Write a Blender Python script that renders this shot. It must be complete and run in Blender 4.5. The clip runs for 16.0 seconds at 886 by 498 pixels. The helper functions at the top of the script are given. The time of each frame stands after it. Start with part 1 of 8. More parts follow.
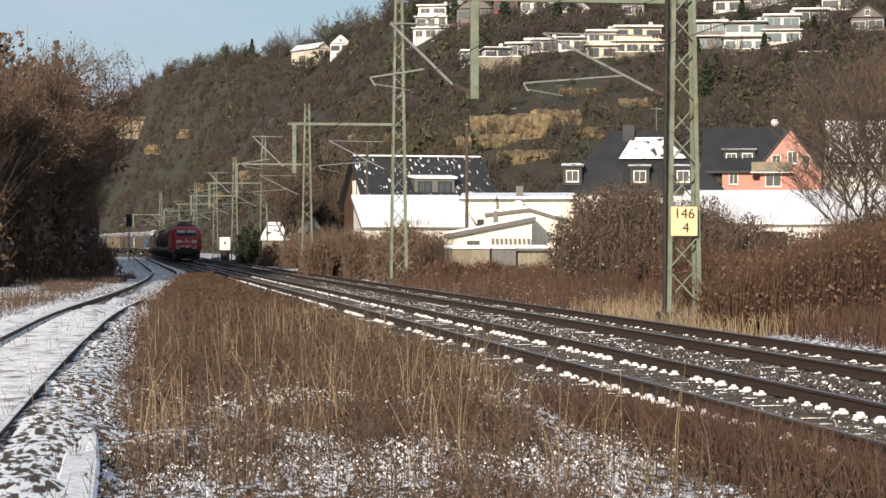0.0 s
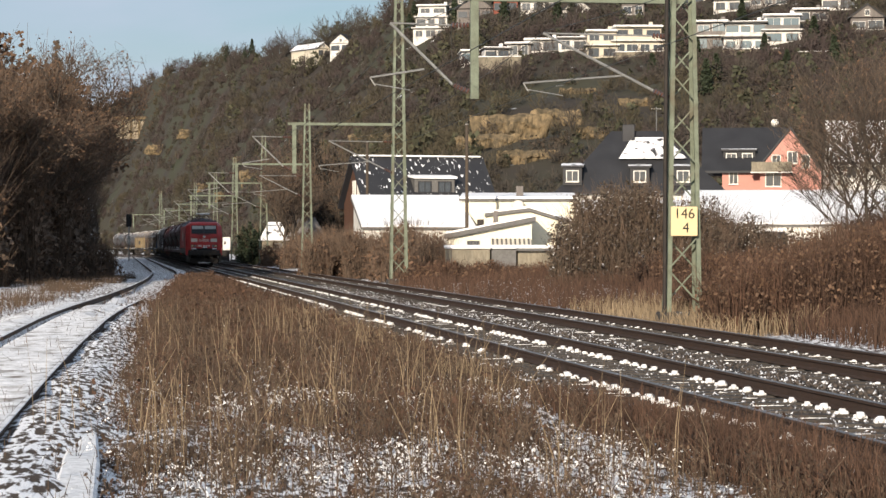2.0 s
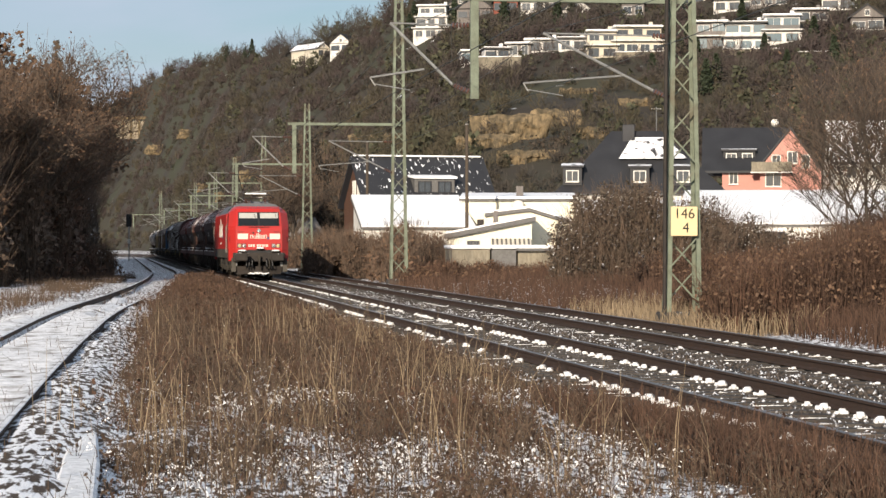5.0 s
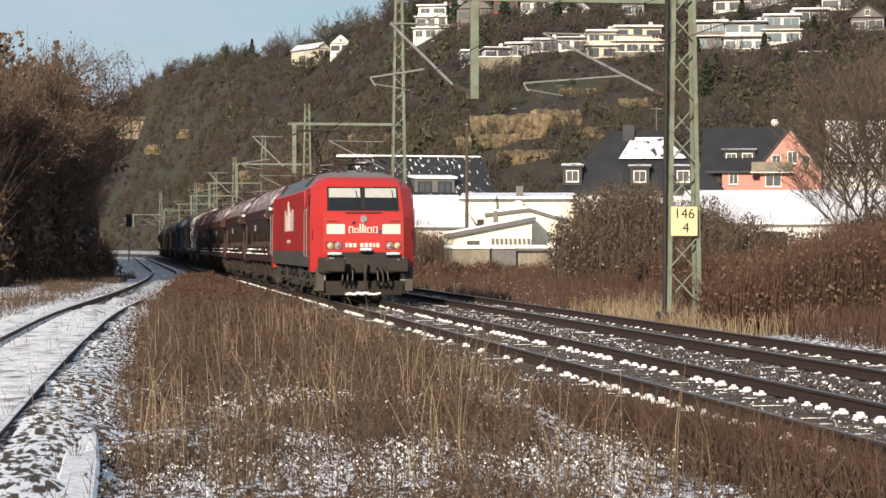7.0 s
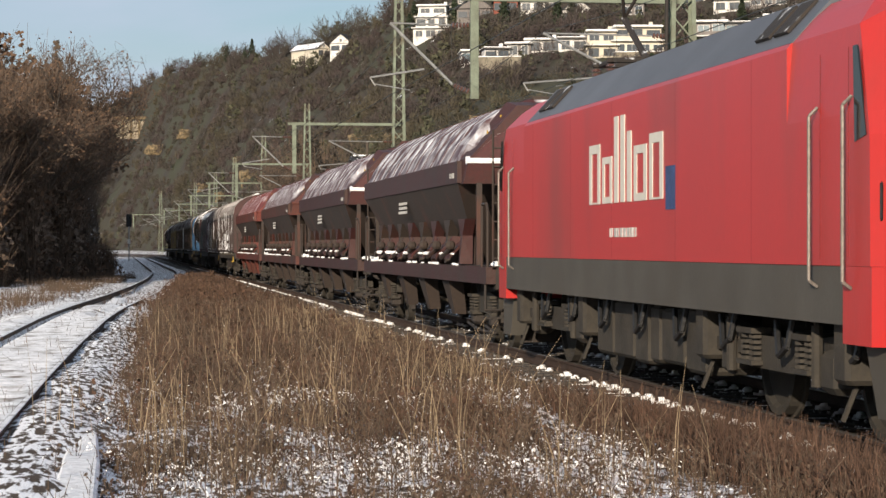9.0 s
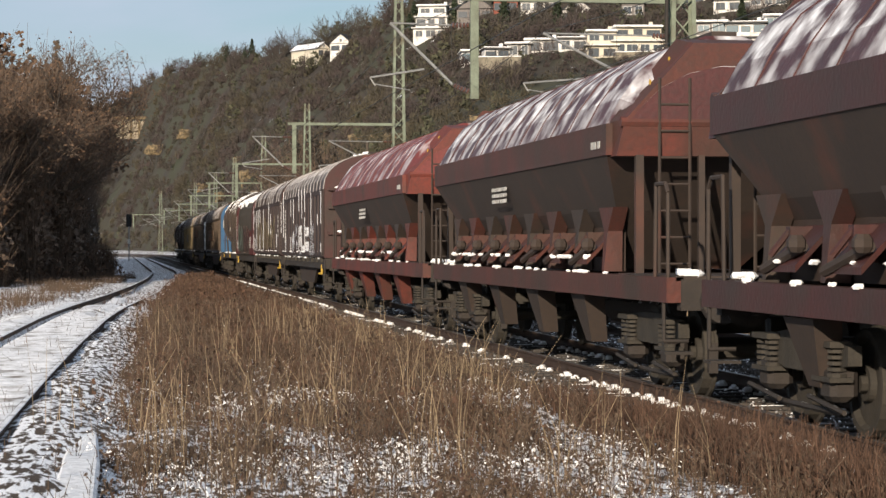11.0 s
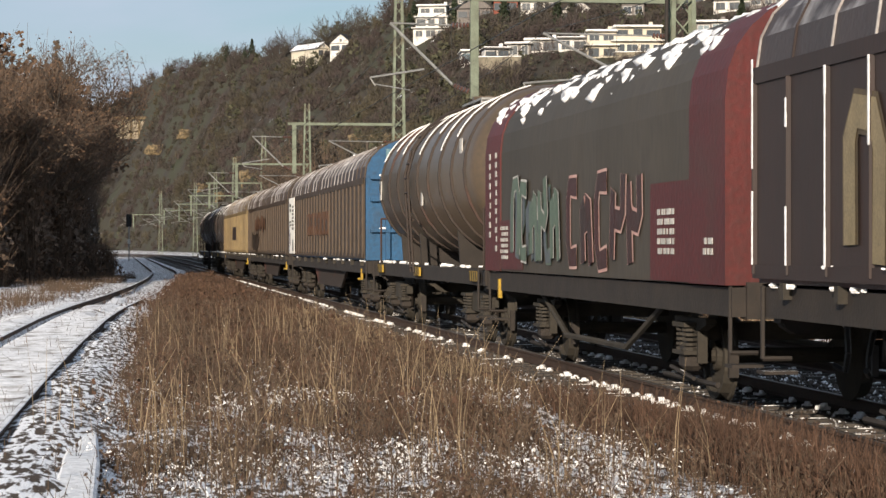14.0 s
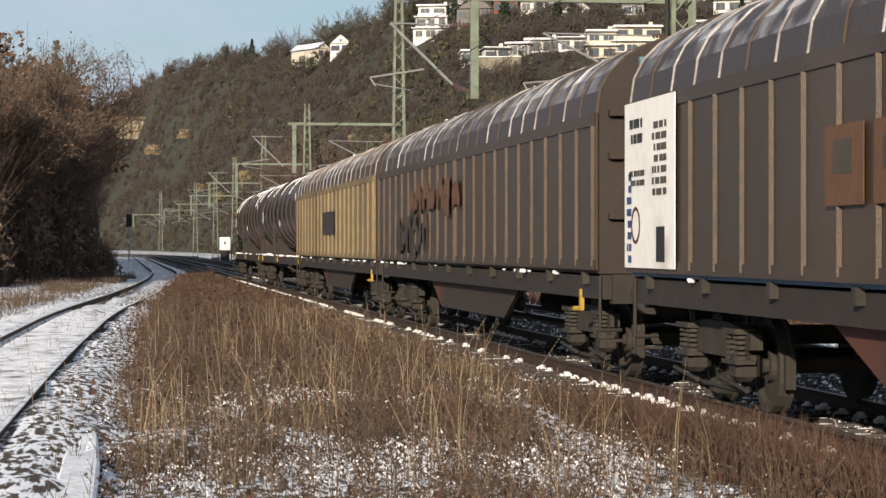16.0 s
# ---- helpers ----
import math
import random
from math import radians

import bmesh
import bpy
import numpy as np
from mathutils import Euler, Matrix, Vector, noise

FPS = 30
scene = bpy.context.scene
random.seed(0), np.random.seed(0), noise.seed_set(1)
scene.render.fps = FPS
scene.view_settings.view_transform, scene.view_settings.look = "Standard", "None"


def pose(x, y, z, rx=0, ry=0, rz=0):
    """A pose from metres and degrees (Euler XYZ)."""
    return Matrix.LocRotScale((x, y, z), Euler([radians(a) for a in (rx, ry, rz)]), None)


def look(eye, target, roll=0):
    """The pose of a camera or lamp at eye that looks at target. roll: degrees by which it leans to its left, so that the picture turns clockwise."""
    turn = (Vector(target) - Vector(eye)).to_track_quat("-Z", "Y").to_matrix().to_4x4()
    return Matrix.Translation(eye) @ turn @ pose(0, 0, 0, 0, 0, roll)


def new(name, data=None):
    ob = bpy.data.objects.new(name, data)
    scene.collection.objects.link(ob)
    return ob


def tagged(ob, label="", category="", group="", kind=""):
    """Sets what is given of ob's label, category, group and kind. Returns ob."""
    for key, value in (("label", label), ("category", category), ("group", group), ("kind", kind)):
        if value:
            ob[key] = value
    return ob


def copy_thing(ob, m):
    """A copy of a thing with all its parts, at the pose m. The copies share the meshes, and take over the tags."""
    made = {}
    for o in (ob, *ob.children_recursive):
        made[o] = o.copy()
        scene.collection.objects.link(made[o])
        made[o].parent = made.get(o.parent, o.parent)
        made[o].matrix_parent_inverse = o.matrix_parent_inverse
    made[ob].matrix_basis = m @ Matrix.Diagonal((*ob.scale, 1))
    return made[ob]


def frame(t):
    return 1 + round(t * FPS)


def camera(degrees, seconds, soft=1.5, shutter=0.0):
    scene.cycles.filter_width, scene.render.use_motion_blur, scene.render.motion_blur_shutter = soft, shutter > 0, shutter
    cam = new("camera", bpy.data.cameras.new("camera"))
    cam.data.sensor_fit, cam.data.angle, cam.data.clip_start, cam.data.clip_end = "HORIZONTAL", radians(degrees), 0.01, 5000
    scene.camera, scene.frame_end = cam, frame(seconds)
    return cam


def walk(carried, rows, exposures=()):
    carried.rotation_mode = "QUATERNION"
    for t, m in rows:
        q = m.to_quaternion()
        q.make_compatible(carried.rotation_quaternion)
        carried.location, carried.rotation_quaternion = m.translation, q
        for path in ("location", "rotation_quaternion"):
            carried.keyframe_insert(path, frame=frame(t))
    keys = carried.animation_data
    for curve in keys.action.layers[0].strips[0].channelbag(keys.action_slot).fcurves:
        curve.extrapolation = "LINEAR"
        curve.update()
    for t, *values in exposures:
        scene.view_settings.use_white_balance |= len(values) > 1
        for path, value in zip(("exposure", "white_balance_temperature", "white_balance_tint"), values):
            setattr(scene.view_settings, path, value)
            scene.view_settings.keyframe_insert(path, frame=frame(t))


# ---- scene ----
cam = camera(22.3, 16.0, soft=1.5)
# The rail heads lie at z = 0, the main line runs along y, the camera stands 1.6 m above them.
EYE = (0.0, 0.0, 1.6)
AIM = (14.28, 98.97, 1.474)
walk(cam, [(0.0, look(EYE, AIM)), (16.0, look(EYE, AIM))], exposures=[(0.0, 0.50), (16.0, 0.50)])

# ---- world and sun ----
SUN_DIR = Vector((-0.39, -0.89, 0.265)).normalized()
world = bpy.data.worlds.new("winter_sky")
scene.world = world
world.use_nodes = True
wn = world.node_tree
sky = wn.nodes.new("ShaderNodeTexSky")
sky.sky_type = 'NISHITA'
sky.sun_disc = False
sky.sun_elevation = math.asin(SUN_DIR.z)
sky.sun_rotation = math.atan2(SUN_DIR.x, SUN_DIR.y)
sky.air_density, sky.dust_density, sky.ozone_density = 1.0, 0.9, 2.8
# thin high cloud drifting over the blue
sky_tc = wn.nodes.new("ShaderNodeTexCoord")
sky_map = wn.nodes.new("ShaderNodeMapping")
sky_map.inputs["Scale"].default_value = (1.0, 1.0, 3.2)
sky_map.inputs["Rotation"].default_value = (0.0, 0.25, 0.0)
wn.links.new(sky_tc.outputs["Generated"], sky_map.inputs[0])
cloud = wn.nodes.new("ShaderNodeTexNoise")
cloud.inputs["Scale"].default_value, cloud.inputs["Detail"].default_value, cloud.inputs["Distortion"].default_value = 5.0, 5.0, 0.4
wn.links.new(sky_map.outputs[0], cloud.inputs["Vector"])
cloud_amt = wn.nodes.new("ShaderNodeMapRange")
cloud_amt.inputs[1].default_value, cloud_amt.inputs[2].default_value = 0.36, 0.66
cloud_amt.inputs[3].default_value, cloud_amt.inputs[4].default_value = 0.30, 0.95
wn.links.new(cloud.outputs[0], cloud_amt.inputs[0])
cloud_mix = wn.nodes.new("ShaderNodeMix")
cloud_mix.data_type = 'RGBA'
cloud_mix.inputs[7].default_value = (5.1, 6.0, 7.3, 1)
wn.links.new(cloud_amt.outputs[0], cloud_mix.inputs[0])
wn.links.new(sky.outputs[0], cloud_mix.inputs[6])
wn.links.new(cloud_mix.outputs[2], wn.nodes["Background"].inputs[0])
wn.nodes["Background"].inputs[1].default_value = 0.072
sun_data = bpy.data.lights.new("sun", 'SUN')
sun_data.energy, sun_data.angle, sun_data.color = 4.8, radians(0.6), (1.0, 0.86, 0.69)
sun = new("sun", sun_data)
sun.matrix_world = look(SUN_DIR * 50, (0, 0, 0))


# ---- materials ----
def mat(name, col, col2=None, rough=0.8, metal=0.0, scale=6.0, fine=40.0, mix=0.5, bump=0.3, spec=0.3, rnd=0.0,
        snow=0.0, snow_scale=3.0, snow_up=0.35, stretch=None, dirt=None, dirt_amt=0.5, dirt_scale=0.7, island=0.0, snow_soft=0.08, grain=0.35):
    """A surface in two tones: broad stains, fine grain, relief, and snow lying where the face looks up."""
    m = bpy.data.materials.new(name)
    m.use_nodes = True
    nt = m.node_tree
    N, L = nt.nodes, nt.links
    b = N["Principled BSDF"]
    b.inputs["Roughness"].default_value = rough
    b.inputs["Metallic"].default_value = metal
    b.inputs["Specular IOR Level"].default_value = spec
    col2 = col2 or tuple(c * 0.6 for c in col)
    tc = N.new("ShaderNodeTexCoord")
    vec = tc.outputs["Object"]
    if stretch:
        mp = N.new("ShaderNodeMapping")
        mp.inputs["Scale"].default_value = stretch
        L.new(vec, mp.inputs[0])
        vec = mp.outputs[0]

    def noise_tex(s, detail=4.0, v=None):
        n = N.new("ShaderNodeTexNoise")
        n.inputs["Scale"].default_value = s
        n.inputs["Detail"].default_value = detail
        L.new(v or vec, n.inputs["Vector"])
        return n.outputs[0]

    def ramp(src, lo, hi):
        r = N.new("ShaderNodeMapRange")
        r.inputs[1].default_value, r.inputs[2].default_value = lo, hi
        L.new(src, r.inputs[0])
        return r.outputs[0]

    def blend(fac, a, c, mode='MIX'):
        x = N.new("ShaderNodeMix")
        x.data_type, x.blend_type = 'RGBA', mode
        for sock, val in ((x.inputs[0], fac), (x.inputs[6], a), (x.inputs[7], c)):
            if isinstance(val, (int, float)):
                sock.default_value = val
            elif isinstance(val, tuple):
                sock.default_value = (*val[:3], 1)
            else:
                L.new(val, sock)
        return x.outputs[2]

    big, small = noise_tex(scale), noise_tex(fine, 6.0)
    c = blend(ramp(big, 0.5 - mix * 0.4, 0.5 + mix * 0.4), col, col2)
    c = blend(ramp(small, 0.35, 0.7), c, blend(grain, c, (0.02, 0.02, 0.02)))
    if dirt:
        c = blend(ramp(noise_tex(dirt_scale, 8.0), 0.62 - dirt_amt * 0.35, 0.72), c, dirt)
    if rnd or island:
        src = N.new("ShaderNodeObjectInfo").outputs["Random"] if rnd else N.new("ShaderNodeNewGeometry").outputs["Random Per Island"]
        amt = rnd or island
        hs = N.new("ShaderNodeHueSaturation")
        r = N.new("ShaderNodeMapRange")
        r.inputs[3].default_value, r.inputs[4].default_value = 1 - amt, 1 + amt
        L.new(src, r.inputs[0])
        L.new(r.outputs[0], hs.inputs["Value"])
        L.new(c, hs.inputs["Color"])
        c = hs.outputs[0]
    if snow:
        g = N.new("ShaderNodeNewGeometry")
        sep = N.new("ShaderNodeSeparateXYZ")
        L.new(g.outputs["Normal"], sep.inputs[0])
        up = ramp(sep.outputs[2], snow_up, min(1.0, snow_up + 0.3))
        patch = ramp(noise_tex(snow_scale, 7.0), 0.72 - snow * 0.5, 0.72 + snow_soft - snow * 0.5)
        mul = N.new("ShaderNodeMath")
        mul.operation = 'MULTIPLY'
        L.new(up, mul.inputs[0])
        L.new(patch, mul.inputs[1])
        c = blend(mul.outputs[0], c, (0.90, 0.90, 0.92))
        rr = N.new("ShaderNodeMapRange")
        rr.inputs[3].default_value, rr.inputs[4].default_value = rough, 0.7
        L.new(mul.outputs[0], rr.inputs[0])
        L.new(rr.outputs[0], b.inputs["Roughness"])
    L.new(c, b.inputs["Base Color"])
    if bump:
        bp = N.new("ShaderNodeBump")
        bp.inputs["Strength"].default_value = bump
        bp.inputs["Distance"].default_value = 0.02
        L.new(small, bp.inputs["Height"])
        L.new(bp.outputs[0], b.inputs["Normal"])
    return m


M_GROUND = mat("snowy_weed_soil", (0.060, 0.042, 0.030), (0.090, 0.062, 0.042), 0.95, scale=1.3, fine=30, snow=0.52, snow_scale=13.0, snow_soft=0.08, stretch=(1, 0.26, 1), bump=0.8)
M_HILL = mat("hill_soil", (0.042, 0.034, 0.026), (0.066, 0.056, 0.038), 0.95, scale=0.03, fine=0.6, mix=0.3, dirt=(0.040, 0.046, 0.024), dirt_scale=0.03, dirt_amt=0.6, snow=0.10, snow_scale=0.25, snow_up=0.5, bump=1.0)
M_ROCK = mat("sandstone", (0.29, 0.21, 0.115), (0.17, 0.128, 0.075), 0.95, scale=0.35, fine=2.5, mix=0.25, bump=1.0, dirt=(0.045, 0.038, 0.024), dirt_scale=0.9, dirt_amt=0.7, stretch=(1.6, 1, 1.0))
M_BALLAST = mat("ballast", (0.056, 0.046, 0.039), (0.038, 0.032, 0.027), 0.95, scale=2.5, fine=22, snow=0.20, snow_scale=22, bump=1.0)
M_STONE = mat("ballast_stone", (0.090, 0.073, 0.062), (0.050, 0.041, 0.035), 0.9, scale=9, fine=60, snow=0.36, snow_scale=9.0, snow_up=0.3, island=0.4)
M_SLEEPER = mat("concrete_sleeper", (0.075, 0.066, 0.058), (0.050, 0.043, 0.038), 0.9, scale=4, fine=40, rnd=0.25, snow=0.14, snow_scale=7)
M_RAIL = mat("rusty_rail", (0.062, 0.036, 0.025), (0.042, 0.026, 0.019), 0.8, metal=0.1, scale=6, fine=50)
M_RAILTOP = mat("polished_rail_head", (0.30, 0.27, 0.25), (0.2, 0.18, 0.16), 0.42, metal=0.8, scale=3, fine=30, bump=0.05)
M_SNOW = mat("snow", (0.92, 0.92, 0.93), (0.88, 0.885, 0.90), 0.7, scale=2.5, fine=14, bump=0.5)
M_SNOWDIRTY = mat("trodden_snow", (0.91, 0.91, 0.92), (0.86, 0.86, 0.88), 0.75, scale=1.5, fine=10, bump=0.3, dirt=(0.12, 0.09, 0.06), dirt_scale=2.2, dirt_amt=0.32)
M_MAST = mat("green_mast_paint", (0.20, 0.235, 0.175), (0.135, 0.15, 0.11), 0.7, scale=3, fine=40, rnd=0.05, dirt=(0.10, 0.06, 0.035), dirt_amt=0.25)
M_STEEL = mat("galvanised_steel", (0.38, 0.38, 0.37), (0.26, 0.26, 0.25), 0.5, metal=0.5, scale=5, fine=50)
M_DARK = mat("dark_undercarriage", (0.024, 0.020, 0.018), (0.038, 0.030, 0.025), 0.8, scale=3, fine=25, snow=0.25, snow_scale=5, snow_up=0.5)
M_INSUL = mat("brown_porcelain", (0.10, 0.045, 0.03), None, 0.25, spec=0.6)
M_WIRE = mat("copper_wire", (0.07, 0.075, 0.065), None, 0.5, metal=0.6)


# ---- mesh helpers ----
class Shape:
    """Gathers vertices and faces of one part."""
    def __init__(self):
        self.v, self.f = [], []

    def add(self, verts, faces):
        o = len(self.v)
        self.v.extend(tuple(p) for p in verts)
        self.f.extend(tuple(i + o for i in q) for q in faces)
        return self

    def box(self, c, s, m=None, taper=(1, 1)):
        hx, hy, hz = s[0] / 2, s[1] / 2, s[2] / 2
        vs = []
        for z in (-1, 1):
            kx, ky = (taper if z > 0 else (1, 1))
            for x, y in ((-1, -1), (1, -1), (1, 1), (-1, 1)):
                vs.append(Vector((x * hx * kx, y * hy * ky, z * hz)))
        if m:
            vs = [m @ p for p in vs]
        vs = [p + Vector(c) for p in vs]
        return self.add(vs, [(3, 2, 1, 0), (4, 5, 6, 7), (0, 1, 5, 4), (1, 2, 6, 5), (2, 3, 7, 6), (3, 0, 4, 7)])

    def bevel_box(self, c, s, b):
        """A box whose upright and flat edges are all cut at b."""
        hx, hy, hz = s[0] / 2, s[1] / 2, s[2] / 2
        rings = [(hx - b, hy - b, -hz), (hx, hy, -hz + b), (hx, hy, hz - b), (hx - b, hy - b, hz)]
        loops = []
        for x, y, z in rings:
            e = min(b, x * 0.9, y * 0.9)
            loops.append([(c[0] + p, c[1] + q, c[2] + z) for p, q in ((x - e, -y), (x, -y + e), (x, y - e), (x - e, y), (-x + e, y), (-x, y - e), (-x, -y + e), (-x + e, -y))])
        return self.loft(loops)

    def loft(self, loops, caps=True, closed=True):
        n = len(loops[0])
        vs = [p for lp in loops for p in lp]
        fs = []
        for i in range(len(loops) - 1):
            for j in range(n if closed else n - 1):
                k = (j + 1) % n
                fs.append((i * n + j, i * n + k, (i + 1) * n + k, (i + 1) * n + j))
        if caps:
            fs.append(tuple(range(n))[::-1])
            fs.append(tuple((len(loops) - 1) * n + j for j in range(n)))
        return self.add(vs, fs)

    def tube(self, a, b, r, n=6, r2=None, caps=True):
        a, b = Vector(a), Vector(b)
        d = (b - a)
        if d.length < 1e-6:
            return self
        u = d.orthogonal().normalized()
        w = d.normalized().cross(u)
        r2 = r if r2 is None else r2
        ring = lambda c, q: [c + (u * math.cos(2 * math.pi * i / n) + w * math.sin(2 * math.pi * i / n)) * q for i in range(n)]
        return self.loft([ring(a, r), ring(b, r2)], caps)

    def path(self, pts, r, n=6):
        for a, b in zip(pts, pts[1:]):
            self.tube(a, b, r, n)
        return self

    def extrude_y(self, prof, y0, y1):
        """A profile of (x, z) points drawn out along y."""
        return self.loft([[(x, y0, z) for x, z in prof], [(x, y1, z) for x, z in prof]])

    def extrude_x(self, prof, x0, x1):
        return self.loft([[(x0, y, z) for y, z in prof], [(x1, y, z) for y, z in prof]])

    def ball(self, c, r, n=6, m=4, squash=1.0, jitter=0.0, rng=None):
        loops = []
        for i in range(1, m):
            a = math.pi * i / m
            loops.append([(c[0] + r * math.sin(a) * math.cos(2 * math.pi * j / n) * (1 + (rng.uniform(-jitter, jitter) if rng else 0)),
                           c[1] + r * math.sin(a) * math.sin(2 * math.pi * j / n) * (1 + (rng.uniform(-jitter, jitter) if rng else 0)),
                           c[2] - r * squash * math.cos(a)) for j in range(n)])
        return self.loft(loops)

    def mesh(self, name, material=None, smooth=False):
        me = bpy.data.meshes.new(name)
        me.from_pydata([tuple(p) for p in self.v], [], self.f)
        if smooth:
            me.polygons.foreach_set("use_smooth", [True] * len(me.polygons))
        if material:
            me.materials.append(material)
        bm = bmesh.new()
        bm.from_mesh(me)
        bmesh.ops.recalc_face_normals(bm, faces=bm.faces)
        bm.to_mesh(me)
        bm.free()
        return me


def raw_mesh(name, verts, faces, material, smooth=False):
    """A large mesh from arrays; all its faces have the same number of corners."""
    verts, faces = np.asarray(verts, dtype=np.float32), np.asarray(faces, dtype=np.int32)
    k = faces.shape[1]
    me = bpy.data.meshes.new(name)
    me.vertices.add(len(verts))
    me.vertices.foreach_set("co", verts.ravel())
    me.loops.add(faces.size)
    me.loops.foreach_set("vertex_index", faces.ravel())
    me.polygons.add(len(faces))
    me.polygons.foreach_set("loop_start", np.arange(0, faces.size, k, dtype=np.int32))
    me.polygons.foreach_set("loop_total", np.full(len(faces), k, dtype=np.int32))
    if smooth:
        me.polygons.foreach_set("use_smooth", np.ones(len(faces), dtype=bool))
    me.update(calc_edges=True)
    me.materials.append(material)
    return me


def part(name, shape, material, parent=None, label="", m=None, smooth=False):
    """One mesh object under a thing or under a part."""
    me = shape if isinstance(shape, bpy.types.Mesh) else shape.mesh(name, material, smooth)
    ob = new(name, me)
    if parent:
        ob.parent = parent
    if m:
        ob.matrix_basis = m
    if label:
        ob["label"] = label
    return ob


def thing(name, label, category, m=None, group="", kind=""):
    ob = new(name)
    ob.empty_display_size = 0.2
    if m:
        ob.matrix_basis = m
    return tagged(ob, label, category, group, kind)


# ---- plan ----
NEAR, FAR_T = 6.94, 10.5          # the two main tracks
BEND_Y, BEND_R = 345.0, 800.0     # the line is straight, then turns off


def bend(y):
    """How far the line has turned aside at y, and its heading there."""
    s = max(0.0, y - BEND_Y)
    return -s * s / (2 * BEND_R), math.atan2(-s / BEND_R, 1.0)


def siding_x(y):
    """The centre of the siding, which swings away from the main line."""
    ys = (-60, 10, 20, 32, 40, 56, 76, 96, 118, 145, 1000)
    xs = (-3.6, -2.0, -1.77, -1.58, -1.33, -0.86, 0.42, 1.45, 2.3, 2.95, 3.0)
    t = float(np.interp(y, ys, xs))
    t2 = float(np.interp(y - 6, ys, xs)) + float(np.interp(y + 6, ys, xs))
    return (t + t2) / 3 + bend(y)[0]


def site(bearing, d):
    """Plan position at d metres along the camera's axis, at a bearing's tangent from it."""
    r = bearing * d
    return d * 0.1428 + r * 0.9897, d * 0.9897 - r * 0.1428


def build_ground():
    ys = np.concatenate([np.linspace(-260, 10, 20), np.linspace(11, 160, 180), np.linspace(163, 420, 60), np.linspace(450, 4500, 30)])
    xs = np.concatenate([np.linspace(-4500, -60, 24), np.linspace(-50, -8, 20), np.linspace(-7.5, 24, 110), np.linspace(26, 90, 26), np.linspace(120, 4500, 24)])
    vs = []
    for y in ys:
        for x in xs:
            near = 1.0 if abs(x) < 60 and y < 200 else 0.0
            n = noise.noise((x * 0.5, y * 0.35, 0.3)) * 0.10 + noise.noise((x * 1.7, y * 1.1, 4.0)) * 0.05
            z = -0.42 + near * n
            if -6.5 < x < 4.8:
                z += 0.20 * near
            if near and 8 < y < 130:
                # the shoulder of the siding, nearly up to its rail
                o = x - siding_x(float(y))
                z += 0.15 * max(0.0, 1 - max(0.0, abs(o - 1.05) - 0.28) / 0.35)
            if x > 14 and y < 300:
                z += min(0.5, (x - 14) * 0.12)
            vs.append((x, y, z))
    nx = len(xs)
    fs = [(j * nx + i, j * nx + i + 1, (j + 1) * nx + i + 1, (j + 1) * nx + i) for j in range(len(ys) - 1) for i in range(nx - 1)]
    ob = new("ground", raw_mesh("ground", vs, fs, M_GROUND, True))
    tagged(ob, "rough brown winter ground with patches of thin snow", "ground", kind="structure")


def strip(prof_at, ys, material, name):
    """A bed or rail along the line: a cross profile for each y."""
    s = Shape()
    s.loft([[(x, y, z) for x, z in prof_at(y)] for y in ys])
    return s


def track_ys(a, b):
    return [a + (b - a) * i / 120 for i in range(121)]


RAIL_PROF = ((-0.065, -0.155), (0.065, -0.155), (0.062, -0.14), (0.012, -0.12), (0.012, -0.045), (0.035, -0.035), (0.035, -0.006),
             (-0.035, -0.006), (-0.035, -0.035), (-0.012, -0.045), (-0.012, -0.12), (-0.062, -0.14))


def build_track(name, cx, y0, y1, label, top=M_RAILTOP):
    """Two rails with polished heads; the sleepers come last in the file."""
    tr = thing(name, label, "railway track", kind="structure")
    ys = track_ys(y0, y1)
    for side in (-0.7525, 0.7525):
        rail = part("rail", strip(lambda y: [(cx(y) + side + px, pz) for px, pz in RAIL_PROF], ys, None, "rail"), M_RAIL, tr)
        part("rail_head", strip(lambda y: [(cx(y) + side + px, pz) for px, pz in ((-0.032, -0.006), (0.032, -0.006), (0.026, 0.0), (-0.026, 0.0))], ys, None, "h"), top, rail)
    return tr


def build_bed():
    def prof(y):
        b = bend(y)[0]
        return [(x + b, z) for x, z in ((4.7, -0.75), (5.35, -0.22), (8.6, -0.205), (9.0, -0.21), (12.1, -0.22), (13.0, -0.75))]
    ob = part("ballast_bed", strip(prof, track_ys(-220, 900), None, "bed"), M_BALLAST)
    tagged(ob, "dark grey ballast bed dusted with snow", "ballast", kind="structure")


# hill: bearing tangent, foot distance, ridge distance, ridge height
HILL = ((-0.60, 1900, 2600, 110), (-0.25, 1500, 2100, 112), (-0.150, 1150, 1650, 101), (-0.133, 950, 1400, 102), (-0.122, 800, 1200, 94), (-0.0965, 560, 1000, 83),
        (-0.0563, 380, 800, 73), (-0.036, 310, 720, 71.5), (-0.021, 290, 660, 69.5), (0.0166, 265, 600, 70), (0.1046, 262, 560, 73), (0.197, 262, 540, 74), (0.6, 300, 560, 76), (1.6, 330, 600, 80))


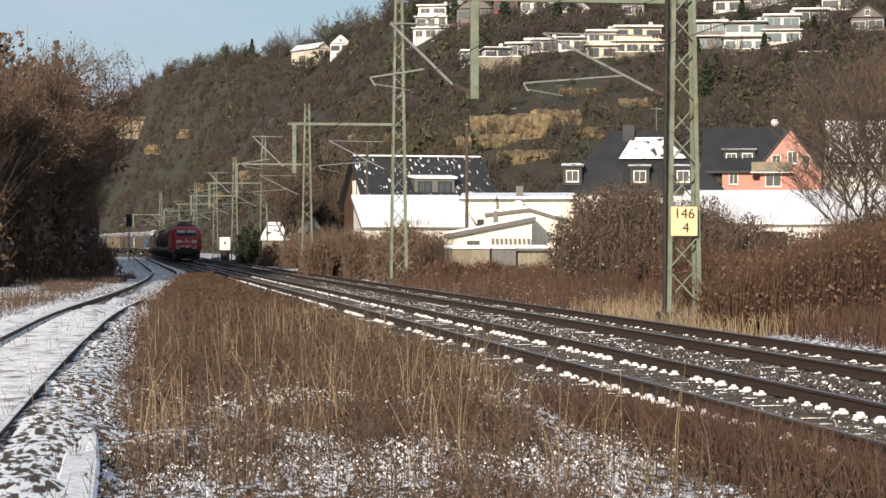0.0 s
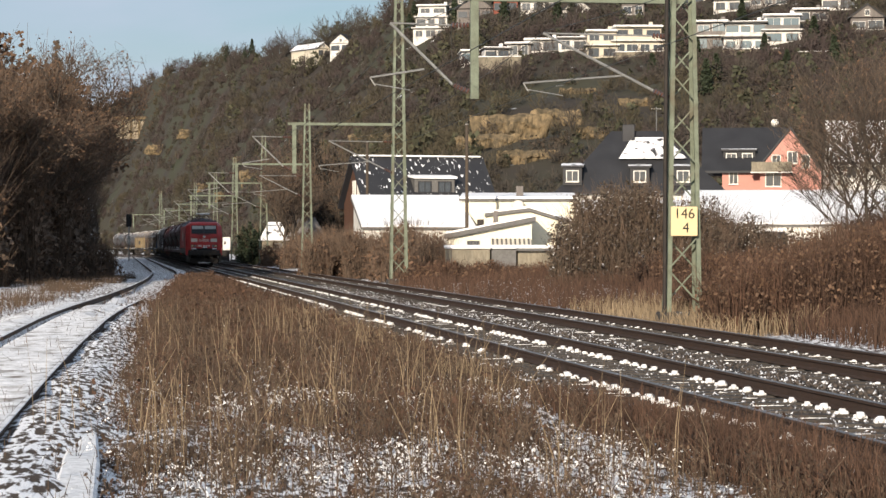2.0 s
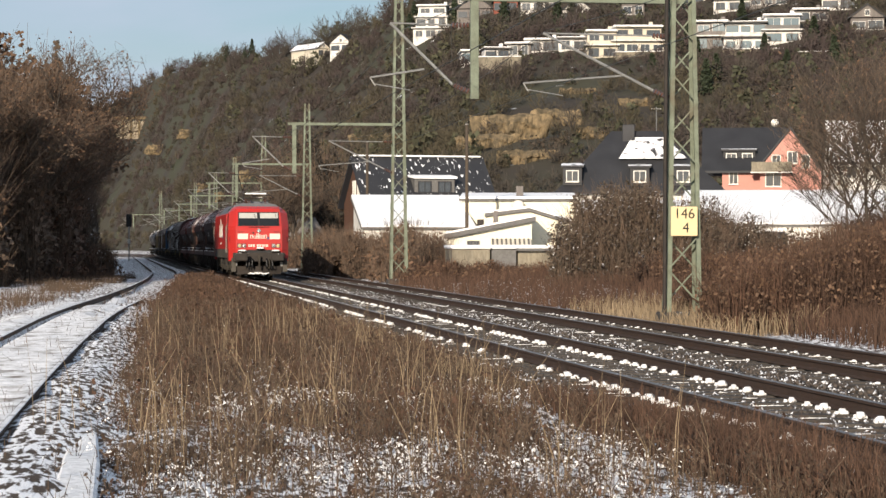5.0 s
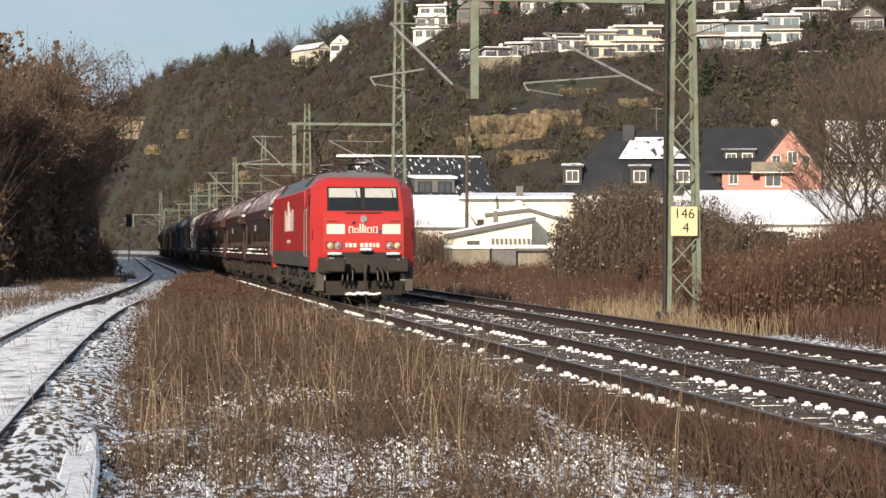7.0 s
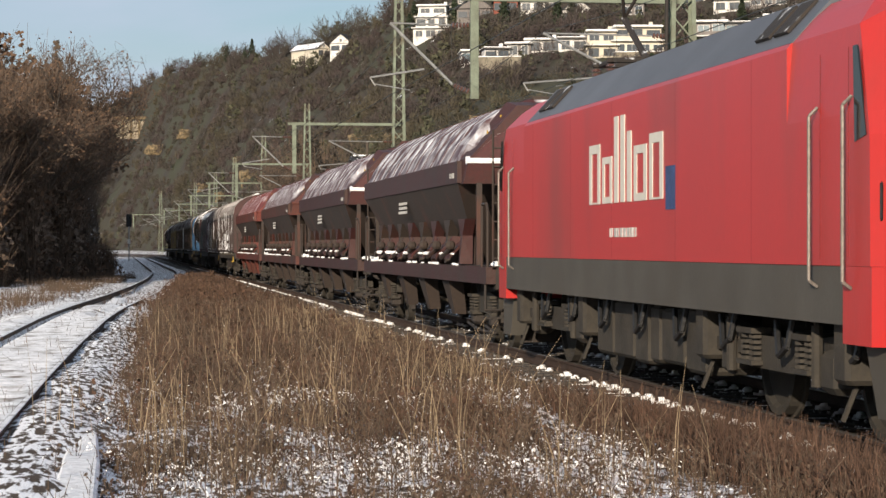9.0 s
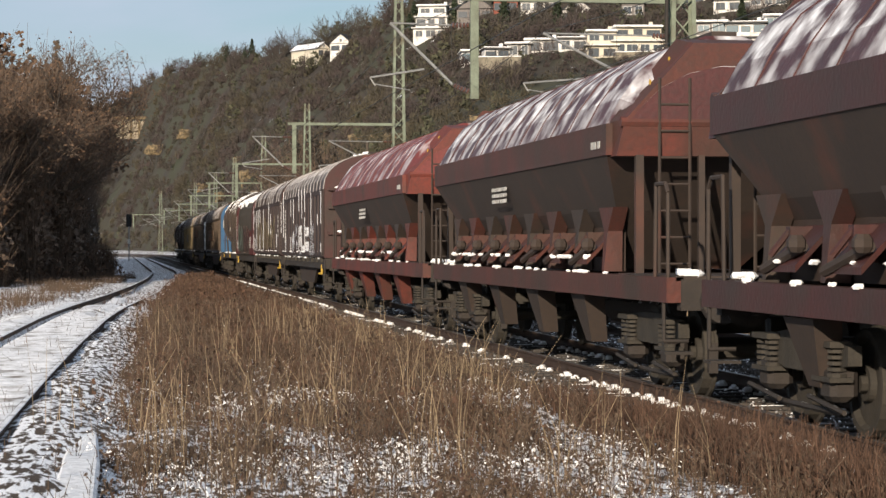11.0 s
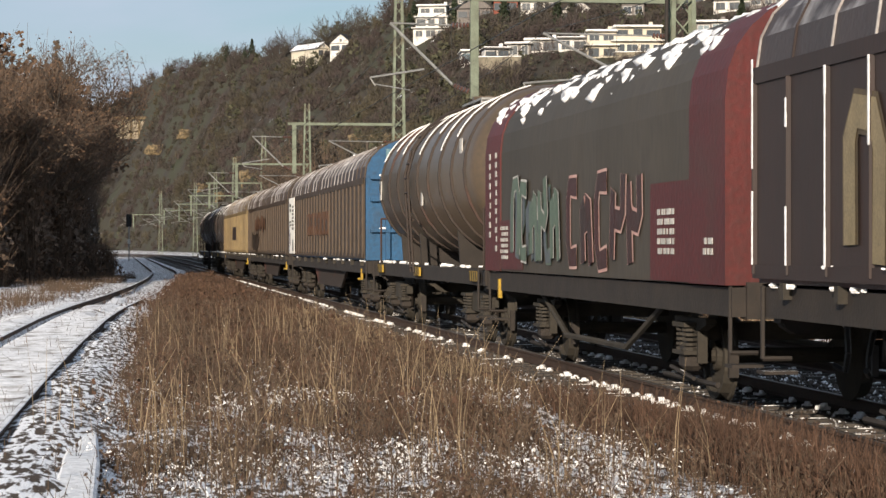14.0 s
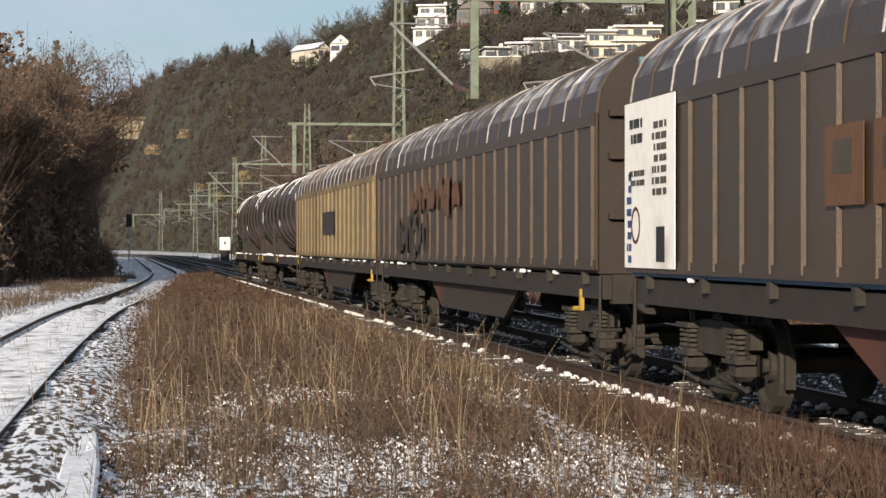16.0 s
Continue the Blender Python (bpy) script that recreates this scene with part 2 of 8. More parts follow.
def hill_z(b, d):
    cols = list(zip(*HILL))
    foot, ridge, top = (float(np.interp(b, cols[0], c)) for c in cols[1:])
    u = (d - foot) / (ridge - foot)
    if u <= 0:
        return -0.6 + u * 3
    x, y = site(b, d)
    n = noise.noise((x * 0.012, y * 0.012, 0)) * 5 + noise.noise((x * 0.04, y * 0.04, 3)) * 2.2 + noise.noise((x * 0.15, y * 0.15, 7)) * 0.7
    w = min(1.0, u * 3) * (1 - 0.75 * min(1.0, max(0.0, (u - 0.7) * 4)))
    s = np.interp(u, (0, 0.08, 0.22, 0.34, 0.62, 0.8, 1.0, 1.3, 3), (0, 0.05, 0.23, 0.29, 0.56, 0.76, 1.0, 1.03, 1.05))
    return -0.4 + (top + 0.4) * float(s) + n * w


def build_hill():
    bs = np.concatenate([np.linspace(-0.6, -0.2, 20), np.linspace(-0.195, 0.24, 210), np.linspace(0.25, 1.6, 40)])
    us = np.concatenate([np.linspace(-0.05, 0.4, 46), np.linspace(0.42, 1.05, 40), np.linspace(1.1, 2.2, 8)])
    cols = list(zip(*HILL))
    vs, nu = [], len(us)
    for b in bs:
        foot, ridge = float(np.interp(b, cols[0], cols[1])), float(np.interp(b, cols[0], cols[2]))
        for u in us:
            d = foot + u * (ridge - foot)
            x, y = site(b, d)
            vs.append((x, y, hill_z(b, d)))
    fs = [(i * nu + j, (i + 1) * nu + j, (i + 1) * nu + j + 1, i * nu + j + 1) for i in range(len(bs) - 1) for j in range(nu - 1)]
    ob = new("hillside", raw_mesh("hillside", vs, fs, M_HILL, True))
    tagged(ob, "steep brown winter hillside with scrub and old vineyard terraces", "hillside", kind="structure")

# ---- the train ----
M_RED = mat("traffic_red_paint", (0.44, 0.019, 0.017), (0.38, 0.020, 0.018), 0.38, scale=0.8, fine=30, bump=0.03, spec=0.4, dirt=(0.28, 0.03, 0.025), dirt_amt=0.35, stretch=(1, 1, 0.35), grain=0.08)
M_LOCOGREY = mat("dusty_grey_paint", (0.078, 0.071, 0.060), (0.058, 0.052, 0.044), 0.7, scale=1.5, fine=25, bump=0.08, dirt=(0.06, 0.052, 0.042), grain=0.08)
M_ROOFGREY = mat("blue_grey_roof_paint", (0.11, 0.118, 0.135), (0.08, 0.085, 0.098), 0.55, scale=1.0, fine=20, bump=0.05, grain=0.08)
M_UNDER = mat("brown_dusty_running_gear", (0.052, 0.044, 0.034), (0.030, 0.026, 0.021), 0.85, scale=3, fine=25)
M_HANDRAIL = mat("dull_handrail_steel", (0.22, 0.19, 0.17), (0.16, 0.14, 0.12), 0.5, metal=0.3)
M_BLACK = mat("black_rubber", (0.015, 0.015, 0.016), None, 0.5)
M_GLASS = mat("dark_cab_glass", (0.012, 0.014, 0.017), (0.015, 0.018, 0.02), 0.12, spec=0.3, bump=0.0, grain=0.08)
M_BLIND = mat("pale_sun_blind", (0.42, 0.42, 0.40), (0.36, 0.36, 0.34), 0.6, bump=0.02, grain=0.08)
M_CREAM = mat("cream_white_paint", (0.60, 0.57, 0.50), (0.54, 0.51, 0.45), 0.5, bump=0.02, grain=0.08)
M_BLUEMARK = mat("blue_mark", (0.035, 0.07, 0.20), None, 0.5)
M_LAMPY = mat("headlamp_lens", (0.75, 0.62, 0.25), None, 0.15, spec=0.6)
M_CHROME = mat("lamp_reflector", (0.75, 0.77, 0.78), None, 0.2, metal=0.8)
M_MAROON = mat("maroon_wagon_paint", (0.064, 0.018, 0.016), (0.045, 0.015, 0.014), 0.55, scale=0.8, fine=18, dirt=(0.034, 0.022, 0.018), dirt_amt=0.65, dirt_scale=1.4)
M_HROOF = mat("maroon_roof_with_snow", (0.075, 0.022, 0.022), (0.055, 0.019, 0.019), 0.5, scale=0.7, fine=16, snow=0.58, snow_scale=2.4, snow_up=0.30, snow_soft=0.26)
M_HROOF2 = mat("brick_red_roof_with_frost", (0.16, 0.034, 0.030), (0.12, 0.030, 0.027), 0.55, scale=0.7, fine=16, snow=0.46, snow_scale=1.8, snow_soft=0.24, snow_up=0.25)
M_HRED = mat("brick_red_wagon_paint", (0.155, 0.034, 0.024), (0.10, 0.026, 0.019), 0.6, scale=0.9, fine=18, dirt=(0.045, 0.028, 0.022), dirt_amt=0.65, dirt_scale=1.5)
M_HRUST = mat("rust_brown_wagon_paint", (0.105, 0.028, 0.020), (0.060, 0.022, 0.017), 0.65, scale=0.9, fine=18, dirt=(0.040, 0.024, 0.018), dirt_amt=0.8, dirt_scale=1.2)
M_HGREY = mat("grimy_brown_steel", (0.046, 0.032, 0.025), (0.033, 0.024, 0.020), 0.75, scale=0.8, fine=16, bump=0.12, dirt=(0.09, 0.035, 0.024), dirt_amt=0.2)
M_BOXWALL = mat("grimy_aluminium_wall", (0.058, 0.038, 0.024), (0.044, 0.030, 0.020), 0.5, scale=0.5, fine=14, bump=0.08, dirt=(0.060, 0.040, 0.028), dirt_amt=0.4, stretch=(1, 1, 0.3))
M_BOXDARK = mat("sooty_maroon_wall", (0.040, 0.024, 0.021), (0.030, 0.020, 0.018), 0.65, scale=0.5, fine=14, bump=0.08, stretch=(1, 1, 0.3))
M_BOXROOF = mat("frosted_wagon_roof", (0.058, 0.042, 0.040), (0.042, 0.032, 0.030), 0.55, scale=0.6, fine=14, snow=0.52, snow_scale=2.6, snow_up=0.35, snow_soft=0.4)
M_YELWALL = mat("yellowed_wagon_wall", (0.23, 0.165, 0.078), (0.17, 0.122, 0.060), 0.6, scale=0.5, fine=14, dirt=(0.10, 0.065, 0.035), dirt_amt=0.3, stretch=(1, 1, 0.3))
M_RIB = mat("pale_worn_rib", (0.086, 0.056, 0.033), (0.054, 0.037, 0.024), 0.5)
M_FROST = mat("snow_crust", (0.84, 0.85, 0.88), (0.72, 0.73, 0.76), 0.7, scale=6, fine=25, bump=0.4)
M_FROSTRIB = mat("frosted_roof_rib", (0.50, 0.48, 0.47), (0.16, 0.13, 0.12), 0.6, scale=2.5, fine=25)
M_TARP = mat("grey_tarpaulin", (0.070, 0.058, 0.045), (0.052, 0.044, 0.034), 0.65, scale=0.6, fine=12, stretch=(1, 1, 0.25), bump=0.06)
M_BLUE = mat("blue_wagon_end", (0.022, 0.10, 0.22), (0.02, 0.08, 0.17), 0.5, scale=0.8, fine=14, dirt=(0.05, 0.06, 0.07), dirt_amt=0.25)
M_TEAL = mat("pale_blue_panel", (0.13, 0.24, 0.28), (0.10, 0.18, 0.21), 0.5)
M_TANK = mat("brown_grey_tank_shell", (0.100, 0.072, 0.046), (0.078, 0.057, 0.038), 0.36, metal=0.0, scale=0.5, fine=12, spec=0.4, bump=0.03, dirt=(0.06, 0.046, 0.033), dirt_amt=0.3, snow=0.08, snow_scale=1.6, snow_up=0.5)
M_TANKBLACK = mat("black_tank_shell", (0.035, 0.032, 0.031), (0.05, 0.045, 0.042), 0.34, metal=0.3, scale=0.6, fine=12, spec=0.5, snow=0.22, snow_scale=1.2, snow_up=0.5)
M_YELLOW = mat("safety_yellow", (0.46, 0.29, 0.03), (0.38, 0.24, 0.03), 0.5)
M_ORANGE = mat("orange_print", (0.150, 0.066, 0.028), (0.105, 0.050, 0.024), 0.65)
M_MARK = mat("white_stencil", (0.62, 0.60, 0.56), None, 0.6, bump=0.02)
M_TARPRED = mat("dull_red_end_paint", (0.100, 0.019, 0.019), (0.075, 0.017, 0.017), 0.6, scale=0.8, fine=14, dirt=(0.06, 0.03, 0.025), dirt_amt=0.3)
M_SPRAYG = mat("green_spray_paint", (0.085, 0.13, 0.095), (0.13, 0.17, 0.13), 0.55, bump=0.02)
M_SPRAYP = mat("pink_spray_paint", (0.55, 0.30, 0.27), (0.60, 0.42, 0.36), 0.55, bump=0.02)
M_SPRAYB = mat("blue_grey_spray_paint", (0.075, 0.095, 0.115), (0.11, 0.125, 0.13), 0.55, bump=0.02)
M_SPRAYY = mat("ochre_spray_paint", (0.26, 0.205, 0.115), (0.19, 0.15, 0.085), 0.55, bump=0.02)
M_SPRAYD = mat("faded_ochre_spray_edge", (0.10, 0.072, 0.038), (0.075, 0.055, 0.032), 0.6, bump=0.02)
CACHE = {}


def cached(key, build, material, smooth=False):
    """The mesh of a repeated piece, built once."""
    if key not in CACHE:
        s = Shape()
        build(s)
        CACHE[key] = s.mesh(key, material, smooth)
    return CACHE[key]


def wheel_pair(s, r=0.46):
    s.tube((-0.85, 0, 0), (0.85, 0, 0), 0.08, 8)
    for q in (-1, 1):
        prof = ((0.66, r + 0.03), (0.69, r + 0.03), (0.70, r), (0.80, r - 0.005), (0.80, r - 0.07), (0.75, r - 0.1), (0.745, 0.16), (0.80, 0.15), (0.80, 0.1), (0.66, 0.1))
        n = 20
        s.loft([[(q * x, rr * math.cos(2 * math.pi * i / n), rr * math.sin(2 * math.pi * i / n)) for i in range(n)] for x, rr in prof])


def spring_pack(s):
    for q in (-0.13, 0.13):
        for i in range(5):
            s.tube((0, q, 0.02 + i * 0.05), (0, q, 0.05 + i * 0.05), 0.085, 8)
    s.box((0, 0, 0.29), (0.2, 0.5, 0.05))
    s.box((0, 0, 0.0), (0.2, 0.5, 0.04))


def bogie(parent, y, base=1.8, axles=2):
    """A bogie with frame, wheelsets, axle boxes, springs and brake rigging."""
    s = Shape()
    ends = (-base / 2, base / 2) if axles == 2 else (0.0,)
    for q in (-1, 1):
        x = q * 1.0
        if axles == 2:
            s.extrude_x(((-base / 2 - 0.35, 0.62), (-base / 2 - 0.35, 0.78), (-0.45, 0.86), (0.45, 0.86), (base / 2 + 0.35, 0.78), (base / 2 + 0.35, 0.62), (0.5, 0.52), (-0.5, 0.52)), x - 0.06, x + 0.06)
        else:
            s.extrude_x(((-0.65, 0.80), (-0.65, 0.86), (0.65, 0.86), (0.65, 0.80), (0.2, 0.70), (-0.2, 0.70)), x - 0.05, x + 0.05)
            for e in (-0.3, 0.3):
                s.box((x, e, 0.62), (0.1, 0.05, 0.45))
    s.box((0, 0, 0.72), (2.0, 0.4, 0.18))
    b = part("bogie" if axles == 2 else "axle_guard", s, M_UNDER, parent, m=pose(0, y, 0))
    for e in ends:
        part("wheelset", cached("wheelset", wheel_pair, M_UNDER), M_UNDER, b, m=pose(0, e, 0.46))
        for q in (-1, 1):
            part("axle_box", cached("axle_box", lambda s: s.bevel_box((0, 0, 0), (0.24, 0.34, 0.3), 0.05), M_DARK), M_DARK, b, m=pose(q * 1.02, e, 0.46))
            part("spring", cached("spring_pack", spring_pack, M_UNDER), M_UNDER, b, m=pose(q * 1.08, e, 0.50))
    r = Shape()
    for q in (-1, 1):
        for e in ends:
            r.box((q * 0.74, e - 0.55, 0.42), (0.1, 0.07, 0.32))
            r.box((q * 0.74, e + 0.55, 0.42), (0.1, 0.07, 0.32))
            r.tube((q * 1.14, e - 0.5, 0.25), (q * 1.14, e + 0.45, 0.33), 0.025, 5)
        r.tube((q * 1.05, -base / 2 - 0.2, 0.22), (q * 1.05, base / 2 + 0.2, 0.22), 0.03, 5)
    part("brake_rigging", r, M_DARK, b)
    return b


def bogie_copy(b, parent, y):
    n = copy_thing(b, pose(0, y, 0))
    n.parent = parent
    return n


def coupling_end(parent, y, out):
    """Buffers, hook and hoses at one end; out is -1 for the leading end."""
    for q in (-1, 1):
        s = Shape()
        s.tube((q * 0.875, y, 1.04), (q * 0.875, y + out * 0.42, 1.04), 0.11, 10)
        s.tube((q * 0.875, y + out * 0.42, 1.04), (q * 0.875, y + out * 0.50, 1.04), 0.24, 14, 0.225)
        part("buffer", s, M_DARK, parent)
    s = Shape()
    s.box((0, y + out * 0.15, 1.02), (0.10, 0.32, 0.14))
    s.path([(0, y + out * 0.3, 1.02), (0, y + out * 0.34, 0.8), (0, y + out * 0.30, 0.55)], 0.04, 6)
    part("coupling_hook", s, M_DARK, parent)
    for q in (-0.32, 0.32):
        s = Shape()
        s.path([(q, y, 0.92), (q, y + out * 0.16, 0.85), (q * 1.05, y + out * 0.24, 0.62), (q * 1.1, y + out * 0.2, 0.45), (q * 1.3, y + out * 0.08, 0.5)], 0.03, 6)
        part("brake_hose", s, M_BLACK, parent)
    for q in (-1, 1):
        s = Shape()
        s.path([(q * 1.2, y, 1.25), (q * 1.38, y, 1.25), (q * 1.38, y, 0.62), (q * 1.12, y, 0.62)], 0.022, 5)
        s.box((q * 1.25, y, 0.5), (0.3, 0.25, 0.03))
        part("shunter_step", s, M_DARK, parent)


def marks(parent, x, y0, z0, w, h, rows, rng, material=None, name="stencil_block", vertical=False):
    """Unreadable stencils as short bars on a side wall whose face is at x."""
    s = Shape()
    for i in range(rows):
        z = z0 + h - (i + 0.5) * h / rows
        y = y0
        while y < y0 + w - 0.03:
            l = rng.uniform(0.05, 0.22)
            l = min(l, y0 + w - y)
            s.box((x - 0.003, y + l / 2, z), (0.006, l, h / rows * 0.6))
            y += l + rng.uniform(0.03, 0.08)
    return part(name, s, material or M_MARK, parent)


def smooth_line(pts):
    """Rounds a stroke's corners once."""
    out = [pts[0]]
    for a, b in zip(pts, pts[1:]):
        out += [(a[0] * 0.78 + b[0] * 0.22, a[1] * 0.78 + b[1] * 0.22), (a[0] * 0.22 + b[0] * 0.78, a[1] * 0.22 + b[1] * 0.78)]
    return out + [pts[-1]]


def stroke(s, pts, wid, x):
    """A sprayed stroke on a side wall: one thin ribbon along (y, z) points."""
    pts = [Vector(p) for p in smooth_line(pts)]
    vs = []
    for i, p in enumerate(pts):
        d = pts[min(i + 1, len(pts) - 1)] - pts[max(i - 1, 0)]
        d = d.normalized() if d.length > 1e-5 else Vector((1, 0))
        vs += [(x - 0.0004 * i, p.x - d.y * wid / 2, p.y + d.x * wid / 2), (x - 0.0004 * i, p.x + d.y * wid / 2, p.y - d.x * wid / 2)]
    s.add(vs, [(2 * i, 2 * i + 1, 2 * i + 3, 2 * i + 2) for i in range(len(pts) - 1)])


def glyph(c, lw, z0, h, rng, lean=0.0):
    """A sprayed sign that spells nothing: a few joined bars."""
    k = rng.choice((((-1, 0), (-1, 1), (1, 1), (1, 0.05)), ((-1, 0.95), (0.9, 1), (1, 0), (-0.9, 0.05)), ((-0.9, 1), (-1, 0.45), (1, 0.5), (0.9, 1), (1, 0)), ((-1, 0), (-0.2, 1), (0.1, 0.3), (1, 0.9), (0.7, 0))))
    return [(c + (u * 0.40 + rng.uniform(-0.06, 0.06)) * lw + lean * v, z0 + h * (v + rng.uniform(-0.05, 0.05))) for u, v in k]


def scribble(parent, x, y0, z0, w, h, rng, material, wid=0.045, letter=0.28, name="graffiti"):
    """Tags whose letters cannot be read, in a row."""
    y = y0
    while y < y0 + w:
        lw = letter * rng.uniform(0.75, 1.15)
        s = Shape()
        stroke(s, glyph(y + lw * 0.5, lw * 0.85, z0, h * rng.uniform(0.85, 1.1), rng, -0.03), wid, x - 0.004)
        part(name, s, material, parent)
        y += lw * 1.12


def bubble_letters(parent, x, y0, z0, w, h, n, rng, fill, edge, name="graffiti"):
    """Fat sprayed letters that cannot be read: a broad edge with a narrower fill over it."""
    lw = w / n
    for i in range(n):
        f, o = Shape(), Shape()
        g = glyph(y0 + (i + 0.5) * lw, lw * 0.80, z0 + lw * 0.1, h - lw * 0.2, rng, rng.uniform(-0.10, 0.10))
        stroke(o, g, lw * 0.36, x - 0.003 - 0.012 * (i % 2))
        out = part("graffiti_outline", o, edge, parent)
        stroke(f, g, lw * 0.27, x - 0.010 - 0.012 * (i % 2))
        part(name, f, fill, out)


def snow_lumps(parent, rows, rng, name="snow_lump"):
    """Lumps of old snow lying on ledges: (x, y0, y1, z, count, size)."""
    s = Shape()
    for x, y0, y1, z, n, size in rows:
        for i in range(n):
            s.ball((x + rng.uniform(-0.04, 0.04), rng.uniform(y0, y1), z + size * 0.2), size * rng.uniform(0.6, 1.4), 6, 4, 0.6, 0.25, rng)
    ob = part(name, s, M_SNOW, parent, "small lumps of old snow")
    ob["kind"] = "stuff"
    return ob


def brand_bars(parent, face, c, w, h, rng):
    """A brand's lettering drawn as plain upright bars, with its blue square; face maps (along, up) to a point and an outward step."""
    g = None
    widths, tall = (0.15, 0.13, 0.05, 0.05, 0.05, 0.15, 0.15), (0.72, 0.55, 1.0, 1.0, 0.8, 0.62, 0.72)
    at = -w / 2
    gap = (w - sum(widths) * w / 0.95) / 7
    for i, (a, t) in enumerate(zip(widths, tall)):
        s = Shape()
        a = a * w / 0.95
        quad = ((at, 0), (at + a, 0), (at + a, h * t), (at, h * t))
        front = [face(c[0] + u, c[1] + v, 0.012) for u, v in quad]
        back = [face(c[0] + u, c[1] + v, 0.002) for u, v in quad]
        if a > 0.1 * w and w > 0:
            # an open letter: two stems and two bars
            for u0, u1, v0, v1 in ((at, at + a * 0.24, 0, h * t), (at + a * 0.76, at + a, 0, h * t), (at + a * 0.24, at + a * 0.76, h * t * 0.85, h * t), (at + a * 0.24, at + a * 0.76, 0, h * t * 0.14 if i % 2 else h * t * 0.03)):
                q = ((u0, v0), (u1, v0), (u1, v1), (u0, v1))
                s.loft([[face(c[0] + u, c[1] + v, 0.002) for u, v in q], [face(c[0] + u, c[1] + v, 0.010) for u, v in q]])
        else:
            s.loft([back, front])
        at += a + gap
        g = part("brand_bar", s, M_CREAM, parent)
    b = Shape()
    q = ((w / 2 - 0.01, -h * 0.12), (w / 2 + w * 0.10, -h * 0.12), (w / 2 + w * 0.10, h * 0.34), (w / 2 - 0.01, h * 0.34))
    b.loft([[face(c[0] + u, c[1] + v, 0.002) for u, v in q], [face(c[0] + u, c[1] + v, 0.008) for u, v in q]])
    part("blue_square", b, M_BLUEMARK, parent)


def cab_rings(y0, sgn, levels):
    """Plan outlines of a cab, level by level; y0 is its outer end and sgn points inwards."""
    loops = []
    for z, yf, fw, ys, sw in levels:
        pts = [(-sw, 3.2), (-sw, ys), (-fw, yf), (fw, yf), (sw, ys), (sw, 3.2)]
        loops.append([(x, y0 + sgn * y, z) for x, y in pts])
    return loops


CAB = ((1.45, 0.70, 1.16, 1.12, 1.50), (2.42, 0.72, 1.15, 1.14, 1.50), (2.60, 0.78, 1.14, 1.18, 1.50), (3.27, 1.10, 1.10, 1.50, 1.45), (3.48, 1.24, 1.08, 1.7, 1.26), (3.60, 1.55, 1.02, 2.1, 1.12))


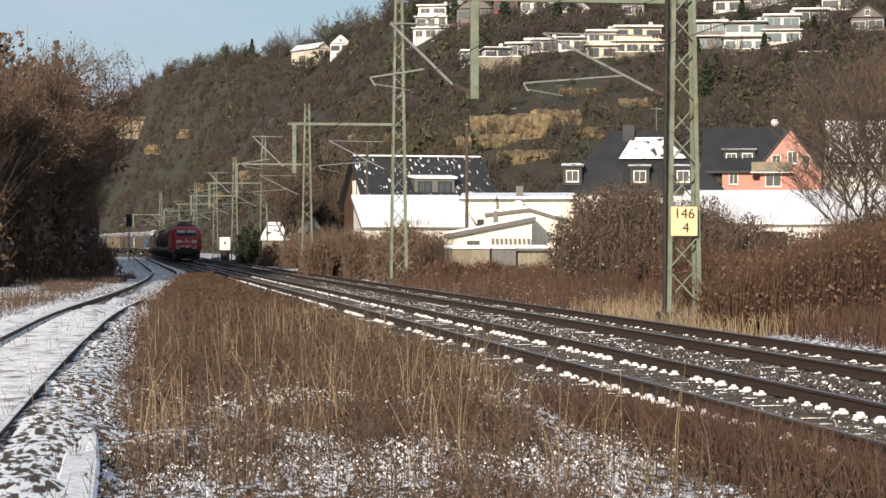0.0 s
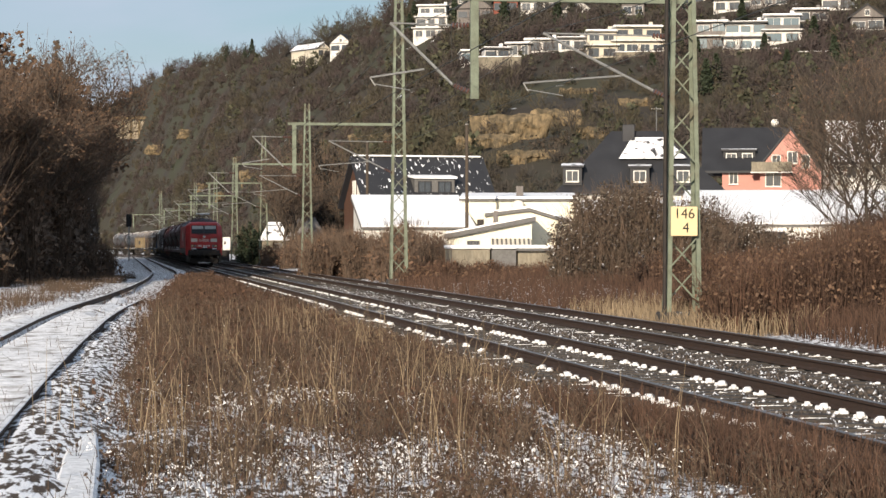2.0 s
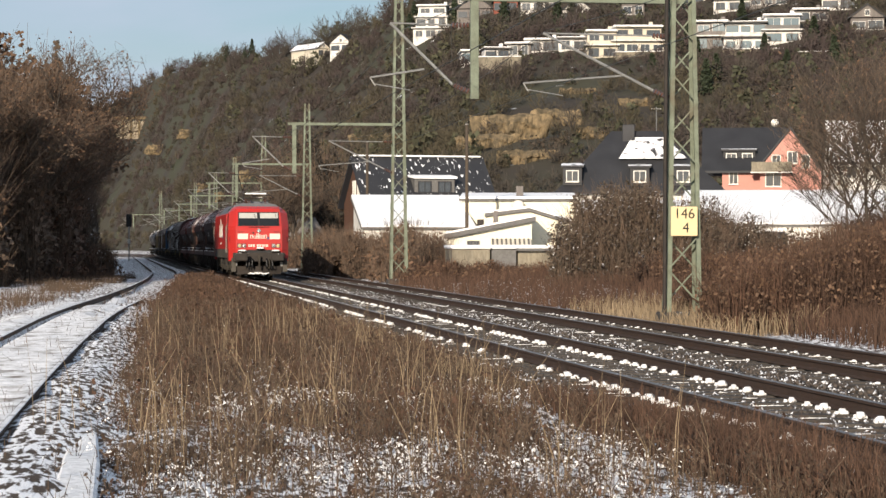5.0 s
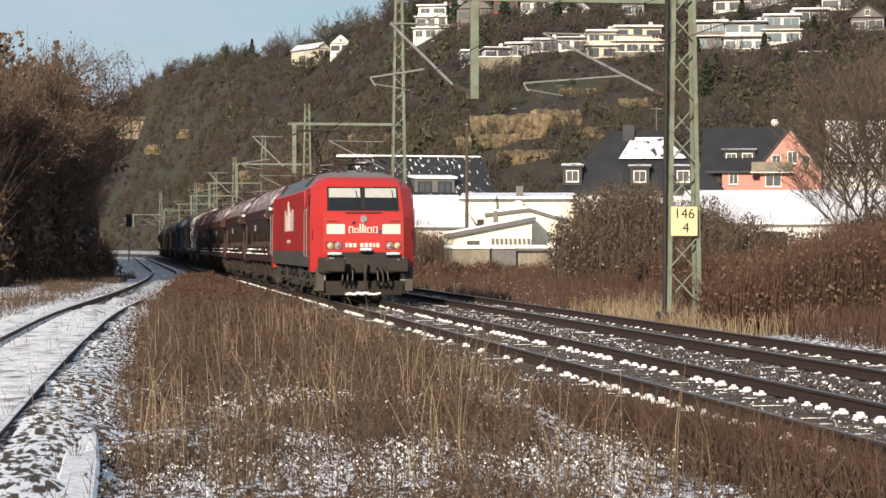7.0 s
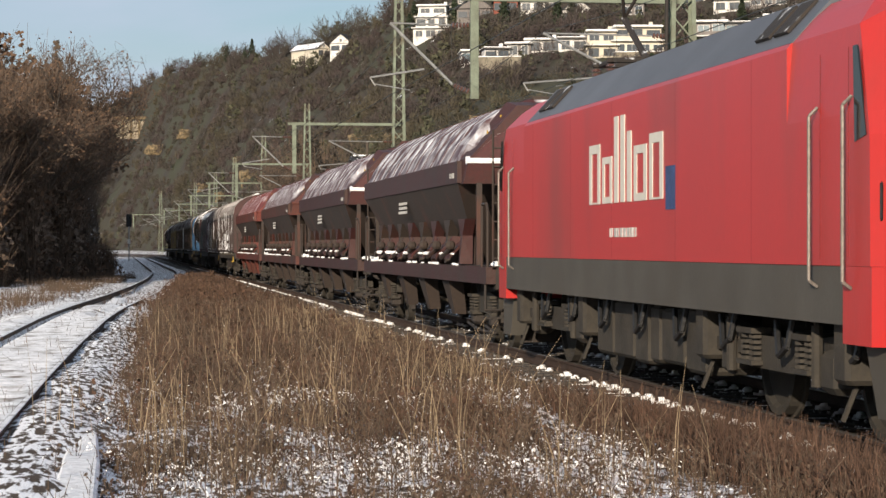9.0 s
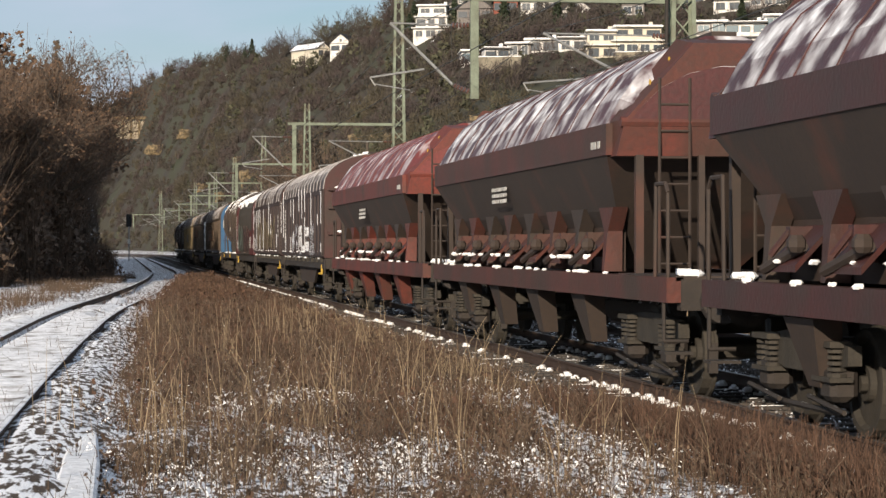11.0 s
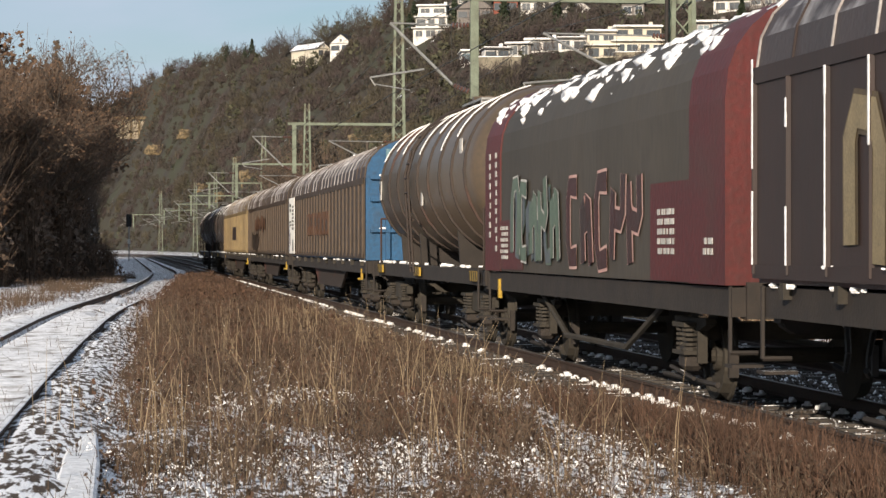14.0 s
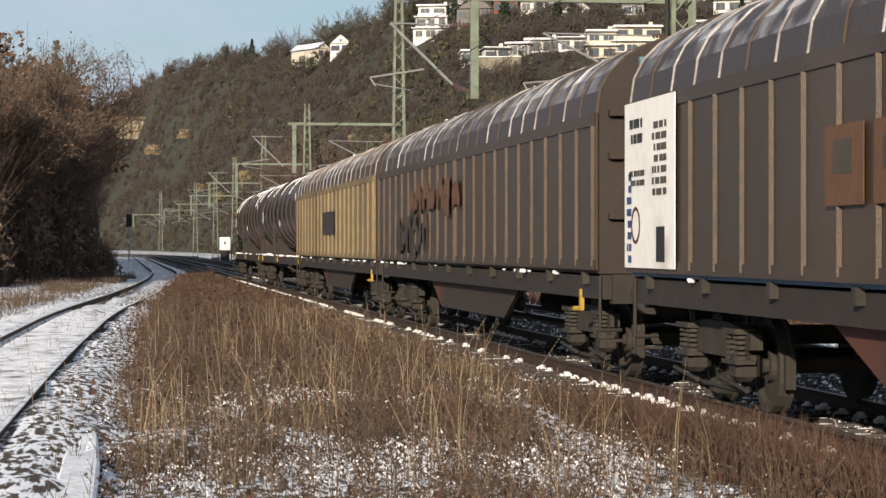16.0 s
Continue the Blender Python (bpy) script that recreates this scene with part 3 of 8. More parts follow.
def locomotive():
    L = 18.5
    loco = thing("locomotive", "red electric locomotive with grey skirt and dusty running gear", "locomotive")
    f, r = -L / 2, L / 2
    rng = random.Random(4)
    # machine room shell
    s = Shape()
    s.loft([[(-1.5, y, 1.45), (1.5, y, 1.45), (1.5, y, 3.22), (1.46, y, 3.27), (-1.46, y, 3.27), (-1.5, y, 3.22)] for y in (f + 3.2, r - 3.2)])
    part("body_shell", s, M_RED, loco)
    s = Shape()
    s.loft([[(-1.46, y, 3.272), (1.46, y, 3.272), (1.05, y, 3.72), (0.7, y, 3.80), (-0.7, y, 3.80), (-1.05, y, 3.72)] for y in (f + 3.2, r - 3.2)])
    part("roof", s, M_ROOFGREY, loco, "blue-grey roof")
    s = Shape()
    s.loft([[(-1.495, y, 1.0), (1.495, y, 1.0), (1.495, y, 1.446), (-1.495, y, 1.446)] for y in (f + 1.75, r - 1.75)])
    part("skirt", s, M_LOCOGREY, loco, "dusty grey skirt")
    for y0, sgn in ((f, 1), (r, -1)):
        cab = part("cab", Shape().loft(cab_rings(y0, sgn, CAB)), M_RED, loco, "bright red driver's cab")

        nose = [[(x, y0 + sgn * y, z) for x, y in ((-1.5, 1.75), (-1.49, 1.12), (-1.16, yf), (1.16, yf), (1.49, 1.12), (1.5, 1.75))] for z, yf in ((0.86, 0.78), (1.448, 0.70))]
        part("cab_nose", Shape().loft(nose), M_RED, cab)

        def face(u, v, out, y0=y0, sgn=sgn):
            """A point on the cab's front: u across, v up, out metres proud."""
            y = float(np.interp(v, [c[0] for c in CAB], [c[1] for c in CAB]))
            return (u * sgn, y0 + sgn * (y - out), v)

        def panel(name, u0, u1, v0, v1, material, out=0.012, skew=0.0, label=""):
            q = ((u0, v0), (u1, v0), (u1 - skew, v1), (u0 + skew, v1))
            sh = Shape().loft([[face(u, v, 0.001) for u, v in q], [face(u, v, out) for u, v in q]])
            return part(name, sh, material, cab, label)
        panel("windscreen_frame", -1.04, 1.04, 2.61, 3.31, M_BLACK, 0.012, 0.02)
        for u0, u1 in ((-0.99, -0.05), (0.05, 0.99)):
            panel("windscreen", u0, u1, 2.65, 3.27, M_GLASS, 0.020)
            panel("sun_blind", u0 + 0.02, u1 - 0.02, 3.00, 3.265, M_BLIND, 0.026, 0.0, "pale lowered sun blind")
            wp = Shape().tube(face(u0 + 0.88, 2.60, 0.04), face(u0 + 0.80, 3.2, 0.04), 0.014, 5)
            part("wiper", wp, M_BLACK, cab)
        for u in (-0.8, 0.8):
            panel("marker_panel", u - 0.26, u + 0.26, 1.95, 2.23, M_CREAM, 0.010, 0.0, "cream reflective panel")
        for u in (-0.9, 0.9):
            panel("vent_slot", u - 0.14, u + 0.14, 2.30, 2.325, M_BLACK, 0.015)
        panel("window_ledge", -0.52, 0.52, 2.545, 2.575, M_BLACK, 0.05)
        top = Shape().tube(face(0, 2.38, -0.02), face(0, 2.38, 0.05), 0.10, 14)
        part("top_lamp", top, M_CHROME, cab, "round chrome top lamp")
        hole = Shape().tube(face(-0.28, 2.27, -0.01), face(-0.28, 2.27, 0.02), 0.05, 8)
        part("socket", hole, M_BLACK, cab)
        for u, inner in ((-0.86, 1), (0.86, -1)):
            panel("lamp_panel", u - 0.24, u + 0.24, 1.50, 1.74, mat_dark_red, 0.008)
            for du, m2 in ((-0.10 * inner, M_LAMPY), (0.12 * inner, M_CHROME)):
                sh = Shape().tube(face(u + du, 1.62, 0.0), face(u + du, 1.62, 0.045), 0.085, 14, 0.095)
                ring = part("headlamp_ring", sh, M_STEEL, cab)
                part("headlamp", Shape().ball(face(u + du, 1.62, 0.04), 0.075, 12, 6, 1.0), m2, ring, smooth=True)
        s = Shape()
        u = -0.52
        for wdt in (0.06, 0.09, 0.09, 0.0, 0.09, 0.09, 0.09, 0.05, 0.09):
            if wdt:
                q = ((u, 1.57), (u + wdt, 1.57), (u + wdt, 1.69), (u, 1.69))
                s = Shape().loft([[face(a, b, 0.002) for a, b in q], [face(a, b, 0.008) for a, b in q]])
                part("number_bar", s, M_CREAM, cab)
            u += wdt + 0.035 if wdt else 0.08
        brand_bars(cab, face, (0.0, 1.98), 0.86, 0.26, rng)
        # snow-capped ledges and the dark recess under the lamps
        panel("recess", -1.05, 1.05, 1.28, 1.42, M_BLACK, 0.004)
        for u, wd in ((-0.84, 0.42), (0.06, 0.36), (0.84, 0.42)):
            z = 1.38 if abs(u) > 0.5 else 1.50
            sh = Shape().bevel_box((u * sgn, y0 + sgn * 0.60, z - 0.05), (wd, 0.24, 0.06), 0.02)
            led = part("ledge", sh, M_BLACK, cab)
            sh = Shape()
            for i in range(7):
                sh.ball((u * sgn + (i - 3) * wd / 8, y0 + sgn * (0.58 + 0.05 * math.sin(i * 2.1)), z + 0.005), 0.075 - 0.008 * abs(i - 3), 7, 5, 0.75, 0.15, rng)
            part("snow_cap", sh, M_SNOW, led, "cap of white snow")
        # headstock, buffers, plough
        s = Shape().bevel_box((0, y0 + sgn * 0.72, 1.05), (2.60, 0.34, 0.46), 0.04)
        part("headstock", s, M_DARK, loco, "dark buffer beam")
        for q in (-1, 1):
            s = Shape().tube((q * 0.9, y0 + sgn * 0.6, 1.05), (q * 0.9, y0 + sgn * 0.12, 1.05), 0.13, 10)
            s.bevel_box((q * 0.9, y0 + sgn * 0.07, 1.05), (0.62, 0.09, 0.36), 0.03)
            part("buffer", s, M_DARK, loco)
        s = Shape()
        s.loft([[(-1.12, y0 + sgn * 0.95, 0.20), (0, y0 + sgn * 0.72, 0.20), (1.12, y0 + sgn * 0.95, 0.20), (1.12, y0 + sgn * 1.05, 0.20), (0, y0 + sgn * 0.84, 0.2), (-1.12, y0 + sgn * 1.05, 0.20)],
                [(-1.20, y0 + sgn * 0.85, 0.60), (0, y0 + sgn * 0.66, 0.60), (1.20, y0 + sgn * 0.85, 0.60), (1.20, y0 + sgn * 1.0, 0.60), (0, y0 + sgn * 0.8, 0.6), (-1.20, y0 + sgn * 1.0, 0.60)]])
        plough = part("snow_plough", s, M_DARK, loco, "dark snow plough with clinging snow")
        s = Shape()
        for i in range(14):
            s.ball(((i - 6.5) * 0.07, y0 + sgn * (0.70 + 0.02 * abs(i - 6.5)), 0.22 + 0.05 * rng.random()), 0.05 + 0.03 * rng.random(), 7, 5, 0.7, 0.3, rng)
        part("clinging_snow", s, M_SNOW, plough)
        for q in (-1, 1):
            s = Shape().extrude_x(((y0 + sgn * 0.75, 0.32), (y0 + sgn * 0.75, 1.0), (y0 + sgn * 1.7, 1.0), (y0 + sgn * 1.35, 0.32)), q * 1.28 - 0.08, q * 1.28 + 0.14)
            part("corner_skirt", s, M_LOCOGREY, loco)
        s = Shape()
        s.box((0, y0 + sgn * 0.45, 1.04), (0.12, 0.34, 0.16))
        s.path([(0, y0 + sgn * 0.3, 1.02), (0, y0 + sgn * 0.26, 0.75), (0, y0 + sgn * 0.34, 0.5)], 0.045, 6)
        part("coupling_hook", s, M_UNDER, loco)
        for q in (-0.62, -0.48, -0.34, 0.36, 0.5, 0.64):
            s = Shape().path([(q, y0 + sgn * 0.5, 0.98), (q, y0 + sgn * 0.38, 0.9), (q * 1.05, y0 + sgn * 0.34, 0.62), (q * 1.02, y0 + sgn * 0.46, 0.48), (q * 0.9, y0 + sgn * 0.6, 0.62)], 0.03, 6)
            part("brake_hose", s, M_UNDER if abs(q) == 0.5 else M_BLACK, loco)
        for q in (-1, 1):
            s = Shape().bevel_box((q * 1.18, y0 + sgn * 0.85, 0.72), (0.22, 0.12, 0.26), 0.03)
            part("step", s, M_STEEL, loco)
        # side doors, windows, handrails on each side
        for q in (-1, 1):
            s = Shape()
            s.loft([[(q * x, y0 + sgn * y, z) for y, z in ((1.20, 2.42), (1.46, 2.38), (1.50, 3.10), (1.40, 3.10))] for x in (1.495, 1.508)])
            fr = part("side_window", s, M_GLASS, cab)
            for yy, z0, z1 in ((1.55, 1.28, 2.66), (2.38, 1.28, 2.62)):
                s = Shape().path([(q * 1.5, y0 + sgn * yy, z0), (q * 1.57, y0 + sgn * yy, z0 + 0.05), (q * 1.57, y0 + sgn * yy, z1), (q * 1.5, y0 + sgn * yy, z1 + 0.07)], 0.015, 6)
                part("handrail", s, M_HANDRAIL, loco)
            s = Shape()
            for yy in (1.62, 2.31):
                s.box((q * 1.5005, y0 + sgn * yy, 2.3), (0.004, 0.010, 1.6))
            part("door_joint", s, mat_dark_red, loco)
            s = Shape().path([(q * 1.40, y0 + sgn * 1.1, 1.75), (q * 1.44, y0 + sgn * 1.05, 1.8), (q * 1.44, y0 + sgn * 1.05, 2.05), (q * 1.40, y0 + sgn * 1.1, 2.1)], 0.014, 5)
            part("grab_handle", s, M_BLACK, cab)
            # roof-slope vents
            for yy in (3.6, 4.15):
                s = Shape().loft([[(q * (1.36 - 0.0 + o), y0 + sgn * a, b + o * 0.9) if b < 3.5 else (q * (1.10 + o), y0 + sgn * a, b + o * 0.9) for a, b in ((yy, 3.39), (yy + 0.42, 3.39), (yy + 0.42, 3.67), (yy, 3.67))] for o in (0.0, 0.02)])
                part("roof_vent", s, M_DARK, loco)
    brand_bars(loco, lambda u, v, out: (-1.5 - out, -u, v), (0.1, 2.08), 3.7, 0.95, rng)
    for q in (-1, 1):
        s = Shape()
        y = -0.6
        for wdt in (0.05, 0.05, 0.09, 0.12, 0.12, 0.12, 0.08, 0.12, 0.05, 0.05):
            part("number_bar", Shape().box((q * 1.503, y, 1.75), (0.008, wdt, 0.10)), M_MARK, loco)
            y += wdt + 0.05
    # panel joints on the flanks
    for q in (-1, 1):
        s = Shape()
        for yy in (-5.0, -2.3, 0.6, 2.9, 5.4):
            s.box((q * 1.4990, yy, 2.34), (0.004, 0.008, 1.75))
        part("panel_joint", s, mat_dark_red, loco)
    # running gear
    bg = None
    for y in (-4.95, 4.95):
        s = Shape()
        for q in (-1, 1):
            x = q * 1.14
            s.extrude_x(((y - 2.0, 0.70), (y - 2.0, 0.92), (y - 0.7, 0.80), (y + 0.7, 0.80), (y + 2.0, 0.92), (y + 2.0, 0.70), (y + 1.0, 0.50), (y - 1.0, 0.50)), x - 0.07, x + 0.07)
        s.box((0, y, 0.7), (2.1, 0.8, 0.3))
        bg = part("bogie", s, M_UNDER, loco)
        for e in (-1.5, 1.5):
            part("wheelset", cached("loco_wheelset", lambda s: wheel_pair(s, 0.61), M_UNDER), M_UNDER, bg, m=pose(0, y + e, 0.61))
            for q in (-1, 1):
                part("axle_box", cached("loco_axle_box", lambda s: s.bevel_box((0, 0, 0), (0.26, 0.46, 0.36), 0.06).box((0.0, -0.36, 0.1), (0.2, 0.2, 0.12)).box((0, 0.36, 0.1), (0.2, 0.2, 0.12)), M_UNDER), M_UNDER, bg, m=pose(q * 1.16, y + e, 0.58))
                part("spring", cached("spring_pack_dusty", spring_pack, M_UNDER), M_UNDER, bg, m=pose(q * 1.22, y + e * 0.55, 0.55))
                part("sand_box", cached("sand_box", lambda s: s.bevel_box((0, 0, 0), (0.3, 0.34, 0.52), 0.04).tube((0, 0, -0.26), (-0.1, 0.05, -0.55), 0.025, 5), M_UNDER), M_UNDER, bg, m=pose(q * 1.24, y + e * 1.42, 0.78))
                part("damper", cached("damper", lambda s: s.tube((0, 0, -0.25), (0, 0, 0.25), 0.05, 8).tube((0, 0, 0.2), (0, 0, 0.45), 0.03, 6), M_UNDER), M_UNDER, bg, m=pose(q * 1.30, y + e * 0.86, 0.70))
    rr = random.Random(12)
    y = -2.6
    while y < 2.5:
        wdt = rr.uniform(0.5, 1.3)
        s = Shape().bevel_box((0, y + wdt / 2, 0.66), (2.5, wdt - 0.06, rr.uniform(0.55, 0.72)), 0.04)
        part("equipment_box", s, M_UNDER, loco)
        y += wdt
    for q in (-1, 1):
        for i in range(9):
            yy = -7.4 + i * 1.8
            s = Shape().path([(q * 1.3, yy, 1.0), (q * 1.34, yy + 0.05, 0.75), (q * 1.34, yy + 0.3, 0.66), (q * 1.3, yy + 0.5, 0.95)], 0.03, 6)
            part("cable_loop", s, M_BLACK, loco)
    # roof gear
    for y, up in ((-5.6, False), (5.6, True)):
        s = Shape()
        for q in (-0.45, 0.45):
            s.tube((q, y - 0.5, 4.06), (q, y + 0.5, 4.06), 0.035, 6)
        for e in (-0.45, 0.45):
            s.tube((-0.55, y + e, 4.06), (0.55, y + e, 4.06), 0.035, 6)
        panto = part("pantograph", s, M_DARK, loco, "dark single-arm pantograph, " + ("raised to the wire" if up else "folded down"))
        for q in (-0.5, 0.5):
            for e in (-0.45, 0.45):
                ins = Shape()
                for i in range(4):
                    ins.tube((q, y + e, 3.80 + i * 0.06), (q, y + e, 3.83 + i * 0.06), 0.07, 8, 0.05)
                part("insulator", ins, M_INSUL, panto)
        kz = 5.62 if up else 4.22
        arm = Shape()
        if up:
            arm.tube((0, y - 0.4, 4.08), (0, y + 0.95, 4.75), 0.045, 6)
            arm.tube((0, y + 0.95, 4.75), (-0.3, y - 0.1, kz - 0.06), 0.025, 5).tube((0, y + 0.95, 4.75), (0.3, y - 0.1, kz - 0.06), 0.025, 5)
            hy = y - 0.1
        else:
            arm.tube((0, y - 0.4, 4.10), (0, y + 1.3, 4.18), 0.045, 6)
            arm.tube((0, y + 1.3, 4.18), (0, y - 0.5, 4.2), 0.03, 5)
            hy = y - 0.5
        part("arm", arm, M_DARK, panto)
        hd = Shape()
        for e in (-0.15, 0.15):
            hd.path([(-0.95, hy + e, kz - 0.16), (-0.7, hy + e, kz), (0.7, hy + e, kz), (0.95, hy + e, kz - 0.16)], 0.028, 5)
        part("pan_head", hd, M_DARK, panto)
        if not up:
            sc = Shape()
            for i in range(7):
                sc.ball((-0.45 + i * 0.15, hy, kz + 0.05), 0.11, 7, 5, 0.6, 0.2, rr)
            part("snow_cap", sc, M_SNOW, panto)
    s = Shape().path([(-0.2, -4.2, 4.0), (-0.2, 4.2, 4.0)], 0.03, 6)
    part("roof_busbar", s, M_DARK, loco)
    for i in range(6):
        ins = Shape()
        for k in range(4):
            ins.tube((-0.2, -4 + i * 1.6, 3.79 + k * 0.055), (-0.2, -4 + i * 1.6, 3.82 + k * 0.055), 0.07, 8, 0.05)
        part("insulator", ins, M_INSUL, loco)
    for y, wdt in ((-3.0, 1.4), (0.5, 1.8), (3.2, 1.2)):
        part("roof_hatch", Shape().bevel_box((0.3, y, 3.86), (1.0, wdt, 0.14), 0.03), M_ROOFGREY, loco)
    return loco, L


mat_dark_red = mat("dark_red_lamp_panel", (0.30, 0.02, 0.018), None, 0.45)
# near-black: the shade inside the chute openings, put into the colour
M_HOLLOW = mat("chute_opening_shade", (0.03, 0.018, 0.014), (0.04, 0.024, 0.018), 0.8)


def hopper_wagon(length, roof_mat, side_mat, chute_mat, seed, label, group):
    """A self-discharging wagon: swinging roof, slanted hopper sides, chutes, open platform ends."""
    rng = random.Random(seed)
    w = thing("hopper_wagon", label, "hopper wagon", group=group)
    h = length / 2
    e0, e1 = -h + 0.7, h - 0.7
    f0, f1 = e0 + 1.8, e1 + 0.45      # the hopper stands back from the leading end
    n = 9
    # roof shell in arc sections, with seams
    arc = [(1.42 * math.cos(math.pi * (0.5 + (i / n - 0.5) * 0.86)), 2.55 + 1.50 * math.sin(math.pi * (0.5 + (i / n - 0.5) * 0.86))) for i in range(n + 1)]
    arc[0], arc[-1] = (1.40, 2.98), (-1.40, 2.98)
    s = Shape().loft([[(x * (0.9 if k else 1), y, 2.98 + (z - 2.98) * (0.62 if k else 1)) for x, z in arc] for y, k in ((f0 + 0.55, 1), (f0 + 1.1, 0), (f1 - 1.1, 0), (f1 - 0.55, 1))])
    roof = part("roof", s, roof_mat, w, "swinging roof half covered in snow")
    for i in range(1, 12):
        y = f0 + 1.1 + (f1 - f0 - 2.2) * i / 12
        s = Shape()
        for a, b in zip(arc, arc[1:]):
            s.tube((a[0] * 1.003, y, a[1] + 0.003), (b[0] * 1.003, y, b[1] + 0.003), 0.012, 4)
        part("roof_seam", s, roof_mat, roof)
    s = Shape().box((0, (f0 + f1) / 2, 4.06), (0.30, f1 - f0 - 2.2, 0.05))
    part("ridge_walkway", s, M_HGREY, w)
    # band under the eaves
    s = Shape().loft([[(-1.44, y, 2.64), (1.44, y, 2.64), (1.44, y, 3.0), (-1.44, y, 3.0)] for y in (f0 + 0.9, f1 - 0.9)])
    part("eaves_band", s, side_mat, w)
    # slanted hopper body, with slanted ends
    s = Shape().loft([[(-1.42, f0 + 0.95, 2.638), (1.42, f0 + 0.95, 2.638), (1.42, f1 - 0.95, 2.638), (-1.42, f1 - 0.95, 2.638)],
                      [(-1.14, f0 + 1.7, 2.02), (1.14, f0 + 1.7, 2.02), (1.14, f1 - 1.7, 2.02), (-1.14, f1 - 1.7, 2.02)],
                      [(-0.62, f0 + 2.7, 1.32), (0.62, f0 + 2.7, 1.32), (0.62, f1 - 2.7, 1.32), (-0.62, f1 - 2.7, 1.32)]])
    part("hopper_body", s, M_HGREY, w)
    # the raised end hood
    for e, g, eb in ((f0, 1, e0), (f1, -1, e1)):
        s = Shape().loft([[(-1.38, e + g * 0.62, 2.62), (1.38, e + g * 0.62, 2.62), (1.38, e + g * 0.98, 2.62), (-1.38, e + g * 0.98, 2.62)],
                          [(-1.3, e + g * 0.55, 3.02), (1.3, e + g * 0.55, 3.02), (1.38, e + g * 0.98, 3.02), (-1.38, e + g * 0.98, 3.02)],
                          [(-0.5, e + g * 0.56, 3.9), (0.5, e + g * 0.56, 3.9), (0.6, e + g * 1.0, 3.98), (-0.6, e + g * 1.0, 3.98)]])
        hood = part("end_hood", s, side_mat, w)
        if g > 0:
            for k2 in range(2):
                zt = 3.30 + k2 * 0.26
                tri = Shape().loft([[(-1.20 + (zt - 3.0) * 0.86 - o, e + 0.80 + u, zt + v) for u, v in ((-0.11, 0), (0.11, 0), (0, 0.2))] for o in (0.0, 0.02)])
                part("warning_triangle", tri, M_YELLOW, hood, "yellow warning triangle")
        s = Shape().tube((-1.34, e + g * 0.6, 3.0), (1.34, e + g * 0.6, 3.0), 0.065, 8)
        part("end_beam", s, M_SNOW if g > 0 and side_mat is M_MAROON else side_mat, w)
        for q in (-1, 1):
            s = Shape().box((q * 1.12, e + g * 0.62, 1.95), (0.09, 0.09, 1.36)).box((q * 0.4, e + g * 0.62, 1.95), (0.07, 0.07, 1.36))
            part("end_post", s, M_HGREY, w)
            s = Shape().path([(q * 1.36, eb + g * 0.1, 1.25), (q * 1.36, eb + g * 0.1, 2.15), (q * 1.36, eb + g * 0.2, 2.25), (q * 1.36, eb + g * 0.62, 2.25), (q * 1.36, eb + g * 0.66, 1.25)], 0.022, 6)
            part("handrail", s, M_HGREY, w)
        lad = Shape()
        for k in range(7):
            lad.tube((-0.9, e + g * 0.55, 1.4 + k * 0.3), (-0.55, e + g * 0.55, 1.4 + k * 0.3), 0.015, 5)
        for x in (-0.9, -0.55):
            lad.tube((x, e + g * 0.55, 1.25), (x, e + g * 0.55, 3.5), 0.018, 5)
        part("ladder", lad, M_HGREY, w)
        s = Shape().box((0, (eb + e + g * 0.9) / 2, 1.27), (2.6, abs(e + g * 0.9 - eb), 0.05))
        pl = part("end_platform", s, M_HGREY, w)
        snow_lumps(pl, [(-1.1, eb + g * 0.1 - 0.05, eb + g * 0.6, 1.30, 7, 0.09), (0.2, eb + g * 0.1, eb + g * 0.6, 1.30, 8, 0.10)], rng)
    # chutes: arched saddles between stiffeners
    nb = 7
    c0, c1 = f0 + 2.0, f1 - 2.0
    step = (c1 - c0) / nb
    for q in (-1, 1):
        # flat plate whose dark colour stands for the shade in the openings
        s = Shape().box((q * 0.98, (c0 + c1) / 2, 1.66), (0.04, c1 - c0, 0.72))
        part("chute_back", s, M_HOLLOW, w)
        for i in range(nb + 1):
            y = c0 + i * step
            s = Shape()
            s.loft([[(q * 1.02, y - 0.40, 2.06), (q * 1.02, y + 0.40, 2.06), (q * 1.02, y + 0.26, 1.93), (q * 1.02, y + 0.10, 1.78), (q * 1.02, y + 0.08, 1.30), (q * 1.02, y - 0.08, 1.30), (q * 1.02, y - 0.10, 1.78), (q * 1.02, y - 0.26, 1.93)],
                    [(q * 1.20, y - 0.40, 2.06), (q * 1.20, y + 0.40, 2.06), (q * 1.20, y + 0.26, 1.93), (q * 1.20, y + 0.10, 1.78), (q * 1.24, y + 0.06, 1.30), (q * 1.24, y - 0.06, 1.30), (q * 1.20, y - 0.10, 1.78), (q * 1.20, y - 0.26, 1.93)]])
            part("stiffener", s, M_HGREY if i % 2 else chute_mat, w)
        for i in range(nb):
            y = c0 + (i + 0.5) * step
            s = Shape().loft([[(q * 1.0, y - 0.36, 1.78), (q * 1.0, y + 0.36, 1.78), (q * 1.34, y + 0.42, 1.44), (q * 1.34, y - 0.42, 1.44)],
                              [(q * 1.0, y - 0.36, 1.72), (q * 1.0, y + 0.36, 1.72), (q * 1.34, y + 0.42, 1.38), (q * 1.34, y - 0.42, 1.38)]])
            part("chute_flap", s, chute_mat, w)
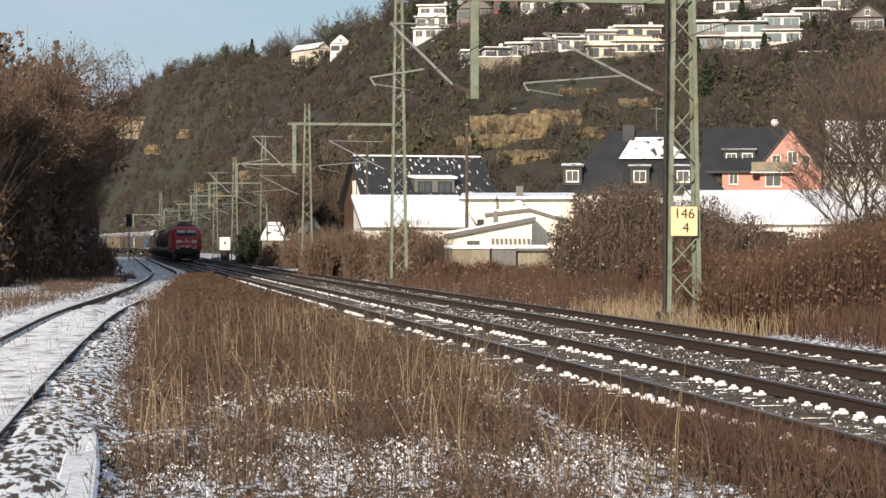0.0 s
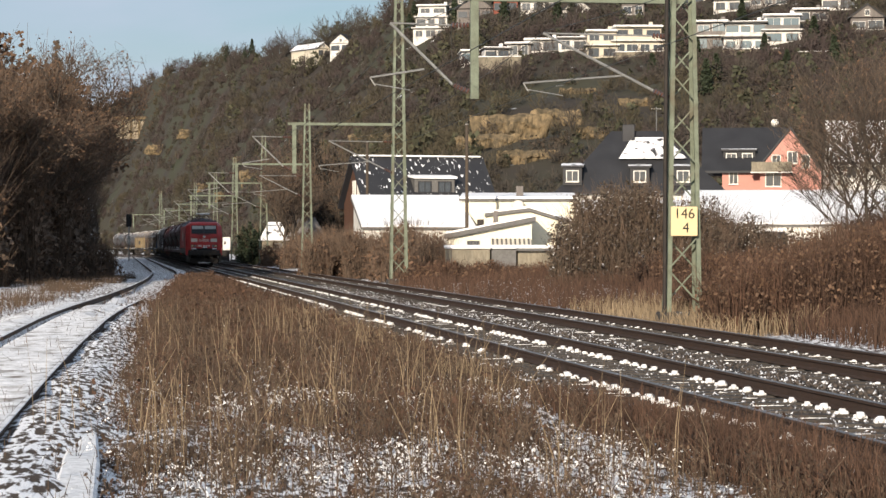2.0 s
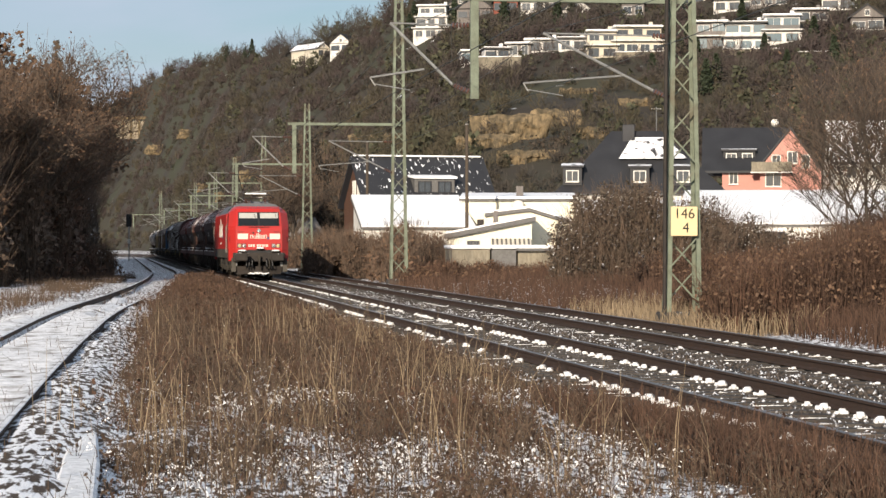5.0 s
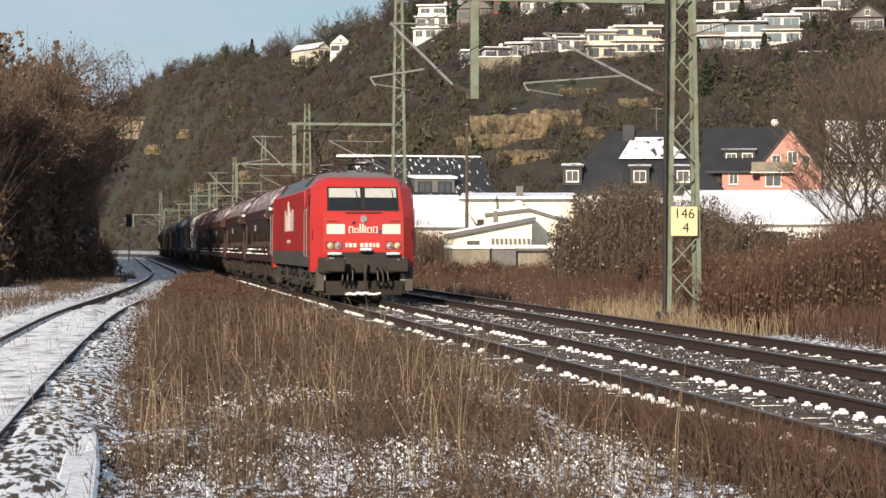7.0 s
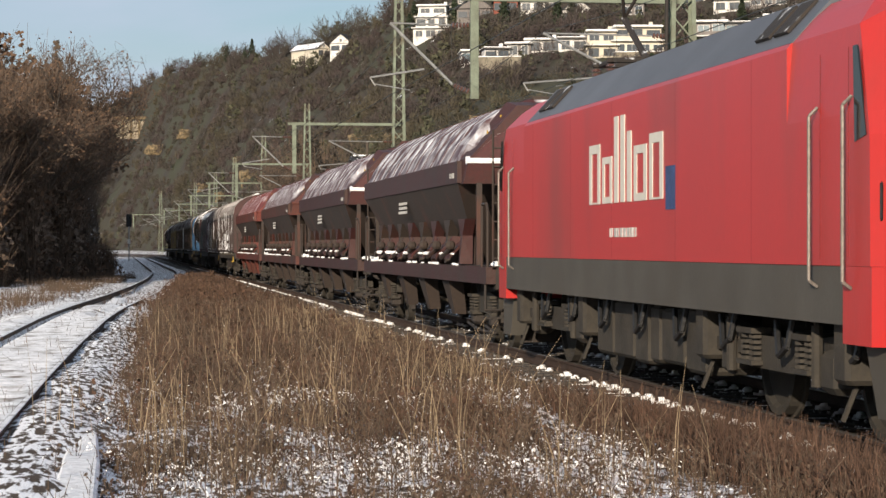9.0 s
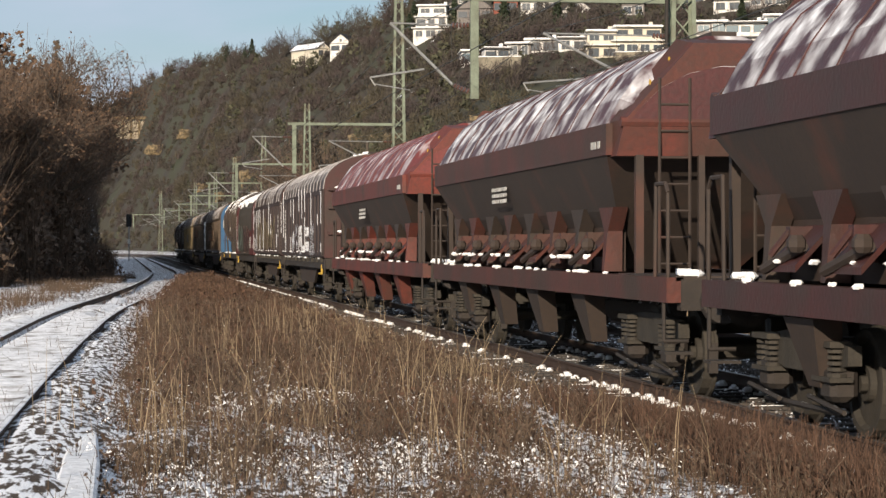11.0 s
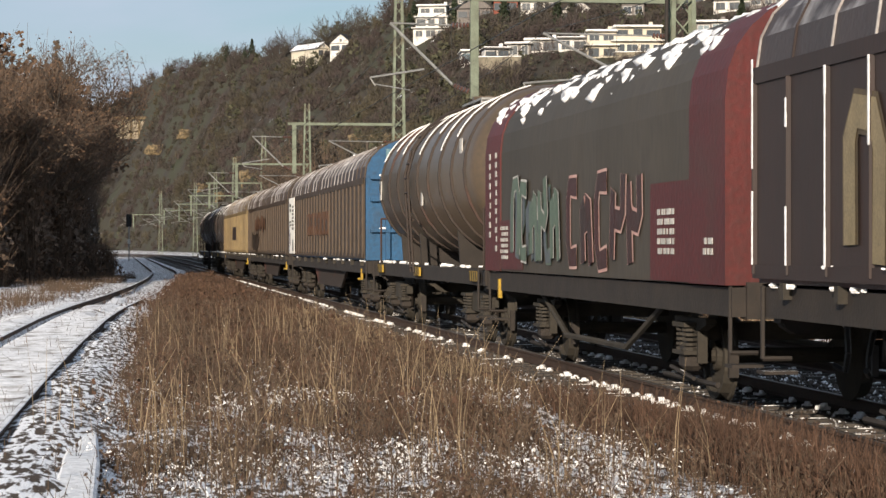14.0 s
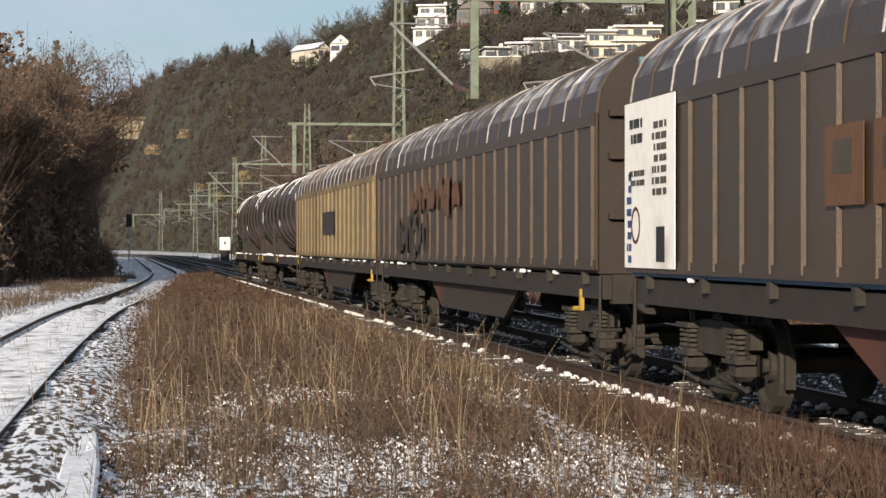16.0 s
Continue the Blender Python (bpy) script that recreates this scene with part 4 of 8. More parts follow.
            s = Shape().tube((q * 1.28, y - 0.44, 1.60), (q * 1.36, y + 0.42, 1.40), 0.05, 7).ball((q * 1.33, y - 0.42, 1.62), 0.09, 7, 5)
            part("lever", s, M_HGREY, w)
            s = Shape().box((q * 1.12, y + 0.18, 1.62), (0.20, 0.14, 0.30)).tube((q * 1.2, y + 0.18, 1.74), (q * 1.34, y + 0.3, 1.52), 0.03, 6)
            part("latch", s, chute_mat, w)
        snow_lumps(w, [(q * 1.34, c0, c1, 1.46, 18, 0.055), (q * 1.36, c0 - 1.0, c1 + 1.0, 1.285, 20, 0.045)], rng)
        s = Shape().loft([[(q * 1.22, y, 1.02), (q * 1.40, y, 1.02), (q * 1.40, y, 1.28), (q * 1.22, y, 1.28)] for y in (e0, e1)])
        sole = part("sole_bar", s, side_mat, w)
        for i in range(4):
            y = c0 + 1.2 + i * (c1 - c0 - 2.4) / 3
            s = Shape().loft([[(q * 1.05, y - 0.42, 1.0), (q * 1.05, y + 0.42, 1.0), (q * 1.3, y + 0.42, 1.0), (q * 1.3, y - 0.42, 1.0)],
                              [(q * 0.95, y - 0.16, 0.42), (q * 0.95, y + 0.16, 0.42), (q * 1.15, y + 0.16, 0.42), (q * 1.15, y - 0.16, 0.42)]])
            part("discharge_plate", s, side_mat if side_mat is M_HRED else M_HGREY, w)
    marks(w, -1.36, 1.2, 2.22, 1.3, 0.26, 3, rng)
    marks(w, -1.445, f0 + 1.2, 2.70, 0.5, 0.14, 1, rng)
    s = Shape()
    s.box((0, 0, 1.12), (1.2, e1 - e0, 0.16)).box((0, e0 + 0.08, 1.1), (2.5, 0.18, 0.32)).box((0, e1 - 0.08, 1.1), (2.5, 0.18, 0.32))
    s.tube((0.3, -2, 0.72), (0.3, 1.2, 0.72), 0.22, 10)
    part("underframe", s, M_DARK, w)
    coupling_end(w, e0 + 0.2, -1)
    coupling_end(w, e1 - 0.2, 1)
    b = bogie(w, e0 + 2.1)
    bogie_copy(b, w, e1 - 2.1)
    return w, length


def box_profile(hw, zb, ze, zt, curve=7):
    """The cross-section of a sliding-wall wagon: upright sides, rounded shoulders, low ridge."""
    right = [(hw, zb), (hw, ze)]
    for i in range(1, curve + 1):
        a = math.pi / 2 * i / curve
        right.append((hw * (math.cos(a) * 0.98 + 0.02 * (1 - i / curve)), ze + (zt - ze) * math.sin(a) ** 0.85))
    left = [(-x, z) for x, z in right[-2::-1]]
    return right + left


def box_wagon(length, wall_mat, roof_mat, rib_mat, seed, label, group, axles=2, ribs=12, ze=3.15, zt=4.12, end_mat=None, halves=2, frost=0.0):
    rng = random.Random(seed)
    w = thing("sliding_wall_wagon", label, "box wagon", group=group)
    h = length / 2 - 0.55
    prof = box_profile(1.42, 1.28, ze, zt)
    k = len(prof)
    # core with ends, slightly inside the walls
    s = Shape().extrude_y([(x * 0.985, z if z < ze else ze + (z - ze) * 0.98) for x, z in prof], -h, h)
    part("body", s, end_mat or M_BOXDARK, w)
    seg = 2 * h / halves
    for i in range(halves):
        y0, y1 = -h + i * seg + 0.03, -h + (i + 1) * seg - 0.03
        # curved roof panel over this door
        top = [p for p in prof if p[1] >= ze - 0.001]
        sh = Shape()
        inner = [(x * 0.97, z - 0.03) for x, z in top]
        sh.loft([[(x, y, z) for x, z in top + inner[::-1]] for y in (y0, y1)])
        roof = part("roof_panel", sh, roof_mat, w, "curved roof panel streaked with frost")
        nr = max(4, ribs // halves)
        for j in range(nr + 1):
            y = y0 + (y1 - y0) * j / nr
            sh = Shape()
            for a, b in zip(top, top[1:]):
                sh.tube((a[0] * 1.004, y, a[1] + 0.004), (b[0] * 1.004, y, b[1] + 0.004), 0.016, 4)
            part("roof_rib", sh, M_FROSTRIB if rng.random() < 0.70 + frost * 0.3 else rib_mat, roof)
        for q in (-1, 1):
            sh = Shape().box((q * 1.43, (y0 + y1) / 2, (1.32 + ze) / 2), (0.04, y1 - y0, ze - 1.32))
            door = part("sliding_wall", sh, wall_mat, w)
            sh = Shape().box((q * 1.455, (y0 + y1) / 2, ze - 0.07), (0.03, y1 - y0, 0.14)).box((q * 1.455, (y0 + y1) / 2, 1.38), (0.03, y1 - y0, 0.12))
            part("wall_rail", sh, wall_mat, door)
            for j in range(nr + 1):
                y = min(max(y0 + (y1 - y0) * j / nr, y0 + 0.05), y1 - 0.05)
                sh = Shape().loft([[(q * 1.449, y - 0.035, z), (q * 1.449, y + 0.035, z), (q * 1.487, y + 0.014, z), (q * 1.487, y - 0.014, z)] for z in (1.36, ze - 0.14)])
                part("rib", sh, rib_mat, door)
                if frost and q < 0 and rng.random() < frost + 0.35:
                    fr = Shape()
                    z = 1.44
                    while z < ze - 0.2:
                        l = rng.uniform(0.1, 0.7)
                        if rng.random() < 0.55:
                            fr.box((-1.49, y - 0.01, z + l / 2), (0.010, rng.uniform(0.012, 0.038), l))
                        z += l
                    part("frost_streak", fr, M_FROST, door)
        if frost:
            snow_lumps(w, [(-1.47, y0 + 0.2, y1 - 0.2, 1.43, int(12 * (1 + frost)), 0.03)], rng, "frost_crust")
    sh = Shape().box((0, 0, zt + 0.02), (0.34, 2 * h, 0.06))
    part("ridge_cap", sh, M_BOXDARK, w)
    snow_lumps(w, [(-0.2, -h, h, zt + 0.03, 16, 0.07)], rng)
    for q in (-1, 1):
        sh = Shape().loft([[(q * 1.20, y, 0.98), (q * 1.36, y, 0.98), (q * 1.36, y, 1.25), (q * 1.20, y, 1.25)] for y in (-h, h)])
        part("sole_bar", sh, M_DARK, w)
        sh = Shape().extrude_x(((-h * 0.42, 0.98), (-h * 0.30, 0.52), (h * 0.30, 0.52), (h * 0.42, 0.98)), q * 1.18 - 0.03, q * 1.18 + 0.03)
        part("truss_plate", sh, M_HGREY, w)
        sh = Shape()
        for i in range(10):
            y = -h + 0.8 + i * (2 * h - 1.6) / 9
            sh.box((q * 1.40, y, 1.22), (0.08, 0.10, 0.14))
        part("wall_roller", sh, M_UNDER, w)
    snow_lumps(w, [(-1.40, -h, h, 1.255, 14, 0.045)], rng)
    sh = Shape().box((0, 0, 1.1), (1.6, 2 * h, 0.2)).box((0, -h + 0.05, 1.1), (2.5, 0.2, 0.34)).box((0, h - 0.05, 1.1), (2.5, 0.2, 0.34)).tube((0.3, -1.5, 0.7), (0.3, 0.8, 0.7), 0.2, 10)
    part("underframe", sh, M_DARK, w)
    for g in (-1, 1):
        # end wall stanchions and ledges with snow
        for x in (-0.9, -0.3, 0.3, 0.9):
            sh = Shape().box((x, g * (h + 0.04), 2.2), (0.10, 0.10, 1.8))
            part("end_post", sh, end_mat or M_BOXDARK, w)
        for z in (1.95, 2.65, ze):
            sh = Shape().box((0, g * (h + 0.05), z), (2.6, 0.14, 0.07))
            led = part("end_ledge", sh, end_mat or M_BOXDARK, w)
            if g < 0:
                snow_lumps(led, [(-1.0, g * (h + 0.07), g * (h + 0.03), z + 0.035, 5, 0.06), (0.2, g * (h + 0.07), g * (h + 0.03), z + 0.035, 6, 0.06)], rng)
    coupling_end(w, -h + 0.05, -1)
    coupling_end(w, h - 0.05, 1)
    lev = Shape().box((-1.36, -h + 1.2, 0.95), (0.05, 0.07, 0.26)).tube((-1.36, -h + 1.2, 0.84), (-1.42, -h + 1.35, 0.84), 0.03, 6)
    part("brake_lever", lev, M_YELLOW, w)
    inset = 2.2 if axles == 2 else 2.9
    b = bogie(w, -h + inset, 1.8, axles)
    bogie_copy(b, w, h - inset)
    return w, length


def tarp_wagon(length):
    rng = random.Random(31)
    w = thing("tarpaulin_wagon", "grey tarpaulin hood wagon with red ends and graffiti", "covered wagon")
    h = length / 2 - 0.5
    prof = box_profile(1.43, 1.24, 2.95, 4.05, 8)
    cover = [p for p in prof]
    n = 15
    s = Shape()
    s.loft([[(x * (1.0 - 0.006 * (i % 2)), y, z) for x, z in cover] for i, y in ((i, -h + 1.3 + (2 * h - 2.6) * i / n) for i in range(n + 1))])
    part("tarpaulin", s, M_TARP, w, "dirty grey stretched tarpaulin", smooth=False)
    for g in (-1, 1):
        s = Shape().loft([[(x * 1.01, g * y, z + (0.01 if z > 2 else 0)) for x, z in cover] for y in (h - 1.32, h)])
        part("end_section", s, M_TARPRED, w, "dark red end section")
        s = Shape()
        for x in (-0.85, 0, 0.85):
            s.box((x, g * (h + 0.04), 2.3), (0.1, 0.1, 2.0))
        part("end_post", s, M_MAROON, w)
    s = Shape().box((-1.437, h - 2.2, 1.62), (0.006, 1.9, 0.70)).box((-1.437, -h + 2.1, 1.75), (0.006, 1.7, 1.0))
    part("red_panel", s, M_TARPRED, w)
    rows = [(-1.446, h - 2.0, 1.40, 0.6, 0.5, 6), (-1.452, h - 1.1, 1.5, 0.14, 1.5, 11), (-1.452, h - 0.55, 1.7, 0.13, 1.3, 9), (-1.446, -h + 1.9, 1.5, 0.7, 0.5, 5), (-1.452, -h + 0.4, 1.5, 0.35, 0.2, 2)]
    for x, y, z, ww, hh, k in rows:
        marks(w, x, y, z, ww, hh, k, rng)
    bubble_letters(w, -1.436, 1.45, 1.36, 3.2, 1.05, 5, rng, M_SPRAYB, M_SPRAYG)
    bubble_letters(w, -1.452, 0.9, 1.38, 3.6, 1.15, 5, rng, M_SPRAYG, M_MARK)
    bubble_letters(w, -1.436, -3.6, 1.34, 4.2, 1.1, 5, rng, M_MAROON, M_SPRAYP)
    sn = Shape()
    for i in range(34):
        a = rng.uniform(0.30, 1.0)
        y = rng.uniform(-h, h)
        sn.ball((-1.40 * math.cos(a) * 0.98, y, 2.96 + 1.02 * math.sin(a) ** 0.85), rng.uniform(0.04, 0.10), 7, 5, 0.6, 0.35, rng)
    for i in range(190):
        a = 0.66 + 0.18 * math.sin(i * 0.27) + rng.uniform(-0.10, 0.30)
        sn.ball((-1.40 * math.cos(a) * 0.98, -h + i * 2 * h / 190, 2.93 + 1.02 * math.sin(a) ** 0.85), rng.uniform(0.07, 0.17), 7, 5, 0.7, 0.35, rng)
    part("snow_cover", sn, M_SNOW, w, "broken snow lying along the roof edge", smooth=True)
    part("ridge_cap", Shape().box((0, 0, 4.07), (0.3, 2 * h, 0.08)), M_MAROON, w)
    for q in (-1, 1):
        part("sole_bar", Shape().loft([[(q * 1.2, y, 0.95), (q * 1.38, y, 0.95), (q * 1.38, y, 1.22), (q * 1.2, y, 1.22)] for y in (-h, h)]), M_DARK, w)
        part("truss_rod", Shape().path([(q * 1.2, -h * 0.5, 0.95), (q * 1.2, -h * 0.25, 0.45), (q * 1.2, h * 0.25, 0.45), (q * 1.2, h * 0.5, 0.95)], 0.04, 6), M_UNDER, w)
    part("underframe", Shape().box((0, 0, 1.1), (1.6, 2 * h, 0.2)).box((0, -h + 0.05, 1.1), (2.5, 0.2, 0.34)).box((0, h - 0.05, 1.1), (2.5, 0.2, 0.34)), M_DARK, w)
    part("brake_lever", Shape().box((-1.39, h - 1.0, 0.98), (0.05, 0.08, 0.28)), M_YELLOW, w)
    coupling_end(w, -h + 0.05, -1)
    coupling_end(w, h - 0.05, 1)
    b = bogie(w, -h + 2.8, 1.8, 1)
    bogie_copy(b, w, h - 2.8)
    return w, length


def tank_wagon(length, shell_mat, seed, label, group, hooped=True, r=1.38, snowy=True):
    rng = random.Random(seed)
    w = thing("tank_wagon", label, "tank wagon", group=group)
    h = length / 2 - 0.5
    t = h - 0.55
    cz = 1.45 + r
    n = 32
    loops = []
    for y, k in ((-t, 0.05), (-t + 0.03, 0.45), (-t + 0.14, 0.78), (-t + 0.32, 0.94), (-t + 0.5, 1.0), (0, 1.0), (t - 0.5, 1.0), (t - 0.32, 0.94), (t - 0.14, 0.78), (t - 0.03, 0.45), (t, 0.05)):
        loops.append([(r * k * math.cos(2 * math.pi * i / n), y, cz + r * k * math.sin(2 * math.pi * i / n)) for i in range(n)])
    shell = part("tank_shell", Shape().loft(loops), shell_mat, w, smooth=True)
    if hooped:
        for i in range(9):
            y = -t + 0.9 + (2 * t - 1.8) * i / 8
            s = Shape()
            s.loft([[((r + e) * math.cos(2 * math.pi * j / n), y + d, cz + (r + e) * math.sin(2 * math.pi * j / n)) for j in range(n)] for d, e in ((-0.05, 0.0), (-0.04, 0.035), (0.04, 0.035), (0.05, 0.0))], caps=False)
            part("hoop", s, M_HGREY, shell)
            if snowy:
                s = Shape()
                a0, a1 = rng.uniform(95, 112), rng.uniform(125, 165)
                k2 = 12
                ring = []
                for j in range(k2 + 1):
                    a = math.radians(a0 + (a1 - a0) * j / k2)
                    wd = 0.008 + 0.030 * rng.random() * math.sin(math.pi * (j + 0.5) / (k2 + 1))
                    ring.append([((r + e) * math.cos(a), y + 0.05 + d * wd, cz + (r + e) * math.sin(a)) for d, e in ((0, 0.0), (0, 0.05), (1.6, 0.03), (1.6, 0.0))])
                s.loft(ring)
                part("snow_streak", s, M_SNOW, shell)
    # walkway, dome, ladder
    s = Shape().box((0, 0, cz + r + 0.10), (0.7, 2.4, 0.04))
    for y in (-1.1, 1.1):
        s.box((0, y, cz + r + 0.04), (0.7, 0.06, 0.1))
    part("top_walkway", s, M_STEEL, w)
    part("manhole_dome", Shape().tube((0, 0.2, cz + r - 0.05), (0, 0.2, cz + r + 0.22), 0.3, 14), shell_mat, w)
    s = Shape()
    for y in (0.7, 1.15):
        pts = [((r + 0.10) * math.cos(math.radians(a)), y, cz + (r + 0.10) * math.sin(math.radians(a))) for a in (95, 115, 135, 155, 175, 190)] + [(-1.36, y, 1.1)]
        s.path(pts, 0.025, 5)
    for a in range(100, 192, 11):
        s.tube(((r + 0.1) * math.cos(math.radians(a)), 0.7, cz + (r + 0.1) * math.sin(math.radians(a))), ((r + 0.1) * math.cos(math.radians(a)), 1.15, cz + (r + 0.1) * math.sin(math.radians(a))), 0.018, 5)
    for z in (1.2, 1.5, 1.8, 2.1):
        s.tube((-1.37, 0.7, z), (-1.37, 1.15, z), 0.018, 5)
    part("ladder", s, M_HGREY, w)
    for y in (-t + 1.3, -t + 4.2, t - 4.2, t - 1.3):
        s = Shape().loft([[(-0.95, y - 0.05, 1.2), (0.95, y - 0.05, 1.2), (0.95, y + 0.05, 1.2), (-0.95, y + 0.05, 1.2)], [(-1.0, y - 0.05, 1.88), (1.0, y - 0.05, 1.88), (1.0, y + 0.05, 1.88), (-1.0, y + 0.05, 1.88)]])
        part("saddle", s, M_DARK, w)
    for q in (-1, 1):
        part("sole_bar", Shape().loft([[(q * 1.1, y, 0.98), (q * 1.28, y, 0.98), (q * 1.28, y, 1.24), (q * 1.1, y, 1.24)] for y in (-h, h)]), M_DARK, w)
    part("underframe", Shape().box((0, 0, 1.1), (1.2, 2 * h, 0.2)).box((0, -h + 0.05, 1.1), (2.5, 0.2, 0.34)).box((0, h - 0.05, 1.1), (2.5, 0.2, 0.34)).tube((0.2, -1.5, 0.7), (0.2, 0.8, 0.7), 0.2, 10), M_DARK, w)
    for yb in (-h + 0.35, h - 1.3, 0.0):
        s = Shape().box((-1.33, yb + 0.45, 1.12), (0.03, 0.9, 0.16))
        board = part("warning_board", s, M_YELLOW, w, "yellow and black striped board")
        st = Shape()
        for i in range(4):
            y = yb + 0.1 + i * 0.22
            st.loft([[(x, y, 1.045), (x, y + 0.09, 1.045), (x, y + 0.16, 1.195), (x, y + 0.07, 1.195)] for x in (-1.352, -1.346)])
        part("stripe", st, M_BLACK, board)
    s = Shape()
    for (y, z, ww, hh) in ((t - 0.9, cz - 0.05, 0.22, 0.40), (-t + 1.6, cz + 0.4, 0.25, 0.3), (-0.4, cz - 0.35, 0.2, 0.25)):
        x = -math.sqrt(max(0.01, (r + 0.012) ** 2 - (z - cz) ** 2))
        s.box((x, y, z), (0.02, ww, hh))
    part("placard", s, M_MARK, shell)
    for y in (-h + 0.3, h - 0.3):
        part("end_rail", Shape().path([(-1.25, y, 1.24), (-1.25, y, 2.2), (1.25, y, 2.2), (1.25, y, 1.24)], 0.022, 5), M_HGREY, w)
    snow_lumps(w, [(-1.2, -h, h, 1.25, 16, 0.06), (-0.9, -h, -h + 0.6, 1.25, 6, 0.09)], rng)
    coupling_end(w, -h + 0.05, -1)
    coupling_end(w, h - 0.05, 1)
    b = bogie(w, -h + 2.0)
    bogie_copy(b, w, h - 2.0)
    return w, length


MOVING = []


def join_train(built, a):
    w, length = built
    MOVING.append((w, a + length / 2))
    return w


def build_train():
    join_train(locomotive(), 0.0)
    hop = "maroon hopper wagons"
    for i, a in enumerate((18.4, 37.0)):
        join_train(hopper_wagon(18.6, M_HROOF, M_MAROON, M_MAROON, 5 + i, "grimy maroon hopper wagon with a snow-dusted swinging roof", hop), a)
    join_train(hopper_wagon(18.6, M_HROOF, M_HRUST, M_HRUST, 7, "rust-brown hopper wagon with a snow-dusted swinging roof", hop), 55.6)
    join_train(hopper_wagon(19.2, M_HROOF2, M_HRED, M_HRED, 9, "brick-red hopper wagon with frost on its swinging roof", hop), 74.2)
    r = random.Random(77)
    bx = "sliding wall wagons"
    w = join_train(box_wagon(16.3, M_BOXDARK, M_BOXROOF, M_BOXDARK, 21, "sooty maroon sliding wall wagon with white scrawled graffiti", bx, 1, 14, halves=1, frost=0.5, end_mat=M_MAROON), 94.4)
    for word, y, z, size in (("FOX", -0.78, 1.72, 0.44), ("NMC", -0.78, 2.06, 0.42), ("MONC", -1.84, 1.50, 0.30), ("COBRA", -3.12, 2.0, 0.40), ("SUERO", -3.16, 1.58, 0.40)):
        letters(word, size, M_FROST, w, pose(-1.496, y, z, 90, 0, -90), "graffiti")
    for y, z, ww, hh in ((0.45, 1.9, 0.6, 0.36), (0.45, 1.45, 0.5, 0.40), (-5.4, 1.8, 1.1, 0.5), (-5.5, 1.35, 1.3, 0.4), (-1.1, 1.36, 0.6, 0.10), (1.6, 1.42, 0.9, 0.6)):
        scribble(w, -1.492, y, z, ww, hh, r, M_FROST, 0.035, 0.24)
    scribble(w, -1.46, -7.0, 1.24, 12.0, 0.16, r, M_MARK, 0.018, 0.8)
    marks(w, -1.455, 5.9, 1.7, 0.35, 1.1, 9, r)
    w = join_train(box_wagon(15.7, M_BOXDARK, M_BOXROOF, M_BOXDARK, 22, "sooty brown sliding wall wagon with ochre graffiti", bx, 1, 14, halves=1, frost=0.4, end_mat=M_MAROON), 110.7)
    bubble_letters(w, -1.452, -5.4, 1.40, 10.2, 1.30, 10, r, M_SPRAYY, M_SPRAYD)
    marks(w, -1.455, -6.6, 1.9, 0.3, 0.8, 5, r)
    join_train(tarp_wagon(14.6), 126.3)
    join_train(tank_wagon(15.6, M_TANK, 41, "brown-grey hooped tank wagon with striped warning boards", "tank wagons"), 140.9)
    w = join_train(box_wagon(23.0, M_BOXWALL, M_BOXROOF, M_RIB, 23, "brown sliding wall wagon with a blue end and white panel", bx, 2, 24, halves=2, frost=0.0, end_mat=M_BLUE), 156.9)
    part("white_panel", Shape().box((-1.494, 9.78, 2.25), (0.012, 2.20, 1.76)), M_WHITE, w, "white panel with small print and symbols")
    ring = Shape()
    ring.loft([[(x, 10.35 + k * math.cos(a * 0.5236), 1.82 + k * math.sin(a * 0.5236)) for x, k in ((-1.501, 0.20), (-1.507, 0.20), (-1.507, 0.165), (-1.501, 0.165))] for a in range(13)], caps=False)
    part("round_symbol", ring, M_TARPRED, w, "red ring symbol")
    part("pictogram", Shape().box((-1.503, 9.25, 1.62), (0.008, 0.34, 0.36)), M_BLACK, w)
    marks(w, -1.502, 10.05, 2.66, 0.60, 0.32, 2, r, M_BLACK)
    marks(w, -1.502, 9.95, 2.22, 0.70, 0.20, 2, r, M_LOCOGREY)
    marks(w, -1.502, 9.00, 2.10, 0.60, 0.80, 7, r, M_LOCOGREY)
    marks(w, -1.502, 10.55, 1.40, 0.20, 1.0, 8, r, M_BLUEMARK)
    for yy in (-2.3, -1.15, 0.0, 1.15, 2.3, 3.45):
        blk = part("print_block", Shape().box((-1.491, yy, 2.22), (0.008, 0.92, 0.62)), M_ORANGE, w, "faded orange block of print")
        part("print_bar", Shape().box((-1.497, yy + r.uniform(-0.1, 0.1), 2.22 + r.uniform(-0.08, 0.08)), (0.005, r.uniform(0.3, 0.5), r.uniform(0.2, 0.34))), M_BOXWALL, blk)
    part("end_window", Shape().box((0, -11.10, 3.45), (1.9, 0.06, 0.7)), M_TEAL, w)
    w = join_train(box_wagon(23.0, M_BOXWALL, M_BOXROOF, M_RIB, 24, "brown sliding wall wagon with worn orange print and pale ribs", bx, 2, 22, halves=2, end_mat=M_HGREY), 180.5)
    part("end_window", Shape().box((0, -11.06, 3.5), (1.9, 0.06, 0.6)), M_TEAL, w)
    bubble_letters(w, -1.492, -0.8, 2.15, 6.4, 0.55, 7, r, M_ORANGE, M_ORANGE)
    bubble_letters(w, -1.493, 3.0, 1.42, 4.5, 0.7, 6, r, M_BOXWALL, M_RIB)
    w = join_train(box_wagon(22.2, M_YELWALL, M_BOXROOF, M_YELWALL, 25, "yellowed sliding wall wagon with pale ribs", bx, 2, 20, halves=2), 203.4)
